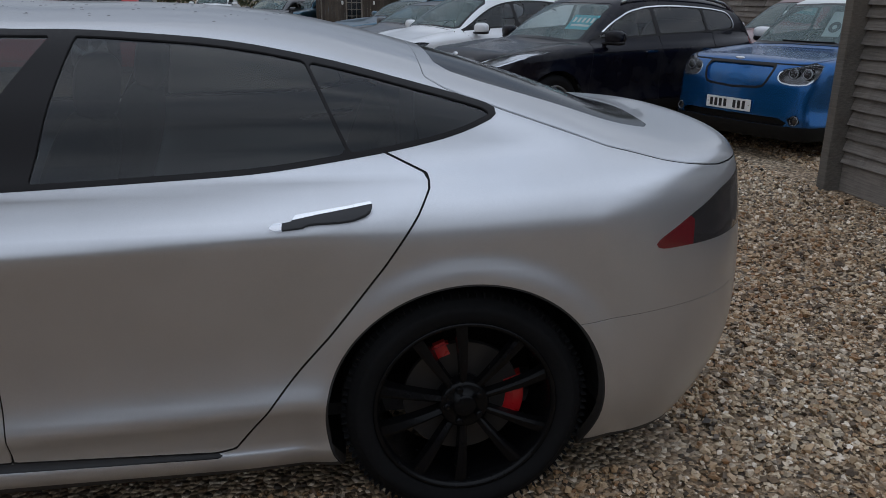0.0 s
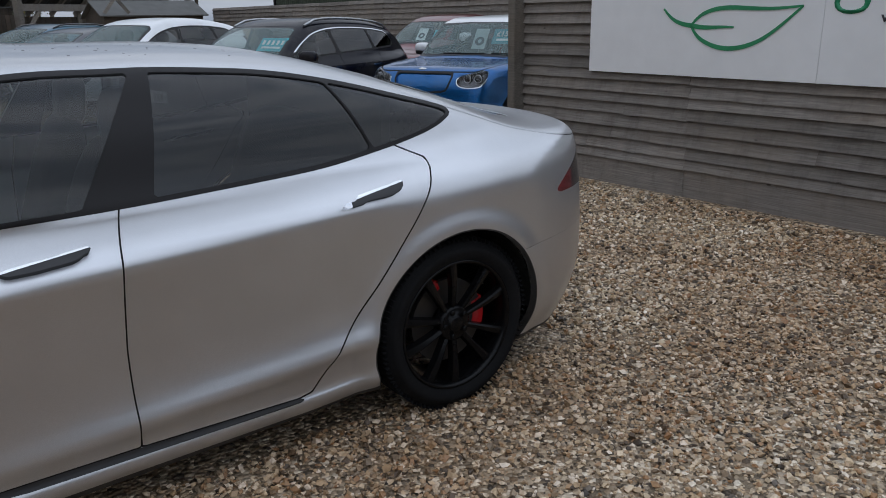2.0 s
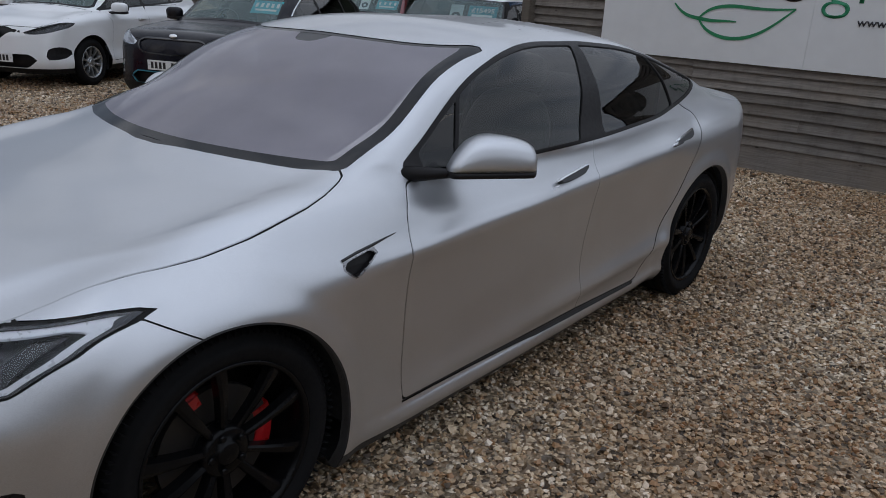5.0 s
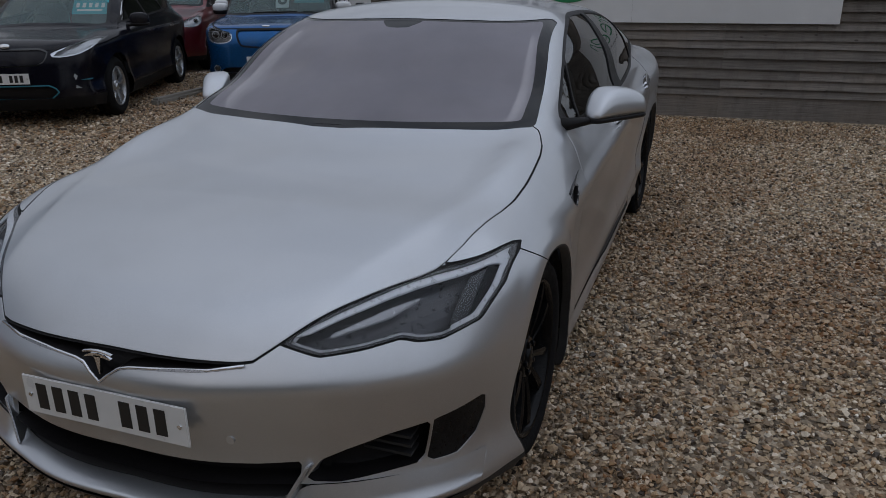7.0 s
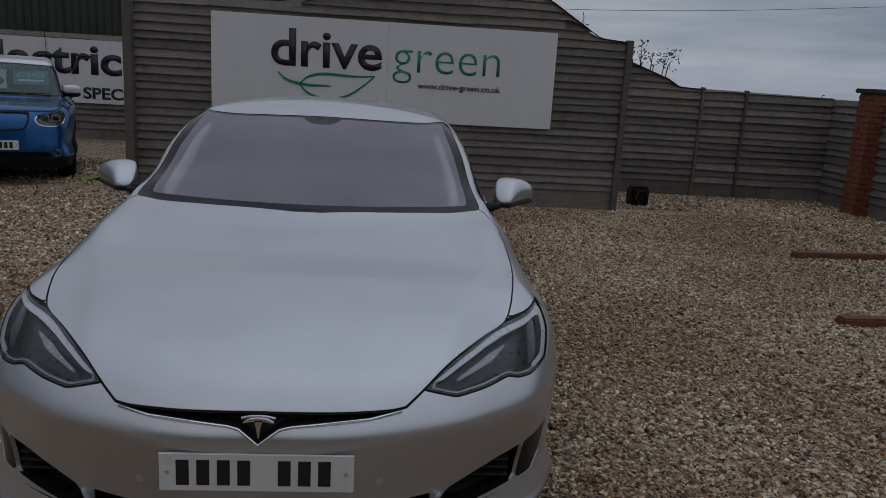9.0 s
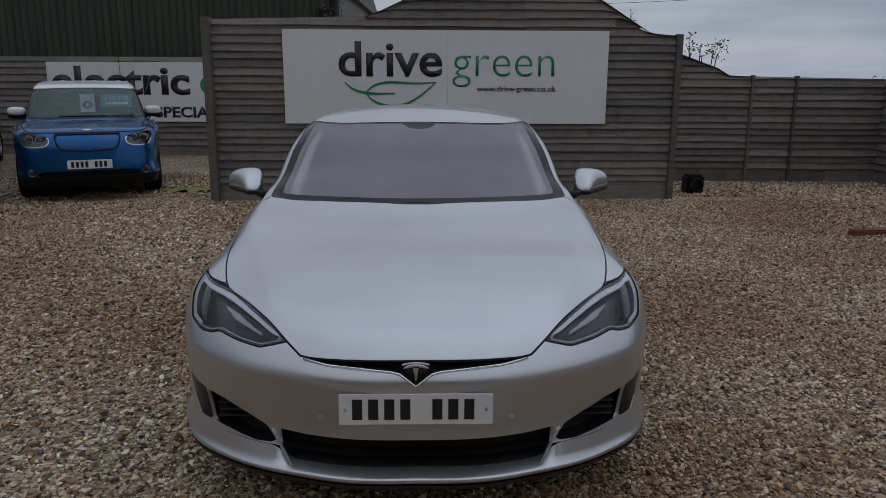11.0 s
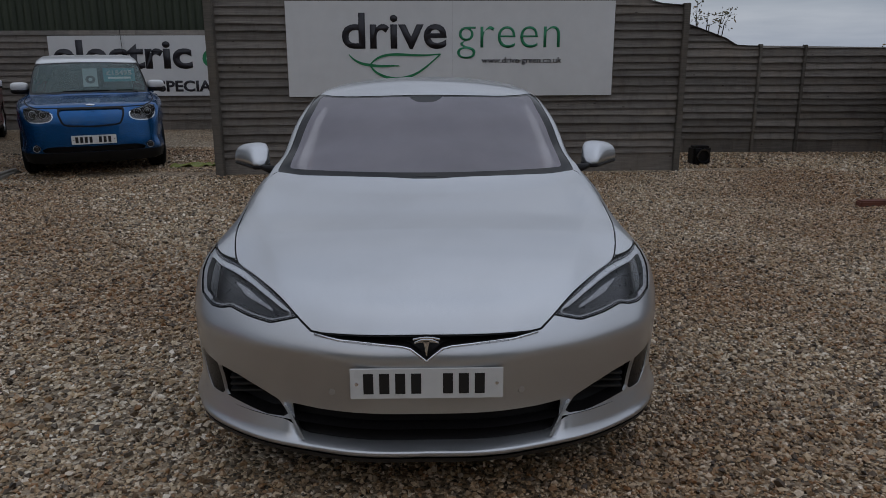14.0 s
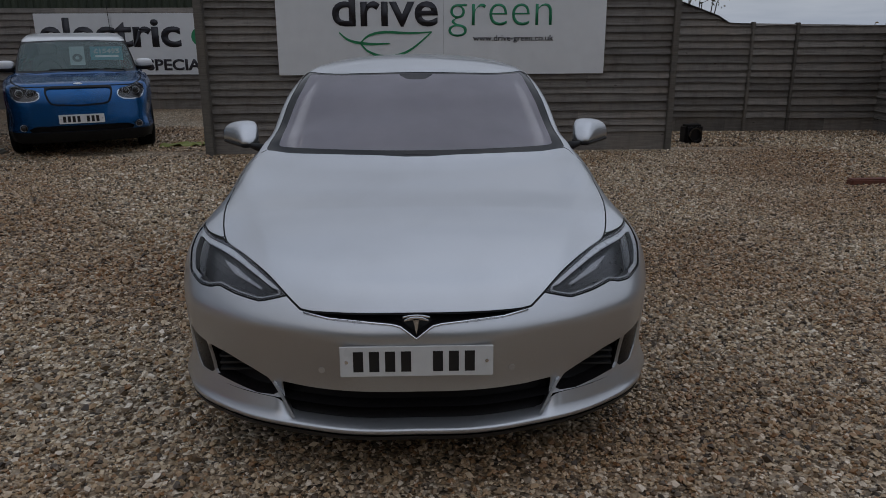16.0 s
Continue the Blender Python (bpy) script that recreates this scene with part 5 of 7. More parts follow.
        def loft(name, z0, height, mat, swell=1.0, flat=False):
            bm = bmesh.new()
            rows = []
            for q in range(19):
                t = q / 18
                u = 0.300 * t
                end = math.sqrt(max(1 - (2 * t - 1) ** 16, 0.0))
                h = height(t)
                row = []
                wider = float(np.interp(t, (0, 0.2, 0.4, 0.6, 0.8, 1), (0.5, 1.35, 1.65, 1.40, 1.0, 0.7)))
                for d, w in (flat_section if flat else raked_section):
                    d = d * wider if d > 0 else d
                    p = Vector((0.888, 1.768, z0)) + long * u + back * (swell * (0.35 + 0.65 * end) * d + 0.02 * t) + Vector((0, 0, h * w))
                    row.append(bm.verts.new((s * p.x, p.y, p.z)))
                rows.append(row)
            for r0, r1 in zip(rows, rows[1:]):
                for k in range(len(r0)):
                    j = (k + 1) % len(r0)
                    bm.faces.new((r0[k], r0[j], r1[j], r1[k]))
            bm.faces.new(rows[0])
            bm.faces.new(rows[-1][::-1])
            bmesh.ops.remove_doubles(bm, verts=bm.verts, dist=0.0004)
            bmesh.ops.recalc_face_normals(bm, faces=bm.faces)
            return part(name, bm, mat, mir, smooth=True)
        loft("mirror_cap", 0.978, lambda t: float(np.interp(t, (0, 0.1, 0.2, 0.3, 0.4, 0.5, 0.6, 0.7, 0.8, 0.9, 0.96, 1), (0.010, 0.048, 0.079, 0.097, 0.105, 0.107, 0.105, 0.101, 0.095, 0.085, 0.072, 0.046))), SILVER)
        loft("mirror_base", 0.957, lambda t: 0.021, BLACK_TRIM, 1.03, True)
        part("mirror_arm", tube([(s * 0.95, 1.84, 0.967), (s * 0.885, 1.762, 0.966), (s * 0.785, 1.660, 0.960)], [0.010, 0.016, 0.030], 10), BLACK_TRIM, mir, smooth=True)
        bm = plate([(0.05, 0.008), (0.26, 0.004), (0.275, 0.025), (0.24, 0.052), (0.17, 0.078), (0.08, 0.050)], 0, 0.003)
        g = part("mirror_glass", bm, GLOSS_BLACK, mir)
        for v in g.data.vertices:
            p = Vector((0.888, 1.768, 0.978)) + long * v.co.x + back * (0.050 * float(np.interp(v.co.x / 0.300, (0, 0.2, 0.4, 0.6, 0.8, 1), (0.5, 1.35, 1.65, 1.40, 1.0, 0.7))) + v.co.z + 0.02 * v.co.x / 0.300) + Vector((0, 0, v.co.y))
            v.co = (s * p.x, p.y, p.z)

    for y, x, z in ((0.93, 0.788, 0.330), (3.918, 0.795, 0.309)):
        for s in (1, -1):
            road_wheel(pose(s * x, y, z, 0, 0, 0 if s > 0 else 180), car, s, blade=0.019, sweep=0.05)
    return car


def roof_drops(count, seed):
    """Beads of rain left on the saloon's roof."""
    rnd, V, F = random.Random(seed), [], []
    drops = thing("rain_drops", Matrix.Identity(4), "scattered rain beads on the silver roof", "water drops", kind="stuff")
    for _ in range(count):
        x, y, r = rnd.gauss(0.10, 0.22), rnd.uniform(2.6, 3.4), rnd.uniform(0.003, 0.008)
        if abs(x) > 0.5:
            continue
        lo, hi = 1.2, 1.6
        for _ in range(16):
            mid = (lo + hi) / 2
            lo, hi = (mid, hi) if saloon_body(np.array([x]), np.array([y]), np.array([mid]))[0] < 0 else (lo, mid)
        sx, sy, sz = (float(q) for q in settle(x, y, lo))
        i, long = len(V), rnd.uniform(1.0, 2.2)
        V += [(sx + r * long * math.cos(a), sy + r * math.sin(a), sz - 0.001) for a in np.linspace(0, 2 * math.pi, 7)[:-1]] + [(sx, sy, sz + 0.22 * r)]
        F += [(i + k, i + (k + 1) % 6, i + 6) for k in range(6)]
    me = bpy.data.meshes.new("bead")
    me.from_pydata(V, [], F)
    me.materials.append(WATER)
    for p in me.polygons:
        p.use_smooth = True
    new("bead", me).parent = drops


WATER = simple("rain_water", (0.34, 0.33, 0.33), 0.15, 0, 60, 0.2, 0, 0.0, 0.5)
SIDE_GLASS = window_glass("side_glass", (0.16, 0.19, 0.185))
silver_saloon()
roof_drops(120, 5)

# ---------------------------------------------------------------- the other parked cars
def car_shape(long, wide, belt, hood, roof, tumble=0.45, base=0.93, blunt=0.30, nose=None, tail=None, shift=0.22, crown=1.0):
    """A hatchback's body: hood and roof are the middle-line profiles (y, z); nose and tail how far each height is set back."""
    w = wide / 2
    W = curve((0.0, 0.84 * w), (0.10 * long, 0.94 * w), (0.22 * long, w), (0.5 * long, 0.992 * w), (0.78 * long, w), (0.92 * long, 0.96 * w), (long, 0.86 * w))
    S = curve((0.15, -0.06), (0.24, -0.03), (0.34, -0.004), (0.45, -0.026), (0.60, -0.020), (belt - 0.16, 0.0), (belt - 0.06, -0.006), (belt + 0.02, -0.05))
    H, R = curve(*hood), curve(*roof)
    NO = curve(*(nose or ((0.15, 0.12), (0.28, 0.02), (0.45, 0.0), (0.62, 0.02), (0.8, 0.06), (0.95, 0.16))))
    TA = curve(*(tail or ((0.15, 0.14), (0.3, 0.03), (0.5, 0.0), (0.8, 0.03), (1.1, 0.10), (1.6, 0.4))))
    B = curve((0.16 * long, 0.62 * w), (0.26 * long, 0.80 * w), (0.38 * long, base * w - 0.02), (0.55 * long, base * w), (0.8 * long, base * w - 0.03), (long, 0.78 * w))
    ya, yb = 0.20 * long, 0.205 * long + 0.6 * long

    def body(x, y, z):
        x = np.abs(x)
        side = W(y) + S(z)
        for c in (ya, yb):
            side = side + 0.014 * bump(np.hypot(y - c, z - 0.33), 0.37, 0.06)
        hood_z = H(y) - 0.03 * (x / w) ** 2 + 0.02 * bump(x, 0.78 * w, 0.12) * step(y, 0.05 * long, 0.15 * long) * (1 - step(y, 0.24 * long, 0.34 * long))
        front = NO(z) + blunt * (x / w) ** 3.2 - y
        rear = y - (long - TA(z) - 0.24 * (x / w) ** 4)
        low = smax(smax(x - side, (z - hood_z) * 0.95, 0.10), smax(front, rear, 0.05), 0.08)
        top = R(y - shift * (x / w) ** 2 * (1 - step(y, 0.38 * long, 0.55 * long))) - crown * (0.05 * (x / w) ** 2 + 0.03 * (x / w) ** 4)
        dz = np.maximum(z - belt, -0.06)
        green = np.maximum(smax(smax((z - top) * 0.9, (x - (B(y) - tumble * dz - 0.25 * np.maximum(dz, 0) ** 2)) * 0.9, 0.03 + 0.04 * crown), rear, 0.06), belt - 0.18 - z)
        return np.maximum(smin(low, green, 0.04), 0.19 - z)
    return body, ya, yb


def price_card(parent, m, wide, high, mat, bars=5):
    """A coloured price card behind a windscreen, its figures as plain bars."""
    c = part("price_card", slab(-wide / 2, wide / 2, 0, 0.003, -high / 2, high / 2), mat, parent, "bright price card with pale bars")
    c.matrix_local = m
    if isinstance(bars, str):
        lettering("price", bars, high * 0.45, WHITE_DIMMED, c, -wide * 0.40, wide * 0.40, 0.0, -0.001, 0.035, 0.002)
    for k in range(0 if isinstance(bars, str) else bars):
        x = -wide * 0.36 + wide * 0.72 * k / max(bars - 1, 1)
        part("bar", slab(x - wide * 0.045, x + wide * 0.045, -0.003, 0.0, -high * 0.02, high * 0.30), WHITE_BOARD, c)
    part("bar", slab(-wide * 0.36, wide * 0.36, -0.003, 0.0, -high * 0.30, -high * 0.16), WHITE_BOARD, c)
    return c


CYAN_LINE = simple("cyan_trim", (0.02, 0.16, 0.22), 0.4, 0, 30, 0.06)
CYAN_BRIGHT = simple("bright_cyan_card", (0.02, 0.36, 0.44), 0.5, 0, 30, 0.06)
# white and cyan cards, darkened to paint in the dimness behind glass
WHITE_DIMMED = simple("dimmed_white_card", (0.42, 0.46, 0.47), 0.6, 0, 30, 0.06)
CYAN_DIMMED = simple("dimmed_cyan_card", (0.015, 0.20, 0.25), 0.5, 0, 30, 0.06)
CAR_GLASS = window_glass("car_glass", (0.42, 0.46, 0.46))
# the greenish film paints in the sky reflected on the glass
CAR_SCREEN = mist_sheen_glass("car_windscreen", (0.60, 0.75, 0.72), (0.17, 0.255, 0.25), 0.36)
DARK_GLASS = window_glass("dark_car_glass", (0.10, 0.11, 0.11))
ALLOY = simple("alloy", (0.42, 0.43, 0.44), 0.3, 0.9, 60)
LAMP_MID = simple("lamp_bowl", (0.50, 0.51, 0.52), 0.22, 0.6, 60)
LAMP_SMOKED = simple("smoked_lamp_bowl", (0.15, 0.152, 0.158), 0.22, 0.6, 60)
VALANCE = simple("black_valance", (0.008, 0.008, 0.0085), 0.6, 0, 90, 0.2, 0.0005, 0.0, 0.2)


def parked_car(m, label, long, wide, high, belt, hood, roof, paint, spec):
    """One parked hatchback or van. spec holds the shapes that set it apart."""
    car = thing(spec.get("name", "hatchback_car"), m, label, spec.get("category", "car"), "parked cars")
    w = wide / 2
    body, ya, yb = car_shape(long, wide, belt, hood, roof, spec.get("tumble", 0.45), spec.get("base", 0.93), spec.get("blunt", 0.30), spec.get("nose"), spec.get("tail"), spec.get("shift", 0.22), spec.get("crown", 1.0))
    rest = shell(body, ya + 0.02, yb, 0.55, 80, 108, 24)
    wr = spec.get("wheel", 0.325)
    for y in (ya, yb):
        _, rest = carve(rest, lambda x, yy, z: np.maximum(np.hypot(yy - y, z - wr) - wr - 0.045, 0.5 - np.abs(x)))
        for s in (1, -1):
            bm = bmesh.new()
            arc = [math.radians(-20 + 220 * k / 24) for k in range(25)]
            r = wr + 0.05
            a = [bm.verts.new((s * (w - 0.05), y + r * math.cos(t), wr + r * math.sin(t))) for t in arc]
            b = [bm.verts.new((s * 0.5, y + r * math.cos(t), wr + r * math.sin(t))) for t in arc]
            c = bm.verts.new((s * 0.5, y, 0.2))
            for k in range(24):
                bm.faces.new((a[k], a[k + 1], b[k + 1], b[k]))
                bm.faces.new((b[k], b[k + 1], c))
            part("arch_liner", bm, GAP, car)
    under, rest = carve(rest, lambda x, y, z: z - spec.get("skirt", 0.27))
    skin("lower_cladding", under, VALANCE, car)
    R = curve(*roof)
    # glazing
    g0, g1, g2, g3 = spec["glass"]
    zb = belt + 0.03

    def rail(y):
        return float(R(y - 0.10)) - 0.125
    dlo = [(g0, zb - 0.01)] + [(g0 + (g3 - g0) * k / 6, zb + spec.get("rise", 0.05) * k / 6) for k in range(1, 7)] + [(g3 + spec.get("kick", 0.06), zb + 0.17)]
    dlo += [(y, rail(y)) for y in np.linspace(g3 - 0.02, g0 + 0.42, 8)] + [(g0 + 0.2, min(zb + 0.19, rail(g0 + 0.2)))]
    glazing, rest = carve(rest, side_view(dlo, 1, 0.35, belt - 0.05))
    for name, a, b in (("front_window", g0 - 1, g1 - 0.03), ("rear_window", g1 + 0.03, g2 - 0.025), ("quarter_window", g2 + 0.025, g3 + 1)):
        pane, glazing = carve(glazing, lambda x, y, z: np.maximum(side_view(dlo, 1, 0.35, belt - 0.05)(x, y, z) + 0.022, np.maximum(a - y, y - b)))
        for s in (1, -1):
            p = pick(pane, lambda c: c[0] * s > 0)
            if p[2]:
                skin(name, p, DARK_GLASS if spec.get("privacy") and name != "front_window" else CAR_GLASS, car, "", -0.004).visible_shadow = False
    edge = None
    if spec.get("chrome"):
        edge, glazing = carve(glazing, lambda x, y, z: np.maximum(-(side_view(dlo, 1, 0.35, belt - 0.05)(x, y, z) + 0.014), belt + 0.12 - z))
    for s in (1, -1):
        skin("window_trim", pick(glazing, lambda c: c[0] * s > 0), BLACK_TRIM, car)
        if edge:
            skin("chrome_strip", pick(edge, lambda c: c[0] * s > 0), CHROME, car, "chrome window strip", 0.002)
    y0, y1 = spec["screen"]
    fw, tw = spec.get("screen_half", (0.78 * w, 0.64 * w))
    sh = spec.get("shift", 0.22)
    ws = top_view([(0, y0), (fw * 0.6, y0 + sh * 0.2), (fw, y0 + sh * 0.62), (tw, y1 + sh * 0.5), (tw * 0.6, y1 + sh * 0.17), (0, y1)], 1, belt - 0.02)
    border, rest = carve(rest, ws)
    pane, border = carve(border, lambda x, y, z: ws(x, y, z) + 0.035)
    skin("windscreen", pane, CAR_SCREEN, car, "", -0.003).visible_shadow = False
    skin("windscreen_border", border, FRIT, car, "", -0.003, 0.02)
    # lamps and nose
    lamp = front_view(spec["lamp"], 1, 0.30 * long)
    lens, rest = carve(rest, lamp)
    for s in (1, -1):
        one = pick(lens, lambda c: c[0] * s > 0)
        if not one[2]:
            continue
        head = pocket("headlight", one, spec.get("lamp_mat", LAMP_MID) if not spec.get("dark_lamp") else LAMP_DARK, car, (-0.02 * s, 0.07, 0), "clear glass headlight")
        skin("lamp_cover", one, LAMP_GLASS, head).visible_shadow = False
        if spec.get("lamp_rim"):
            lid_z = spec.get("lamp_lid", 0.80)
            rim, _ = carve(one, lambda x, y, z: np.maximum(-(lamp(x, y, z) + 0.013), z - lid_z))
            skin("lamp_rim", rim, spec["lamp_rim"], head, "bright lower lamp rim", -0.004)
            lid, _ = carve(one, lambda x, y, z: np.maximum(-(lamp(x, y, z) + 0.012), lid_z - z))
            skin("lamp_lid", lid, GLOSS_BLACK, head, "black upper lamp edge", -0.004)
        xs = [p[0] for p in spec["lamp"]]
        zs = [p[1] for p in spec["lamp"]]
        cx, cz = (min(xs) + max(xs)) / 2, (min(zs) + max(zs)) / 2
        for q, dx in enumerate((-0.055, 0.06) if not spec.get("dark_lamp") else ()):
            yy = float(np.mean(one[0][[i for f in one[2] for i in f]][:, 1])) + 0.040 + 0.03 * q
            big = spec.get("lens_size", 1.0)
            if spec.get("twin"):
                at = Vector((s * (cx + 1.05 * dx), yy - 0.02, cz))
                bm = tube([(at.x + 0.043 * math.cos(a), at.y, at.z + 0.043 * math.sin(a)) for a in np.linspace(0, 2 * math.pi, 24, endpoint=False)], 0.0045, 6, closed=True)
                ring = part("lens_ring", bm, ALLOY, head, "chrome ring", True)
                blob("lamp_lens", at, (0.040, 0.02, 0.040), GLOSS_BLACK, ring, 2.0, seg=16)
                bm = lathe([(0.0, 0.056), (0.0, 0.047), (0.012, 0.047), (0.012, 0.056)], 24)
                bmesh.ops.rotate(bm, verts=bm.verts, cent=(0, 0, 0), matrix=Matrix.Rotation(math.pi / 2, 3, "Z"))
                bmesh.ops.translate(bm, verts=bm.verts, vec=at + Vector((0, 0.012, 0)))
                part("lens_bezel", bm, GLOSS_BLACK, head)
                continue
            bm = lathe([(-0.02, 0.0005), (-0.02, 0.022 * big), (-0.015, 0.030 * big), (0.03, 0.034 * big)], 20)
            bmesh.ops.rotate(bm, verts=bm.verts, cent=(0, 0, 0), matrix=Matrix.Rotation(math.pi / 2, 3, "Z"))
            bmesh.ops.translate(bm, verts=bm.verts, vec=(s * (cx + dx), yy, cz))
            part("lamp_lens", bm, GLOSS_BLACK if q else CHROME, head, "", True)
    for key, name, mat, deep in (("grille", "grille", spec.get("grille_mat", BLACK_TRIM), 0.02), ("mouth", "lower_intake", BLACK_TRIM, 0.06), ("fog", "fog_lamp_surround", BLACK_TRIM, 0.02), ("accent", "accent_strip", spec.get("accent_mat", CHROME), -0.004)):
        for pts in spec.get(key, ()):
            f = front_view(pts, 1 if key == "fog" else 0, 0.22 * long)
            if spec.get(key + "_edge"):
                ring, rest = carve(rest, lambda x, y, z: f(x, y, z) - spec.get("edge_wide", 0.014))
                piece, ring = carve(ring, f)
                skin(name + "_surround", ring, spec[key + "_edge"], car, "", 0.002, 0.01)
            else:
                piece, rest = carve(rest, f)
            for s in ((1, -1) if min(p[0] for p in pts) > 0 else (0,)):
                q = pick(piece, lambda c: s == 0 or c[0] * s > 0)
                if q[2]:
                    hole = pocket(name, q, mat, car, (0, deep, 0))
                    if key == "fog" and spec.get("fog_ring"):
                        at = q[0][[i for fc in q[2] for i in fc]].mean(0)
                        bm = tube([(at[0] + 0.040 * math.cos(a), at[1] + 0.004, at[2] + 0.040 * math.sin(a)) for a in np.linspace(0, 2 * math.pi, 20, endpoint=False)], 0.005, 6, closed=True)
                        part("fog_ring", bm, spec["fog_ring"], hole, "chrome ring", True)
                        blob("fog_lens", (at[0], at[1] + 0.018, at[2]), (0.036, 0.012, 0.036), SMOKE_LENS if spec.get("fog_dark") else LAMP_MID, hole, 2.0, seg=14)
    for name, pts, mat, label in spec.get("inlays", ()):
        piece, rest = carve(rest, front_view(pts, 0, 0.24 * long))
        for s in ((1, -1) if min(p[0] for p in pts) > 0 else (0,)):
            q = pick(piece, lambda c: s == 0 or c[0] * s > 0)
            if q[2]:
                skin(name, q, mat, car, label, 0.004, 0.012)
    # panels
    hd = top_view([(0, 0.03 + spec.get("hood_at", 0.03)), (0.55 * w, 0.06 + spec.get("hood_at", 0.03)), (0.80 * w, 0.26), (0.86 * w, 0.62), (0.86 * w, y0 + 0.06), (fw, y0 + sh * 0.5 - 0.02), (0.5 * fw, y0 + 0.02), (0, y0 - 0.01)], 1, spec.get("hood_low", 0.70))
    rest, _ = panel("bonnet", rest, hd, paint, car, "", spec.get("seam", 0.004))
    zs = 0.33
    fd = side_view([(g0 + 0.05, belt + 0.02), (ya + wr + 0.14, belt - 0.12), (ya + wr + 0.12, zs), (g1, zs), (g1, belt + 0.08), (g0 + 0.3, belt + 0.08)], 0)
    rd = side_view([(g1, belt + 0.08), (g1, zs), (yb - wr - 0.16, zs), (yb - wr - 0.08, 0.50), (yb - 0.22, belt - 0.18), (yb - 0.10, belt + 0.09)], 0)
    for nm, f in (("front_door", fd), ("rear_door", rd)):
        rest, doors = panel(nm, rest, f, paint, car, "", 0.004, True)
        hy = (g1 if nm == "front_door" else yb - 0.14) - 0.20
        for d, s in zip(doors, (1, -1)):
            hx = 0.0
            p = np.array([[s * w, hy, belt - 0.10]])
            for xx in np.linspace(w + 0.1, 0.5 * w, 200):
                if body(np.array([xx]), p[:, 1], p[:, 2])[0] < 0:
                    hx = xx
                    break
            part("door_handle", slab(*sorted((s * (hx - 0.01), s * (hx + 0.032))), hy - 0.10, hy + 0.10, belt - 0.115, belt - 0.085, 0.01), spec.get("handle", paint), d)
    tails = spec.get("tail_lamp", [(long - 0.36, 0.80), (long + 0.3, 0.80), (long + 0.3, 1.02), (long - 0.30, 1.02)])
    lens, rest = carve(rest, side_view(tails, 0, 0.45 * w))
    for s in (1, -1):
        q = pick(lens, lambda c: c[0] * s > 0)
        if q[2]:
            skin("tail_lamp", q, RED_LENS, car, "red tail lamp", 0.003, 0.02)
    rg = front_view([(-0.1, belt + 0.06), (0.60 * w, belt + 0.06), (0.54 * w, belt + 0.36), (-0.1, belt + 0.38)], 0, 1e9)
    pane, rest = carve(rest, lambda x, y, z: np.maximum(rg(x, y, z), 0.86 * long - y))
    if pane[2]:
        skin("rear_glass", pane, FRIT, car, "dark rear window", -0.002, 0.01)
    roof_z = spec.get("roof_from", 1e9)
    if roof_z < 9:
        cap, rest = carve(rest, lambda x, y, z: np.maximum(roof_z - z, (0.9 * y0 - y)))
        post, rest = carve(rest, lambda x, y, z: np.maximum(np.maximum(belt + 0.035 - z, y - g0 - 0.62), np.maximum(y0 + 0.06 - y, 0.5 * w - np.abs(x))))
        for s in (1, -1):
            q = pick(post, lambda c: c[0] * s > 0)
            if q[2]:
                skin("screen_pillar", q, BLACK_TRIM, car, "black screen pillar", 0.001, 0.01)
        skin("roof", cap, spec["roof_mat"], car, spec.get("roof_label", ""), 0.002, 0.01)
    skin("body_shell", rest, paint, car)
    if spec.get("rails"):
        for s in (1, -1):
            pts = [(s * 0.66 * w * (1 - 0.06 * k / 10), y, float(R(y)) - 0.05 + (0.038 if 0 < k < 10 else 0.005)) for k, y in enumerate(np.linspace(y1 + 0.18, g3 + 0.15, 11))]
            part("roof_rail", tube(pts, 0.017, 8), spec["rails"], car, "silver roof rail", True)
    for s in (1, -1):
        mir = new("door_mirror")
        mir.parent = car
        mir.matrix_local = Matrix.Translation((s * (w + spec.get("mirror_out", 0.075)), spec.get("mirror", g0 + 0.24), belt + 0.06))
        deep = 0.014 if spec.get("mirror_low") else 0.0
        blob("mirror_cap", (0, 0, 0.01 + deep), (0.115, 0.075, 0.075 - deep), spec.get("mirror_mat", paint), mir, 3.0, (0, 0, s * 8), 20)
        blob("mirror_base", (0, 0.004, -0.05 + deep), (0.116, 0.072, 0.026 + deep), BLACK_TRIM, mir, 3.0, (0, 0, s * 8), 16)
        blob("mirror_glass", (0, 0.068, 0.01), (0.098, 0.012, 0.058), GLOSS_BLACK, mir, 3.0, (0, 0, s * 8), 16)
        part("mirror_arm", tube([(-s * 0.05, 0.0, -0.05), (-s * 0.17, -0.02, -0.07)], 0.022, 8), BLACK_TRIM, mir)
    number_plate(car, Matrix.Translation((0, spec.get("plate_y", -0.012), spec.get("plate", 0.50))), WHITE_PLATE)
    blob("badge", (0, spec.get("badge_y", 0.06), spec.get("badge", 0.78)), spec.get("badge_size", (0.055, 0.01, 0.026)), CHROME, car, 2.0, (-25, 0, 0), 16)
    for x, reach in spec.get("wipers", ()):
        pts = []
        for k in range(9):
            px = x + reach * k / 8
            py = y0 + sh * 0.62 * (abs(px) / fw) ** 1.6 + 0.035
            pts.append((px, py, float(R(y0 + 0.035)) + 0.004))
        part("wiper", tube(pts, spec.get("wiper_r", 0.010), 6), BLACK_TRIM, car, "black wiper arm", True)
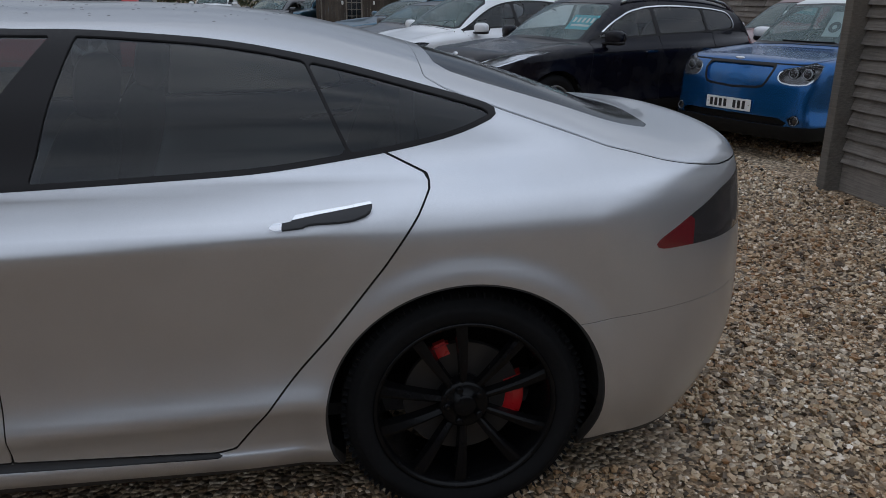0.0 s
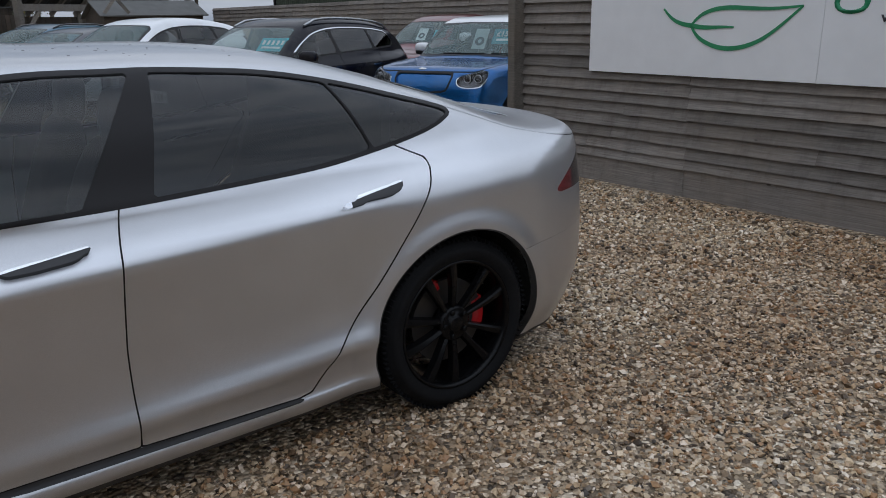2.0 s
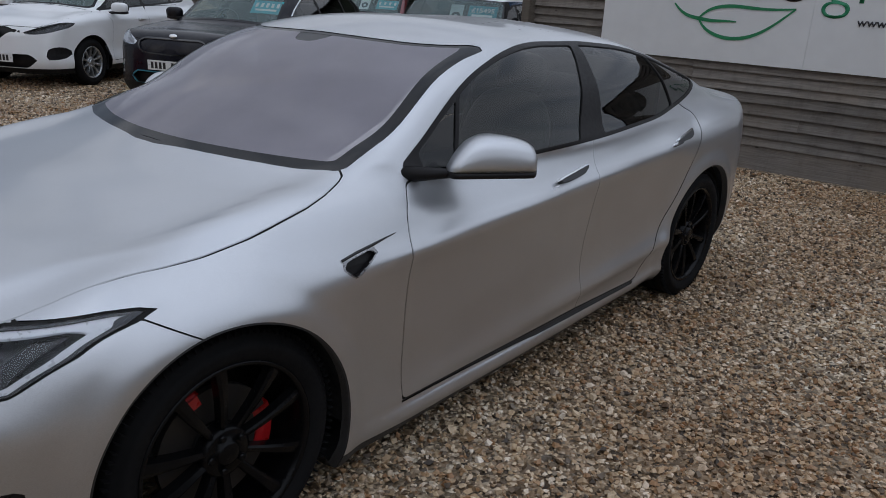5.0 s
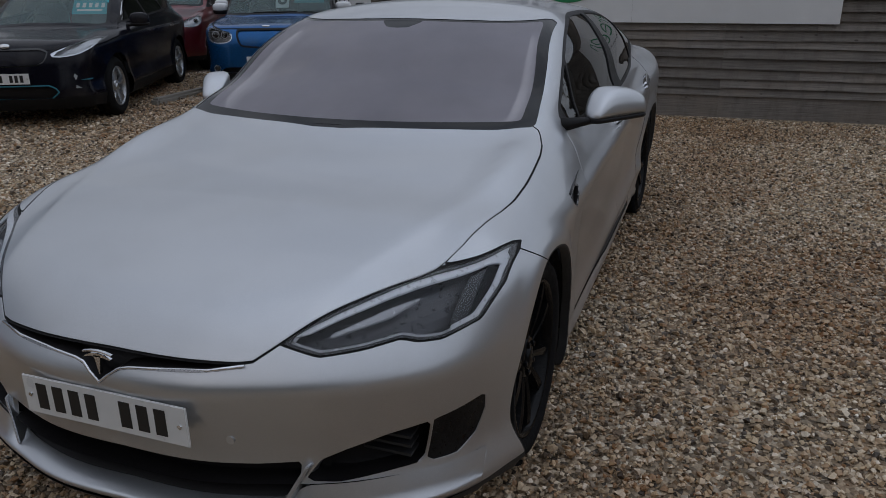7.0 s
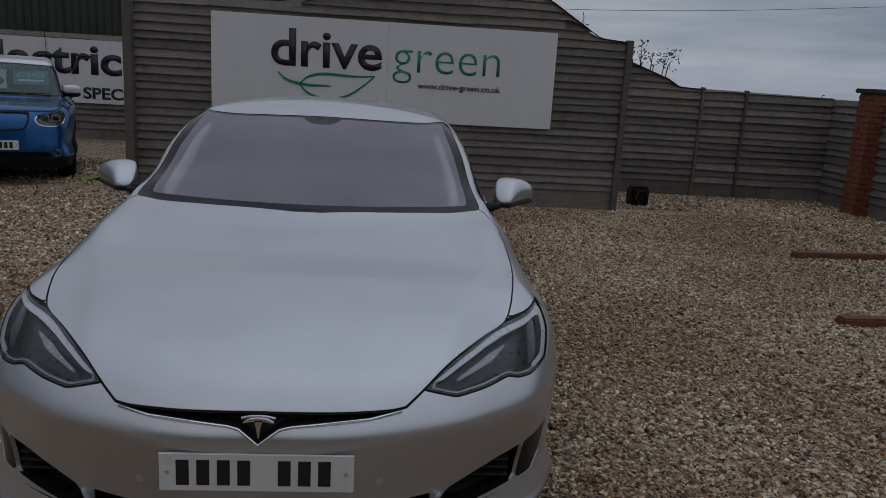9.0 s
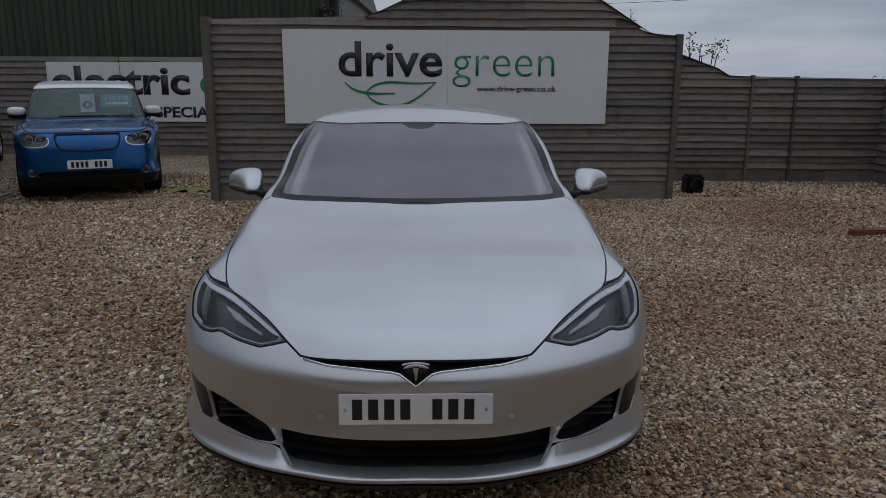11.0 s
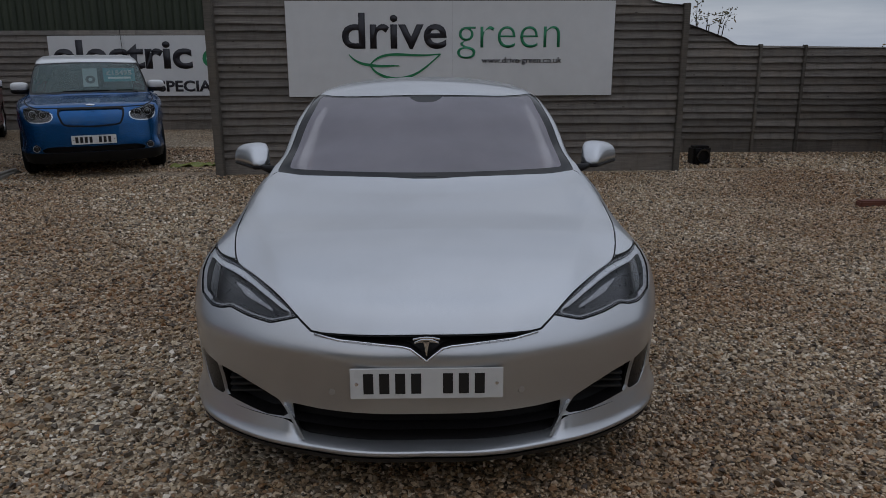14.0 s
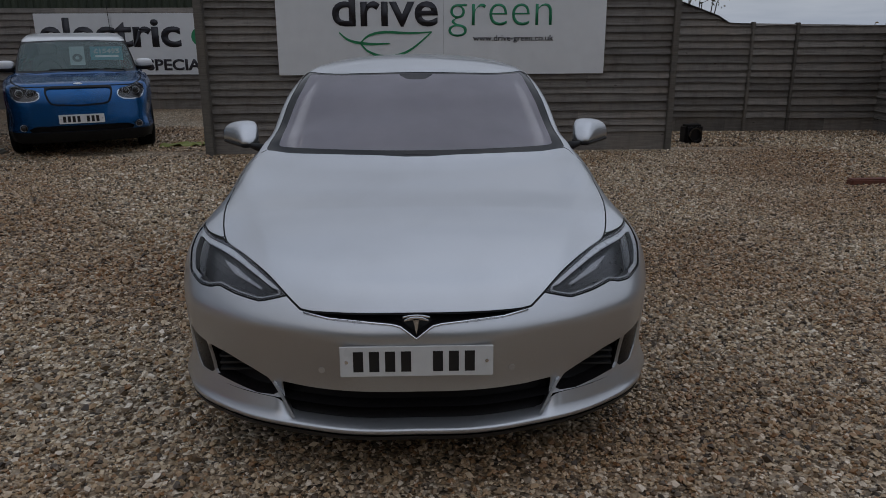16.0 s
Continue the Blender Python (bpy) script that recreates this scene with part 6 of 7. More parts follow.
    for card in spec.get("cards", ()):
        x, y, z, cw, ch, mat, bars = card
        if bars:
            price_card(car, pose(x, y, z, -spec.get("lean", 32)), cw, ch, mat, bars)
        else:
            p = part("paper_card", slab(-cw / 2, cw / 2, 0, 0.003, -ch / 2, ch / 2), mat, car, "pale paper card")
            p.matrix_local = pose(x, y, z, -spec.get("lean", 32))
            bm = lathe([(-0.003, cw * 0.14), (-0.003, cw * 0.34), (0, cw * 0.34)], 24)
            bmesh.ops.rotate(bm, verts=bm.verts, cent=(0, 0, 0), matrix=Matrix.Rotation(math.pi / 2, 3, "Z"))
            bmesh.ops.translate(bm, verts=bm.verts, vec=(0, 0, -ch * 0.12))
            part("ring_mark", bm, INK, p)
    # cabin
    cabin = new("cabin")
    cabin.parent = car
    part("cabin_floor", slab(-0.7 * w, 0.7 * w, y0 + 0.1, long - 0.5, 0.30, 0.36), CLOTH, cabin)
    part("dashboard", slab(-0.78 * w, 0.78 * w, y0 + 0.30, y0 + 0.62, 0.6, belt - 0.03, 0.05), CLOTH, cabin)
    for s in (1, -1):
        sy = g1 - 0.18
        blob("seat", (s * 0.36, sy - 0.25, 0.58), (0.24, 0.25, 0.10), CLOTH, cabin, 3.0, seg=16)
        blob("seat_back", (s * 0.36, sy, 0.92), (0.23, 0.07, 0.30), CLOTH, cabin, 3.0, (-14, 0, 0), 16)
        blob("head_rest", (s * 0.36, sy + 0.09, 1.26), (0.12, 0.05, 0.085), CLOTH, cabin, 3.0, (-8, 0, 0), 16)
    blob("rear_seat_back", (0, g2 + 0.25, 0.90), (0.62, 0.09, 0.30), CLOTH, cabin, 4.0, (-18, 0, 0), 16)
    bm = tube([(0.17 * math.cos(a), 0, 0.17 * math.sin(a)) for a in np.linspace(0, 2 * math.pi, 20, endpoint=False)], 0.014, 6, closed=True)
    part("steering_wheel", bm, PLASTIC, cabin, "", True).matrix_local = pose(-0.36, y0 + 0.72, belt - 0.04, -25)
    for y in (ya, yb):
        for s in (1, -1):
            road_wheel(pose(s * (w - 0.135), y, wr, 0, 0, 0 if s > 0 else 180), car, s, wr * 0.66, wr, 0.215, spec.get("spokes", 5), spec.get("rim", ALLOY), False, spec.get("blade", 0.032), 0.0, 0)
    return car


def spot_pose(x, y, turn):
    return pose(x, y, float(ground_z(x, y)), 0, 0, turn)


BLUE = car_paint("blue_paint", (0.005, 0.092, 0.275), 0.7, 0.24, 0.1, 0.40)
NAVY = car_paint("navy_black_paint", (0.004, 0.004, 0.0085), 0.0, 0.16, 0.1, 0.0)
NAVY.node_tree.nodes["Principled BSDF"].inputs["Specular IOR Level"].default_value = 0.2
WHITE = car_paint("white_paint", (0.78, 0.79, 0.80), 0.0, 0.35, 0.02)
GREY = car_paint("graphite_paint", (0.055, 0.058, 0.064), 0.5, 0.30)
TEAL = car_paint("teal_paint", (0.03, 0.10, 0.15), 0.5, 0.30)
MAROON = car_paint("maroon_paint", (0.13, 0.010, 0.014), 0.4, 0.28)
RED = car_paint("red_paint", (0.34, 0.012, 0.014), 0.3, 0.28)

# blue boxy hatchback with a white roof
parked_car(spot_pose(-4.2, 7.35, 22.5), "glossy blue boxy hatchback with white roof and mirrors", 4.14, 1.80, 1.60, 1.01,
           [(0.0, 0.80), (0.15, 0.895), (0.4, 0.938), (0.8, 0.965), (1.15, 0.985), (2.0, 1.0), (4.2, 1.05)],
           [(0.7, 0.80), (1.06, 0.995), (1.35, 1.235), (1.58, 1.40), (1.84, 1.465), (2.4, 1.487), (3.2, 1.485), (3.8, 1.46), (4.0, 1.42), (4.15, 1.15)], BLUE,
           dict(glass=(1.28, 2.25, 3.15, 3.72), screen=(1.08, 1.60), shift=0.18, screen_half=(0.77, 0.69), tumble=0.22, crown=0.35, blunt=0.22, base=0.89, edge_wide=0.020, lamp_mat=LAMP_SMOKED, lamp_rim=CHROME, lamp_lid=0.83, twin=1, mirror_low=1, mirror_out=-0.02, seam=0.007,
                inlays=[("nose_strip", [(0.390, 0.868), (0.390, 0.850), (0.410, 0.846), (0.440, 0.842), (0.440, 0.858)], BLACK_TRIM, "black strip between grille and lamp"), ("fog_blade", [(0.770, 0.45), (0.790, 0.44), (0.800, 0.37), (0.785, 0.35)], ALLOY, "silver blade beside the fog lamp")], wipers=((0.26, -0.60), (0.62, -0.28)), wiper_r=0.006, skirt=0.338, wheel=0.335,
                lamp=[(0.435, 0.765), (0.445, 0.835), (0.60, 0.868), (0.735, 0.912), (0.775, 0.872), (0.765, 0.76), (0.715, 0.705), (0.56, 0.70), (0.47, 0.722)],
                grille=[[(-0.1, 0.862), (0.34, 0.862), (0.366, 0.852), (0.368, 0.81), (0.335, 0.70), (0.30, 0.677), (-0.1, 0.655)]], grille_mat=BLUE, grille_edge=BLACK_TRIM,
                mouth=[[(-0.1, 0.412), (0.52, 0.412), (0.62, 0.37), (0.62, 0.339), (-0.1, 0.339)]], fog_ring=SATIN, fog_dark=1, fog=[[(0.66 + 0.058 * math.cos(k * math.pi / 4 + 0.39), 0.395 + 0.055 * math.sin(k * math.pi / 4 + 0.39)) for k in range(8)]],
                roof_from=1.395, roof_mat=WHITE, roof_label="white roof", mirror_mat=WHITE, plate=0.49, badge=0.915, badge_y=0.085, badge_size=(0.055, 0.008, 0.013), hood_low=0.88, hood_at=0.05,
                cards=[(0.02, 1.48, 1.20, 0.19, 0.30, WHITE_DIMMED, 0), (0.40, 1.50, 1.23, 0.42, 0.22, CYAN_DIMMED, "\u00a315495")], lean=35))
# dark crossover with roof rails
parked_car(spot_pose(-5.8, 4.80, 23.5), "very dark navy crossover with silver roof rails", 4.37, 1.81, 1.54, 0.99,
           [(0.0, 0.74), (0.15, 0.86), (0.5, 0.93), (0.9, 0.97), (1.2, 0.995), (2.2, 1.0), (4.4, 1.06)],
           [(0.7, 0.80), (1.15, 1.02), (1.5, 1.24), (1.85, 1.42), (2.2, 1.50), (2.7, 1.52), (3.3, 1.495), (3.8, 1.43), (4.1, 1.30), (4.35, 1.05)], NAVY,
           dict(name="crossover_car", glass=(1.35, 2.45, 3.32, 3.86), screen=(1.16, 1.84), rise=0.08, chrome=1, privacy=1, rails=ALLOY, handle=CHROME, wheel=0.34, skirt=0.33, spokes=5, blade=0.045,
                lamp=[(0.45, 0.765), (0.47, 0.795), (0.60, 0.850), (0.80, 0.935), (0.865, 0.930), (0.84, 0.83), (0.72, 0.765), (0.56, 0.745)],
                grille=[[(-0.1, 0.832), (0.36, 0.832), (0.435, 0.805), (0.42, 0.73), (0.36, 0.685), (-0.1, 0.670)]], grille_mat=NAVY, grille_edge=GLOSS_BLACK,
                mouth=[[(-0.1, 0.46), (0.45, 0.46), (0.52, 0.40), (0.44, 0.33), (-0.1, 0.33)]], 
                mouth_edge=CYAN_LINE, lamp_mat=LAMP_MID, lamp_rim=CHROME, lamp_lid=0.86, twin=1,
                inlays=[("fog_blade", [(0.680, 0.585), (0.730, 0.590), (0.700, 0.510), (0.655, 0.507)], ALLOY, "silver blade over the fog lamp"), ("fog_blade", [(0.650, 0.468), (0.700, 0.468), (0.765, 0.380), (0.715, 0.375)], ALLOY, "silver blade under the fog lamp"),
                        ("fog_line", [(0.590, 0.497), (0.590, 0.479), (0.800, 0.496), (0.800, 0.514)], CYAN_LINE, "cyan strip")],
                plate=0.545, badge=0.872, badge_y=0.135, hood_low=0.82, hood_at=0.06, cards=[(0.40, 1.62, 1.20, 0.42, 0.22, CYAN_BRIGHT, 5)], lean=45))

# white small hatchback
parked_car(spot_pose(-8.75, 4.08, 27), "white electric hatchback with dark windows", 4.08, 1.75, 1.56, 0.98,
           [(0.0, 0.72), (0.15, 0.83), (0.5, 0.92), (0.85, 0.98), (1.05, 1.0), (2.0, 1.0), (4.1, 1.06)],
           [(0.5, 0.80), (0.95, 1.04), (1.3, 1.27), (1.65, 1.45), (2.0, 1.535), (2.4, 1.56), (3.0, 1.535), (3.5, 1.46), (3.85, 1.30), (4.05, 1.05)], WHITE,
           dict(glass=(1.12, 2.20, 3.0, 3.45), screen=(0.98, 1.66), rise=0.10, wheel=0.325, spokes=10, blade=0.02, rim=ALLOY,
                lamp=[(0.36, 0.72), (0.50, 0.77), (0.72, 0.85), (0.83, 0.88), (0.84, 0.80), (0.70, 0.73), (0.50, 0.70)], dark_lamp=1,
                grille=[[(-0.1, 0.79), (0.12, 0.79), (0.24, 0.765), (0.355, 0.752), (0.355, 0.725), (0.20, 0.725), (0.10, 0.66), (0.03, 0.60), (-0.1, 0.60)]],
                mouth=[[(-0.1, 0.45), (0.48, 0.455), (0.57, 0.38), (0.44, 0.28), (-0.1, 0.275)]], fog=[[(0.68, 0.54), (0.80, 0.56), (0.82, 0.40), (0.66, 0.38)]],
                plate=0.40, badge=0.705, badge_y=0.02, badge_size=(0.070, 0.02, 0.092), hood_low=0.80, lean=45))

# graphite hatchback
GREY_CAR = parked_car(spot_pose(-11.6, 3.55, 27), "graphite grey hatchback on the gravel", 4.26, 1.79, 1.48, 0.95,
           [(0.0, 0.70), (0.15, 0.80), (0.5, 0.88), (0.9, 0.93), (1.2, 0.96), (2.2, 0.96), (4.3, 1.0)],
           [(0.7, 0.78), (1.2, 1.0), (1.6, 1.22), (1.95, 1.34), (2.3, 1.40), (2.7, 1.415), (3.3, 1.385), (3.7, 1.31), (4.0, 1.2), (4.25, 0.95)], GREY,
           dict(glass=(1.38, 2.4, 3.25, 3.65), screen=(1.22, 1.92), wheel=0.32, plate=0.50, badge=0.70, badge_y=0.0, badge_size=(0.055, 0.015, 0.055), hood_low=0.74, handle=GREY,
                lamp=[(0.44, 0.66), (0.46, 0.72), (0.80, 0.77), (0.84, 0.70), (0.78, 0.65)], grille=[[(-0.1, 0.73), (0.42, 0.73), (0.42, 0.67), (-0.1, 0.67)]],
                mouth=[[(-0.1, 0.40), (0.50, 0.40), (0.56, 0.30), (-0.1, 0.28)]], fog=[[(0.62, 0.42), (0.80, 0.46), (0.80, 0.34), (0.62, 0.31)]],
                accent=[[(-0.1, 0.262), (0.80, 0.300), (0.80, 0.286), (-0.1, 0.248)]], lean=45))

# teal crossover
TEAL_CAR = parked_car(spot_pose(-14.9, 3.65, 27), "teal blue crossover on the gravel", 4.35, 1.83, 1.60, 1.02,
           [(0.0, 0.78), (0.15, 0.88), (0.5, 0.96), (0.9, 1.0), (1.2, 1.03), (2.2, 1.03), (4.3, 1.08)],
           [(0.7, 0.84), (1.15, 1.05), (1.5, 1.29), (1.85, 1.40), (2.2, 1.47), (2.7, 1.485), (3.3, 1.455), (3.8, 1.38), (4.1, 1.32), (4.35, 1.05)], TEAL,
           dict(name="crossover_car", glass=(1.35, 2.4, 3.3, 3.75), screen=(1.16, 1.84), rails=GLOSS_BLACK, wheel=0.34, plate=0.55, badge=0.78, hood_low=0.82, handle=TEAL,
                lamp=[(0.46, 0.74), (0.50, 0.80), (0.82, 0.86), (0.86, 0.80), (0.80, 0.74)], grille=[[(-0.1, 0.80), (0.44, 0.80), (0.40, 0.70), (-0.1, 0.68)]],
                mouth=[[(-0.1, 0.44), (0.50, 0.44), (0.56, 0.34), (-0.1, 0.32)]], lean=45))

# maroon small car near the far fence
parked_car(spot_pose(-7.4, 8.95, 23), "dark red small hatchback", 3.70, 1.66, 1.52, 0.97,
           [(0.0, 0.74), (0.12, 0.84), (0.4, 0.91), (0.75, 0.97), (0.95, 0.99), (1.9, 0.99), (3.7, 1.04)],
           [(0.45, 0.80), (0.90, 1.03), (1.2, 1.24), (1.5, 1.40), (1.85, 1.495), (2.3, 1.52), (2.8, 1.50), (3.3, 1.42), (3.55, 1.24), (3.7, 1.0)], MAROON,
           dict(glass=(1.05, 2.05, 2.75, 3.15), screen=(0.92, 1.50), wheel=0.30, plate=0.48, badge=0.82, hood_low=0.80, mirror_mat=WHITE,
                lamp=[(0.46, 0.74), (0.52, 0.84), (0.74, 0.92), (0.78, 0.80), (0.70, 0.72)], grille=[[(-0.1, 0.74), (0.36, 0.75), (0.36, 0.70), (-0.1, 0.68)]],
                mouth=[[(-0.1, 0.40), (0.46, 0.40), (0.50, 0.30), (-0.1, 0.29)]], cards=[(-0.12, 1.36, 1.18, 0.18, 0.26, WHITE_BOARD, 0), (0.30, 1.38, 1.18, 0.40, 0.20, CYAN_BRIGHT, 4)], lean=42))

# red off-roader turned away
parked_car(spot_pose(-9.3, -3.45, 2), "bright red off-road estate car with dark windows", 4.60, 1.90, 1.68, 1.08,
           [(0.0, 0.86), (0.15, 0.96), (0.6, 1.02), (1.0, 1.06), (1.3, 1.08), (2.3, 1.08), (4.6, 1.10)],
           [(0.8, 0.90), (1.3, 1.12), (1.6, 1.40), (1.95, 1.64), (2.3, 1.74), (2.8, 1.77), (3.6, 1.755), (4.2, 1.70), (4.45, 1.55), (4.6, 1.18)], RED,
           dict(name="off_road_car", category="car", glass=(1.45, 2.5, 3.4, 4.1), screen=(1.30, 1.95), privacy=1, wheel=0.36, plate=0.6, badge=0.88, hood_low=0.90, handle=CHROME,
                lamp=[(0.50, 0.84), (0.54, 0.92), (0.86, 0.96), (0.90, 0.86)], grille=[[(-0.1, 0.90), (0.46, 0.90), (0.44, 0.76), (-0.1, 0.74)]],
                tail_lamp=[(4.20, 0.98), (5.0, 0.98), (5.0, 1.12), (4.28, 1.12)]))

# a far row of parked cars
for i, (fx, fy) in enumerate(((-26.0, 0.55), (-27.2, 1.55), (-28.4, 2.55))):
    copy_thing((GREY_CAR, TEAL_CAR, GREY_CAR)[i], spot_pose(fx, fy, 62))

# white vans far off
for vx, vy, turn in ((-34.0, -1.9, 88), (-56.0, -0.6, 80)):
    parked_car(spot_pose(vx, vy, turn), "small white delivery van", 4.35, 1.80, 1.82, 1.08,
               [(0.0, 0.86), (0.15, 0.96), (0.5, 1.04), (0.9, 1.1), (1.2, 1.12), (2.2, 1.12), (4.3, 1.12)],
               [(0.5, 0.86), (0.95, 1.12), (1.25, 1.40), (1.6, 1.68), (1.95, 1.79), (2.5, 1.82), (3.5, 1.82), (4.1, 1.80), (4.3, 1.70), (4.4, 1.3)], WHITE,
               dict(name="van", category="van", glass=(1.1, 2.1, 2.15, 2.2), screen=(0.98, 1.62), tumble=0.2, wheel=0.32, plate=0.5, badge=0.86, hood_low=0.90,
                    lamp=[(0.50, 0.82), (0.54, 0.94), (0.80, 1.0), (0.84, 0.84)], grille=[[(-0.1, 0.84), (0.44, 0.84), (0.40, 0.74), (-0.1, 0.73)]]))

# ---------------------------------------------------------------- timber buildings on the far side of the yard
DARK_WOOD = wood_material("dark_timber", (0.030, 0.024, 0.018), (0.075, 0.060, 0.046), (0.09, 0.065, 0.045))
PALE_WOOD = wood_material("grey_timber", (0.11, 0.10, 0.09), (0.21, 0.19, 0.165), (0.19, 0.16, 0.12))
DARK_ROOF = simple("dark_roof_sheet", (0.025, 0.026, 0.03), 0.5, 0.2, 10)
FELT = simple("roof_felt", (0.10, 0.10, 0.095), 0.85, 0, 20, 0.2)
LAMP_WHITE = simple("white_fitting", (0.6, 0.6, 0.58), 0.5)


def beam(name, a, b, wide, deep, mat, parent):
    """A square timber from a to b."""
    a, b = Vector(a), Vector(b)
    d = b - a
    bm = slab(-wide / 2, wide / 2, -deep / 2, deep / 2, 0, d.length, 0.006)
    bmesh.ops.transform(bm, verts=bm.verts, matrix=Matrix.Translation(a) @ d.to_track_quat("Z", "Y").to_matrix().to_4x4())
    return part(name, bm, mat, parent)


def carport():
    c = thing("carport", pose(-25.0, 6.66, -0.12, 0, 0, 126), "open timber carport under a sloping dark panel roof", "carport")
    long, deep = 9.0, 1.75
    for x in (0.0, long / 2, long):
        beam("post", (x, 0, 0), (x, 0, 3.20), 0.20, 0.20, PALE_WOOD, c)
        beam("post", (x, deep, 0), (x, deep, 1.9), 0.20, 0.20, PALE_WOOD, c)
        beam("rafter", (x, -0.28, 3.50), (x, deep + 0.12, 1.86), 0.12, 0.18, PALE_WOOD, c)
    for x in (1.1, 2.2, 3.3, 5.6, 6.8, 7.9):
        beam("rafter", (x, -0.28, 3.50), (x, deep + 0.12, 1.86), 0.08, 0.14, PALE_WOOD, c)
    beam("head_beam", (-0.2, 0, 3.22), (long + 0.2, 0, 3.22), 0.22, 0.16, PALE_WOOD, c)
    beam("head_beam", (-0.2, 0.02, 3.44), (long + 0.2, 0.02, 3.44), 0.10, 0.10, PALE_WOOD, c)
    beam("rail", (0, 0, 2.08), (long * 0.52, 0, 2.08), 0.14, 0.22, PALE_WOOD, c)
    for x0, x1 in ((0.12, 0.85), (long - 0.12, long - 0.85)):
        beam("brace", (x0, 0, 2.45), (x1, 0, 3.14), 0.10, 0.10, PALE_WOOD, c)
    beam("brace", (0.12, 0, 1.15), (0.85, 0, 2.0), 0.10, 0.10, PALE_WOOD, c)
    m = Matrix.Translation((0, -0.34, 3.68)) @ Matrix.Rotation(math.atan2(-1.64, 2.15), 4, "X")
    for i in range(9):
        for j in range(4):
            p = part("roof_panel", slab(-0.25 + i * 1.04, 0.77 + i * 1.04, j * 0.70, j * 0.70 + 0.685, 0, 0.04, 0.004), DARK_ROOF, c)
            p.matrix_local = m
    for k in range(35):
        part("board", slab(0.05 + k * 0.255, 0.295 + k * 0.255, deep - 0.04, deep + 0.02, 0, 1.80, 0.004), DARK_WOOD, c)
    for k in range(8):
        part("board", slab(-0.04, 0.02, 0.15 + k * 0.19, 0.33 + k * 0.19, 0, 1.86, 0.004), DARK_WOOD, c)
    blob("lamp", (-0.0, -0.13, 2.75), (0.05, 0.04, 0.09), LAMP_WHITE, c)
    return c


carport()


def garden_shed():
    s = thing("garden_shed", pose(-22.0, 8.45, 0.0, 0, 0, 90), "small brown wooden shed with a pitched felt roof", "shed")
    for k in range(12):
        part("board", slab(0, 3.0, -0.02, 0.02, k * 0.14, k * 0.14 + 0.15, 0.004), DARK_WOOD, s)
        part("board", slab(-0.02, 0.02, 0, 2.2, k * 0.14, k * 0.14 + 0.15, 0.004), DARK_WOOD, s)
        part("board", slab(2.98, 3.02, 0, 2.2, k * 0.14, k * 0.14 + 0.15, 0.004), DARK_WOOD, s)
    for sgn in (0, 1):
        bm = slab(-0.15, 3.15, 0, 1.35, 0, 0.04, 0.004)
        part("roof_slope", bm, FELT, s).matrix_local = Matrix.Translation((0, -0.15 if not sgn else 2.35, 1.62)) @ Matrix.Rotation(radians(20 if not sgn else 160), 4, "X")
    bm = plate([(0, 1.65), (2.2, 1.65), (1.1, 2.08)], -0.01, 0.02)
    part("gable", bm, DARK_WOOD, s).matrix_local = Matrix.Rotation(radians(90), 4, "Z") @ Matrix.Rotation(radians(90), 4, "X")
    # little porch gable over the door
    for sgn in (1, -1):
        beam("bargeboard", (0.35, -0.12, 2.18), (0.35 + sgn * 0.36, -0.12, 1.72), 0.03, 0.10, PALE_WOOD, s)
    return s


garden_shed()


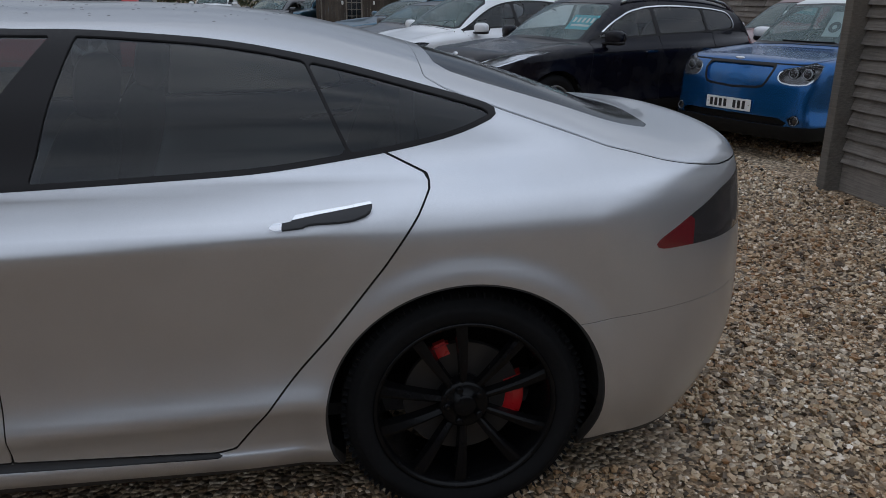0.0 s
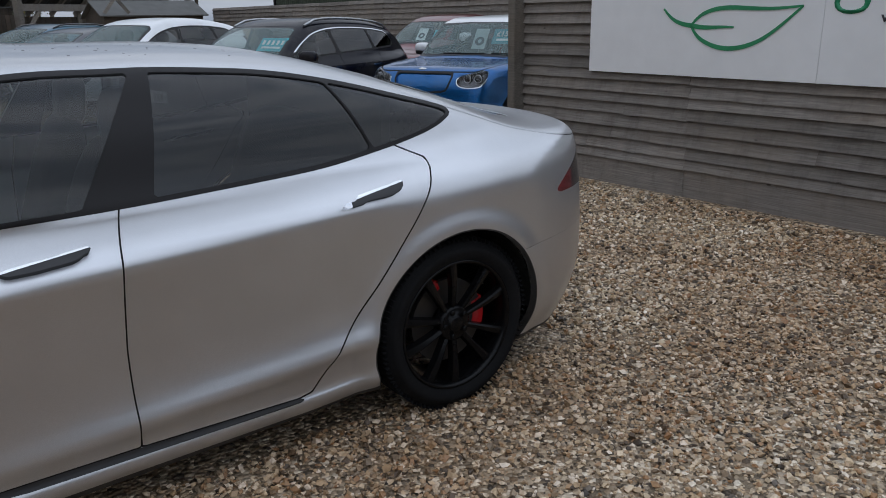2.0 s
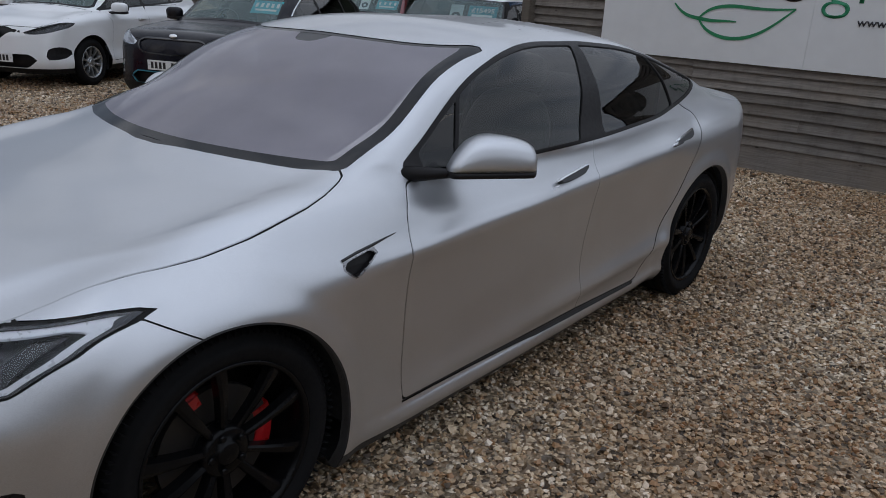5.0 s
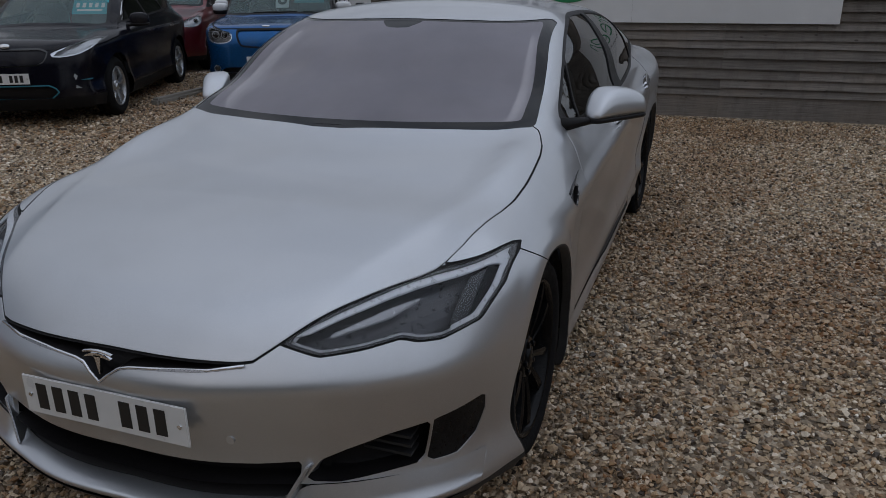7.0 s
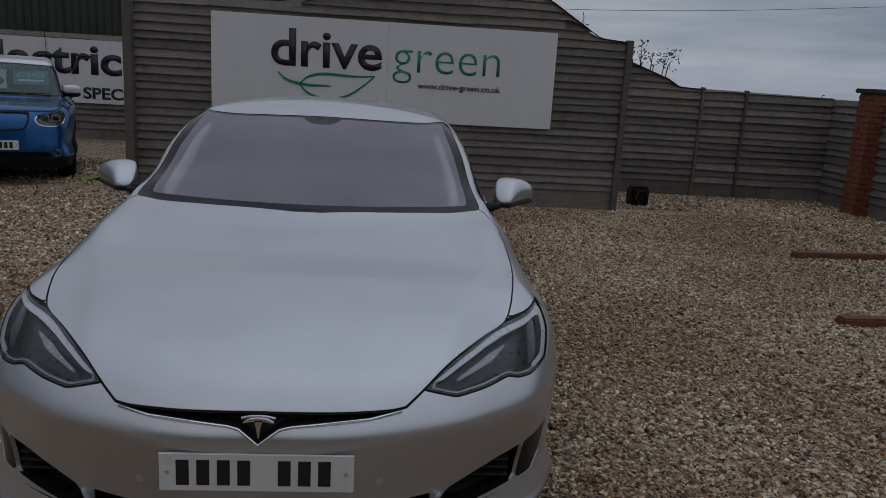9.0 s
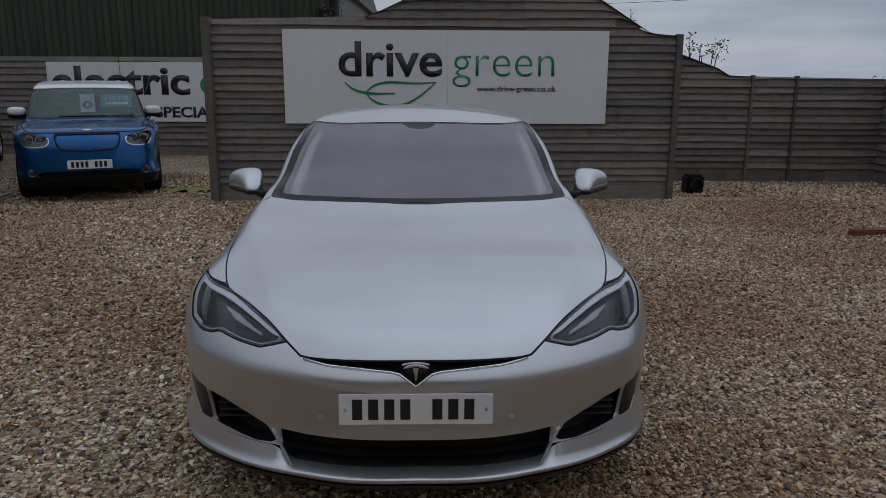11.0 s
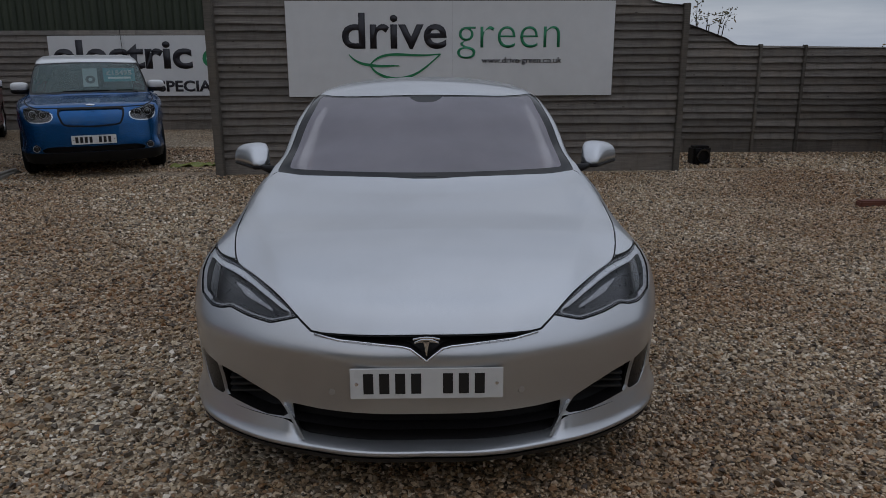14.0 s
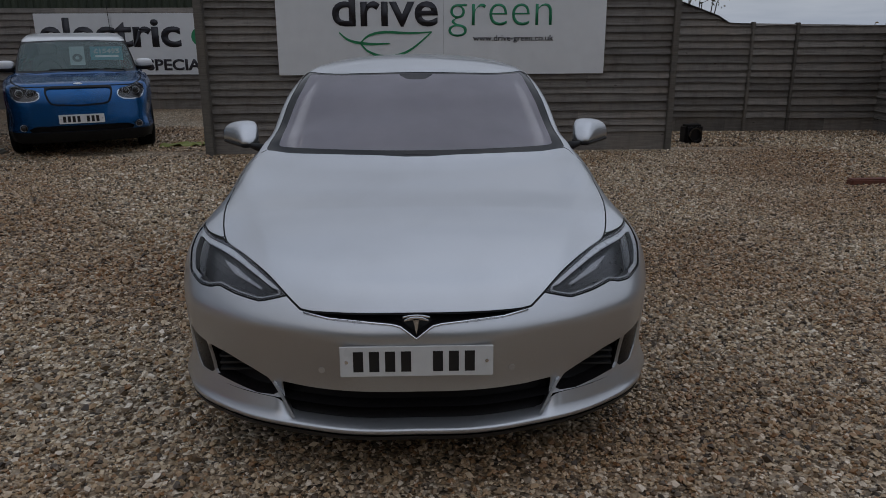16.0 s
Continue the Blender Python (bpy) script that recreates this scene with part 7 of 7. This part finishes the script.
def cabin():
    c = thing("wooden_cabin", pose(-25.0, 3.05, 0.0, 0, 0, 90) @ Matrix.Diagonal((0.72, 0.9, 0.78, 1.0)), "dark vertical-boarded cabin with a small paned window", "cabin")
    high, long = 2.45, 3.5
    x, rnd = 0.0, random.Random(4)
    while x < long:
        w = rnd.uniform(0.13, 0.17)
        if not (1.45 < x + w / 2 < 2.15):
            part("board", slab(x, x + w - 0.006, -0.02 - rnd.uniform(0, 0.008), 0.02, 0, high, 0.003), DARK_WOOD, c)
        else:
            part("board", slab(x, x + w - 0.006, -0.02, 0.02, 0, 0.75, 0.003), DARK_WOOD, c)
            part("board", slab(x, x + w - 0.006, -0.02, 0.02, 1.95, high, 0.003), DARK_WOOD, c)
        x += w
    win = new("window")
    win.parent = c
    part("frame", slab(1.40, 1.46, -0.05, 0.03, 0.72, 1.98), PALE_WOOD, win)
    part("frame", slab(2.14, 2.20, -0.05, 0.03, 0.72, 1.98), PALE_WOOD, win)
    part("frame", slab(1.46, 2.14, -0.05, 0.03, 1.92, 1.98), PALE_WOOD, win)
    part("frame", slab(1.46, 2.14, -0.05, 0.03, 0.72, 0.78), PALE_WOOD, win)
    for k in (1, 2):
        part("glazing_bar", slab(1.46 + 0.227 * k - 0.015, 1.46 + 0.227 * k + 0.015, -0.035, 0.015, 0.78, 1.92), PALE_WOOD, win)
    for k in (1, 2, 3):
        part("glazing_bar", slab(1.46, 2.14, -0.034, 0.014, 0.78 + 0.285 * k - 0.012, 0.78 + 0.285 * k + 0.012), PALE_WOOD, win)
    part("pane", slab(1.46, 2.14, -0.005, 0.0, 0.78, 1.92), GLOSS_BLACK, win)
    part("side_wall", slab(0, 0.04, 0.02, 4.0, 0, high), DARK_WOOD, c)
    part("side_wall", slab(long - 0.04, long, 0.02, 4.0, 0, high), DARK_WOOD, c)
    part("roof", slab(-0.08, long + 0.08, -0.1, 4.1, high, high + 0.07, 0.01), FELT, c)
    for k in range(9):
        part("board", slab(long + 0.16 * k, long + 0.155 + 0.16 * k, 1.0, 1.04, 0, high + 0.05, 0.003), DARK_WOOD, c)
    part("wing_roof", slab(long, long + 1.5, 0.92, 3.0, high + 0.05, high + 0.11, 0.01), FELT, c)
    part("downpipe", tube([(0.25, -0.06, 0), (0.25, -0.06, high)], 0.035, 8), PALE_WOOD, c)
    for x in (0.4, 1.25, 2.75):
        blob("lamp", (x, -0.06, 1.62 if x > 0.5 else 2.2), (0.05, 0.04, 0.09), LAMP_WHITE, c)
    return c


cabin()


def far_house():
    h = thing("house", pose(-46.0, -12.0, 0.0, 0, 0, 90), "pale rendered house with an open gable", "house")
    render = simple("pale_render", (0.45, 0.45, 0.43), 0.8, 0, 5)
    part("wall", slab(0, 4.4, 0, 5, 0, 3.6), render, h)
    part("beam", slab(-0.3, 5.0, -0.4, 0.0, 3.5, 4.0, 0.02), PALE_WOOD, h)
    part("pier", slab(4.4, 5.0, -0.4, 0.2, 0, 4.2, 0.02), PALE_WOOD, h)


far_house()


# ---------------------------------------------------------------- poles and wires
def pole(x, y, high, r, arm=False):
    p = thing("pole", pose(x, y, 0), "tall dark wooden pole", "pole")
    part("shaft", tube([(0, 0, -0.2), (0, 0, high * 0.5), (0, 0, high)], [r, r * 0.9, r * 0.75], 10), DARK_WOOD, p)
    if arm:
        part("lamp_head", slab(-0.1, 0.1, -0.35, 0.35, high - 0.25, high - 0.1, 0.02), LAMP_WHITE, p)


pole(-42.0, -4.6, 7.5, 0.10)
pole(-42.0, -2.9, 7.8, 0.10)
pole(-50.0, -5.2, 4.6, 0.07, True)
pole(-30.0, 14.2, 4.1, 0.09)
pole(-38.0, 6.3, 4.4, 0.07, True)
wire = thing("overhead_wire", pose(0, 0, 0), "thin black overhead wire", "wire")
part("strand", tube([(0.7 + 26.8 * k / 12, 40.0, 5.1 + 1.5 * k / 12 - 0.3 * math.sin(math.pi * k / 12)) for k in range(13)], 0.012, 6), BLACK_TRIM, wire)
part("strand", tube([(-30 + 8 * k / 10, 14.2, 4.0 - 0.35 * math.sin(math.pi * k / 10)) for k in range(11)], 0.02, 6), BLACK_TRIM, wire)


# ---------------------------------------------------------------- trees and shrubs
def leaf_material(name, dark, light):
    m, nt, b = material(name)
    geo = nt.nodes.new("ShaderNodeNewGeometry")
    nt.links.new(ramp(nt, geo.outputs["Random Per Island"], (0.0, dark), (0.7, light), (1.0, (light[0] * 1.7, light[1] * 1.2, light[2]))), b.inputs["Base Color"])
    b.inputs["Roughness"].default_value = 0.6
    return m


LEAF = leaf_material("tree_leaf", (0.040, 0.056, 0.030), (0.105, 0.130, 0.066))
LEAF_THIN = leaf_material("autumn_leaf", (0.05, 0.045, 0.02), (0.11, 0.095, 0.04))
BARK = simple("bark", (0.05, 0.042, 0.034), 0.9, 0, 12, 0.3, 0.01)


def tree(x, y, high, spread, leaves, size, seed, mat, label, thin=0.0):
    rnd = random.Random(seed)
    t = thing("tree", pose(x, y, 0), label, "tree")
    bm = tube([(0, 0, -0.3), (0.05, 0, high * 0.25), (0.0, 0.1, high * 0.55), (0, 0, high * 0.9)], [high * 0.035, high * 0.028, high * 0.018, 0.02], 10)
    clumps = []
    for k in range(44):
        a, h = rnd.uniform(0, 6.283), rnd.uniform(0.10 if not thin else 0.25, 0.97)
        reach = spread * (1.15 - 0.75 * abs(h - 0.5) * 1.6) * rnd.uniform(0.45, 1.0)
        tip = Vector((reach * math.cos(a), reach * math.sin(a), high * h))
        base = Vector((0, 0, high * (h * 0.55 + 0.05)))
        tube([base, (base + tip) / 2 + Vector((0, 0, high * 0.03)), tip], [high * 0.012, high * 0.007, 0.012], 5, bm)
        clumps.append((tip, spread * rnd.uniform(0.24, 0.44)))
    part("trunk", bm, BARK, t, smooth=True)
    V, F = [], []
    for k in range(leaves):
        c, r = clumps[rnd.randrange(len(clumps))]
        d = Vector((rnd.gauss(0, 1), rnd.gauss(0, 1), rnd.gauss(0, 0.8))).normalized() * r * rnd.uniform(0.25, 1.0) ** (0.5 if not thin else 1.0)
        p = c + d
        u = Vector((rnd.gauss(0, 1), rnd.gauss(0, 1), rnd.gauss(0, 1))).normalized()
        v = u.orthogonal().normalized()
        s = size * rnd.uniform(0.5, 1.2)
        i = len(V)
        V += [p - u * s, p + v * s * 0.5, p + u * s, p - v * s * 0.5]
        F.append((i, i + 1, i + 2, i + 3))
    me = bpy.data.meshes.new("crown")
    me.from_pydata([tuple(q) for q in V], [], F)
    me.materials.append(mat)
    cr = new("crown", me)
    cr.parent = t
    return t


tree(-62, -1.3, 7.0, 3.3, 20000, 0.12, 1, LEAF, "tall dense dark green tree")
tree(-62, 3.0, 7.9, 3.6, 22000, 0.12, 2, LEAF, "dense dark green tree")
tree(-66, 5.6, 6.4, 2.8, 13000, 0.12, 3, LEAF, "dense dark green tree")
tree(-58, -13.5, 6.6, 2.2, 7000, 0.15, 5, LEAF, "narrow dark green conifer")
tree(-64, -11.2, 5.4, 2.2, 5000, 0.15, 6, LEAF_THIN, "thin yellowing autumn tree")
tree(-60, 8.0, 5.8, 2.6, 5200, 0.11, 7, LEAF_THIN, "thin half-bare autumn tree", 1)
tree(-58, 10.4, 5.4, 2.2, 4200, 0.11, 8, LEAF, "small dark green tree", 1)
tree(-64, 12.8, 6.2, 2.2, 2600, 0.11, 9, LEAF_THIN, "thin half-bare autumn tree", 1)
tree(-63, -1.0, 4.8, 4.0, 9000, 0.16, 12, LEAF, "low dark green tree")
tree(-63, 3.4, 4.6, 4.0, 9000, 0.16, 13, LEAF, "low dark green tree")
tree(-70, -10.4, 6.2, 2.6, 5000, 0.16, 14, LEAF, "low dark green tree")


def shrub(x, y, low, high, seed, count=120, wide=0.5):
    """Bare twigs with a few leaves that show over a fence."""
    rnd = random.Random(seed)
    s = thing("shrub", pose(x, y, 0), "sparse leafy shrub behind the fence", "shrub")
    bm = bmesh.new()
    V, F = [], []
    for k in range(7):
        a = rnd.uniform(-1, 1) * wide
        pts = [(a * 0.2, 0, 0), (a * 0.6 + rnd.uniform(-0.1, 0.1), rnd.uniform(-0.1, 0.1), low), (a + rnd.uniform(-0.15, 0.15), rnd.uniform(-0.2, 0.2), rnd.uniform(low + 0.1, high))]
        tube(pts, [0.012, 0.008, 0.003], 5, bm)
        for q in range(count // 7):
            u = rnd.uniform(0.1, 1.0)
            p = Vector(pts[1]).lerp(Vector(pts[2]), u) + Vector((rnd.gauss(0, 0.06), rnd.gauss(0, 0.06), rnd.gauss(0, 0.05)))
            d = Vector((rnd.gauss(0, 1), rnd.gauss(0, 1), rnd.gauss(0, 1))).normalized()
            v = d.orthogonal().normalized()
            i = len(V)
            z = rnd.uniform(0.02, 0.045)
            V += [p - d * z, p + v * z * 0.5, p + d * z, p - v * z * 0.5]
            F.append((i, i + 1, i + 2, i + 3))
    part("stem", bm, BARK, s)
    me = bpy.data.meshes.new("leaves")
    me.from_pydata([tuple(q) for q in V], [], F)
    me.materials.append(LEAF_THIN)
    lv = new("foliage", me)
    lv.parent = s


shrub(4.3, 9.9, 1.9, 2.36, 4, 140, 0.45)
shrub(3.2, 9.9, 2.1, 2.55, 8, 60, 0.2)
shrub(-1.6, 12.2, 2.3, 2.9, 10, 90, 0.3)
shrub(7.3, 10.6, 1.2, 1.62, 11, 80, 0.6)


# ---------------------------------------------------------------- things along the side fence
BRICK_RED = simple("red_brick", (0.20, 0.055, 0.032), 0.85, 0, 25, 0.3, 0.003)
MORTAR = simple("mortar", (0.16, 0.13, 0.11), 0.95, 0, 30, 0.2, 0.002)


def brick_pier():
    p = thing("brick_pier", pose(6.96, 8.15, 0, 0, 0, 0), "red brick gate pier with a dark cap", "pier")
    part("core", slab(-0.155, 0.155, -0.155, 0.155, -0.1, 1.66), MORTAR, p)
    z, row, rnd = 0.0, 0, random.Random(2)
    meshes = {}
    while z < 1.62:
        for k in range(4):
            m = Matrix.Rotation(k * math.pi / 2, 4, "Z")
            for x0, x1 in (((-0.165, 0.045), (0.055, 0.158)) if (row + k) % 2 else ((-0.165, -0.062), (-0.052, 0.158))):
                key = (x0, x1)
                if key not in meshes:
                    bm = slab(x0, x1, -0.166, -0.10, 0, 0.065, 0.004)
                    me = bpy.data.meshes.new("brick")
                    bm.to_mesh(me)
                    bm.free()
                    me.materials.append(BRICK_RED)
                    meshes[key] = me
                b = new("brick", meshes[key])
                b.parent = p
                b.matrix_local = Matrix.Translation((0, 0, z)) @ m @ Matrix.Translation((0, rnd.uniform(-0.002, 0.002), 0))
        z += 0.075
        row += 1
    part("cap", slab(-0.21, 0.21, -0.21, 0.21, 1.66, 1.72, 0.012), simple("dark_coping", (0.03, 0.03, 0.032), 0.7), p)


brick_pier()
SLEEPER = simple("rusty_brown_beam", (0.15, 0.055, 0.036), 0.8, 0, 14, 0.35, 0.004)
for x, y, turn, long in ((4.51, 5.36, 4, 2.4), (3.67, 3.16, 2, 2.4)):
    b = thing("wheel_stop", pose(x, y, float(ground_z(x, y)), 0, 0, turn), "red-brown timber parking beam lying on gravel", "beam", "parking beams")
    part("timber", slab(0, long, -0.055, 0.055, -0.02, 0.062, 0.014), SLEEPER, b)


def black_box():
    b = thing("plastic_duct", pose(3.79, 8.04, 0, 0, 0, 12), "black plastic pipe box standing on gravel", "pipe")
    part("shell", slab(-0.135, 0.135, -0.02, 0.16, -0.01, 0.26, 0.03), BLACK_TRIM, b)
    bm = lathe([(-0.03, 0.075), (-0.035, 0.10), (0.03, 0.105)], 20)
    bmesh.ops.rotate(bm, verts=bm.verts, cent=(0, 0, 0), matrix=Matrix.Rotation(math.pi / 2, 3, "Z"))
    bmesh.ops.translate(bm, verts=bm.verts, vec=(0.0, -0.02, 0.13))
    part("pipe_mouth", bm, GLOSS_BLACK, b)


black_box()


def dropped_bag():
    d = thing("crumpled_sheet", pose(-3.22, 8.16, 0, 0, 0, 10), "crumpled yellow-green plastic sheet on gravel", "litter")
    bm = bmesh.new()
    bmesh.ops.create_grid(bm, x_segments=14, y_segments=8, size=0.5)
    for v in bm.verts:
        v.co = Vector((v.co.x * 0.62, v.co.y * 0.22, 0.03 + 0.05 * noise.noise(v.co * 4.0) + 0.03 * noise.noise(v.co * 11)))
        v.co.z = max(v.co.z, 0.004)
    part("sheet", bm, simple("yellow_green_plastic", (0.20, 0.22, 0.03), 0.45, 0, 20), d, smooth=True)


dropped_bag()
SLAB_GREY = simple("concrete_edge", (0.26, 0.24, 0.21), 0.9, 0, 12, 0.25, 0.004)
k = thing("kerb_stone", pose(-5.45, 7.2, float(ground_z(-5.45, 7.2)), 0, 0, 92), "low concrete edging slab in the gravel", "kerb")
part("stone", slab(-0.62, 0.58, -0.07, 0.07, -0.05, 0.07, 0.03), SLAB_GREY, k)
lamp = thing("flood_lamp", pose(-1.95, 13.52, 2.75), "small black flood lamp on the shed corner", "lamp")
part("bracket", slab(-0.03, 0.03, -0.05, 0.15, -0.15, 0.15), BLACK_TRIM, lamp)
part("lamp_body", slab(-0.12, 0.12, -0.14, -0.04, -0.10, 0.12, 0.02), BLACK_TRIM, lamp)


# ---------------------------------------------------------------- fallen leaves
def fallen_leaves(count, x0, x1, y0, y1, seed):
    rnd = random.Random(seed)
    V, F = [], []
    for k in range(count):
        c = Vector((rnd.uniform(x0, x1), rnd.uniform(y0, y1), 0.022))
        a, s = rnd.uniform(0, 6.283), rnd.uniform(0.014, 0.034)
        u, v = Vector((math.cos(a), math.sin(a), rnd.uniform(-0.25, 0.25))), Vector((-math.sin(a), math.cos(a), rnd.uniform(-0.25, 0.25)))
        i = len(V)
        V += [tuple(c - u * s), tuple(c - u * s * 0.3 + v * s * 0.5), tuple(c + u * s * 0.5 + v * s * 0.4), tuple(c + u * s), tuple(c + u * s * 0.4 - v * s * 0.45), tuple(c - u * s * 0.4 - v * s * 0.5)]
        F.append(tuple(range(i, i + 6)))
    me = bpy.data.meshes.new("fallen_leaves")
    me.from_pydata(V, [], F)
    me.materials.append(leaf_material("dead_leaf", (0.02, 0.013, 0.008), (0.075, 0.045, 0.02)))
    return tagged(new("fallen_leaves", me), "dead brown leaves lying on the gravel", "leaves", kind="stuff")


fallen_leaves(170, 3.5, 5.2, 7.9, 9.0, 3)
fallen_leaves(60, 1.4, 3.3, 5.2, 7.2, 4)


# ---------------------------------------------------------------- closes the yard behind the walk: an unseen block added to darken reflections
def yard_backdrop():
    b = thing("barn", Matrix.Translation((-9.0, -10.5, 0)), "long dark green metal backdrop, unseen, added to darken reflections and close the yard", "building", kind="structure")
    bm = bmesh.new()
    prof = []
    for k in range(108):
        x = 0.15 * k
        prof += [(x, 0.0), (x + 0.045, 0.032), (x + 0.09, 0.032), (x + 0.135, 0.0)]
    lo = [bm.verts.new((px, py, 0)) for px, py in prof]
    hi = [bm.verts.new((px, py, 4.6)) for px, py in prof]
    for i in range(len(prof) - 1):
        bm.faces.new((lo[i + 1], lo[i], hi[i], hi[i + 1]))
    part("wall", bm, GREEN_SHEET, b)
    part("wall", slab(0, 16.2, -8.0, -0.03, 0, 4.55), GREEN_SHEET, b)
    bm = plate([(-8.2, 4.54), (-8.2, 4.62), (-4.0, 5.7), (0.2, 4.62), (0.2, 4.54)], -0.2, 16.4)
    bmesh.ops.transform(bm, verts=bm.verts, matrix=Matrix(((0, 0, 1, 0), (1, 0, 0, 0), (0, 1, 0, 0), (0, 0, 0, 1))))
    part("roof", bm, simple("backdrop_roof", (0.10, 0.10, 0.10), 0.7, 0, 4), b)


yard_backdrop()

# ---------------------------------------------------------------- loose stones
def stone_material():
    m, nt, b = material("loose_stone")
    geo = nt.nodes.new("ShaderNodeNewGeometry")
    co = nt.nodes.new("ShaderNodeTexCoord")
    base = ramp(nt, geo.outputs["Random Per Island"], (0.0, (0.040, 0.030, 0.021)), (0.14, (0.22, 0.165, 0.11)), (0.28, (0.60, 0.48, 0.33)), (0.42, (0.33, 0.19, 0.09)), (0.56, (0.80, 0.71, 0.56)), (0.68, (0.13, 0.113, 0.097)), (0.80, (0.66, 0.56, 0.41)), (1.0, (1.0, 0.98, 0.94)))
    big = node(nt, "ShaderNodeTexNoise", Scale=0.55, Detail=5.0)
    nt.links.new(co.outputs["Object"], big.inputs["Vector"])
    fine = node(nt, "ShaderNodeTexNoise", Scale=120.0, Detail=4.0)
    nt.links.new(co.outputs["Object"], fine.inputs["Vector"])
    mx = nt.nodes.new("ShaderNodeMixRGB")
    mx.blend_type = "MULTIPLY"
    mx.inputs["Fac"].default_value = 0.85
    nt.links.new(base, mx.inputs["Color1"])
    nt.links.new(ramp(nt, big.outputs["Fac"], (0.38, (0.66, 0.47, 0.30)), (0.60, (1.02, 0.93, 0.81))), mx.inputs["Color2"])
    m2 = nt.nodes.new("ShaderNodeMixRGB")
    m2.blend_type = "MULTIPLY"
    m2.inputs["Fac"].default_value = 0.6
    nt.links.new(mx.outputs["Color"], m2.inputs["Color1"])
    nt.links.new(ramp(nt, fine.outputs["Fac"], (0.3, (0.65, 0.62, 0.58)), (0.6, (1.0, 1.0, 1.0))), m2.inputs["Color2"])
    nt.links.new(m2.outputs["Color"], b.inputs["Base Color"])
    b.inputs["Roughness"].default_value = 0.48
    return m


def loose_stones(name, count, x0, x1, y0, y1, lo, hi, seed, keep):
    """Small angular pebbles scattered over a stretch of the yard, as one mesh."""
    rng = np.random.default_rng(seed)
    five = [(math.cos(k * 2 * math.pi / 5), math.sin(k * 2 * math.pi / 5), 0.25 * (-1) ** k) for k in range(5)]
    base = np.array(five + [(0.1, 0.0, 1.0), (0.0, -0.1, -1.0)])
    tris = np.array([(k, (k + 1) % 5, 5) for k in range(5)] + [((k + 1) % 5, k, 6) for k in range(5)])
    P = np.stack([rng.uniform(x0, x1, count), rng.uniform(y0, y1, count)], 1)
    P = P[keep(P[:, 0], P[:, 1])]
    n = len(P)
    size = rng.uniform(lo, hi, n) * rng.choice([0.6, 0.8, 1.0, 1.0, 1.45], n)
    V = base[None] * rng.uniform(0.66, 1.20, (n, 7, 1))
    V = V * (rng.uniform(0.75, 1.25, (n, 1, 3)) * np.array([1.1, 0.95, 0.84]))
    a, t = rng.uniform(0, 2 * np.pi, n), rng.uniform(-0.9, 0.9, n)
    c, s, ct, st = np.cos(a), np.sin(a), np.cos(t), np.sin(t)
    X, Y, Z = V[..., 0], V[..., 1], V[..., 2]
    Y, Z = Y * ct[:, None] - Z * st[:, None], Y * st[:, None] + Z * ct[:, None]
    X, Y = X * c[:, None] - Y * s[:, None], X * s[:, None] + Y * c[:, None]
    W = np.stack([X, Y, Z], -1) * size[:, None, None]
    W[..., 0] += P[:, 0, None]
    W[..., 1] += P[:, 1, None]
    W[..., 2] += (ground_z(P[:, 0], P[:, 1]) + size * rng.uniform(-0.15, 0.85, n))[:, None]
    F = (tris[None] + 7 * np.arange(n)[:, None, None]).reshape(-1, 3)
    me = bpy.data.meshes.new(name)
    me.vertices.add(n * 7)
    me.vertices.foreach_set("co", W.reshape(-1).astype(np.float32))
    me.loops.add(len(F) * 3)
    me.loops.foreach_set("vertex_index", F.reshape(-1).astype(np.int32))
    me.polygons.add(len(F))
    me.polygons.foreach_set("loop_start", np.arange(0, len(F) * 3, 3, dtype=np.int32))
    me.update(calc_edges=True)
    me.polygons.foreach_set("use_smooth", np.zeros(len(F), dtype=bool))
    me.materials.append(STONE)
    return tagged(new(name, me), "loose tan, grey and white gravel stones", "gravel", kind="stuff")


STONE = stone_material()


def near_yard(x, y):
    return (np.abs(x) > 0.75) | (y < 0.35) | (y > 4.75)


def beside(x, y):
    return near_yard(x, y) & (y < 7.45 + 0.02 * x)


loose_stones("gravel_stones", 92000, 0.7, 4.6, 0.6, 7.6, 0.006, 0.0125, 1, beside)
loose_stones("gravel_stones", 48000, -2.6, 3.0, -1.6, 0.6, 0.006, 0.0125, 2, near_yard)
loose_stones("gravel_stones", 44000, -4.5, -0.7, 0.6, 7.6, 0.008, 0.0155, 3, beside)
loose_stones("gravel_stones", 14000, -0.75, 0.75, 4.5, 7.6, 0.008, 0.014, 7, beside)
loose_stones("gravel_stones", 26000, 4.6, 7.0, 2.0, 9.2, 0.009, 0.016, 4, lambda x, y: y > 0)
loose_stones("gravel_stones", 9000, 0.0, 4.6, 7.7, 9.2, 0.010, 0.017, 5, lambda x, y: (y > 7.75) & (x > 3.4))
loose_stones("gravel_stones", 12000, -4.5, -1.6, 7.7, 10.2, 0.010, 0.018, 8, lambda x, y: y > 7.75)
loose_stones("gravel_stones", 26000, -9.5, -4.5, 2.5, 9.5, 0.010, 0.018, 6, lambda x, y: y > 0)
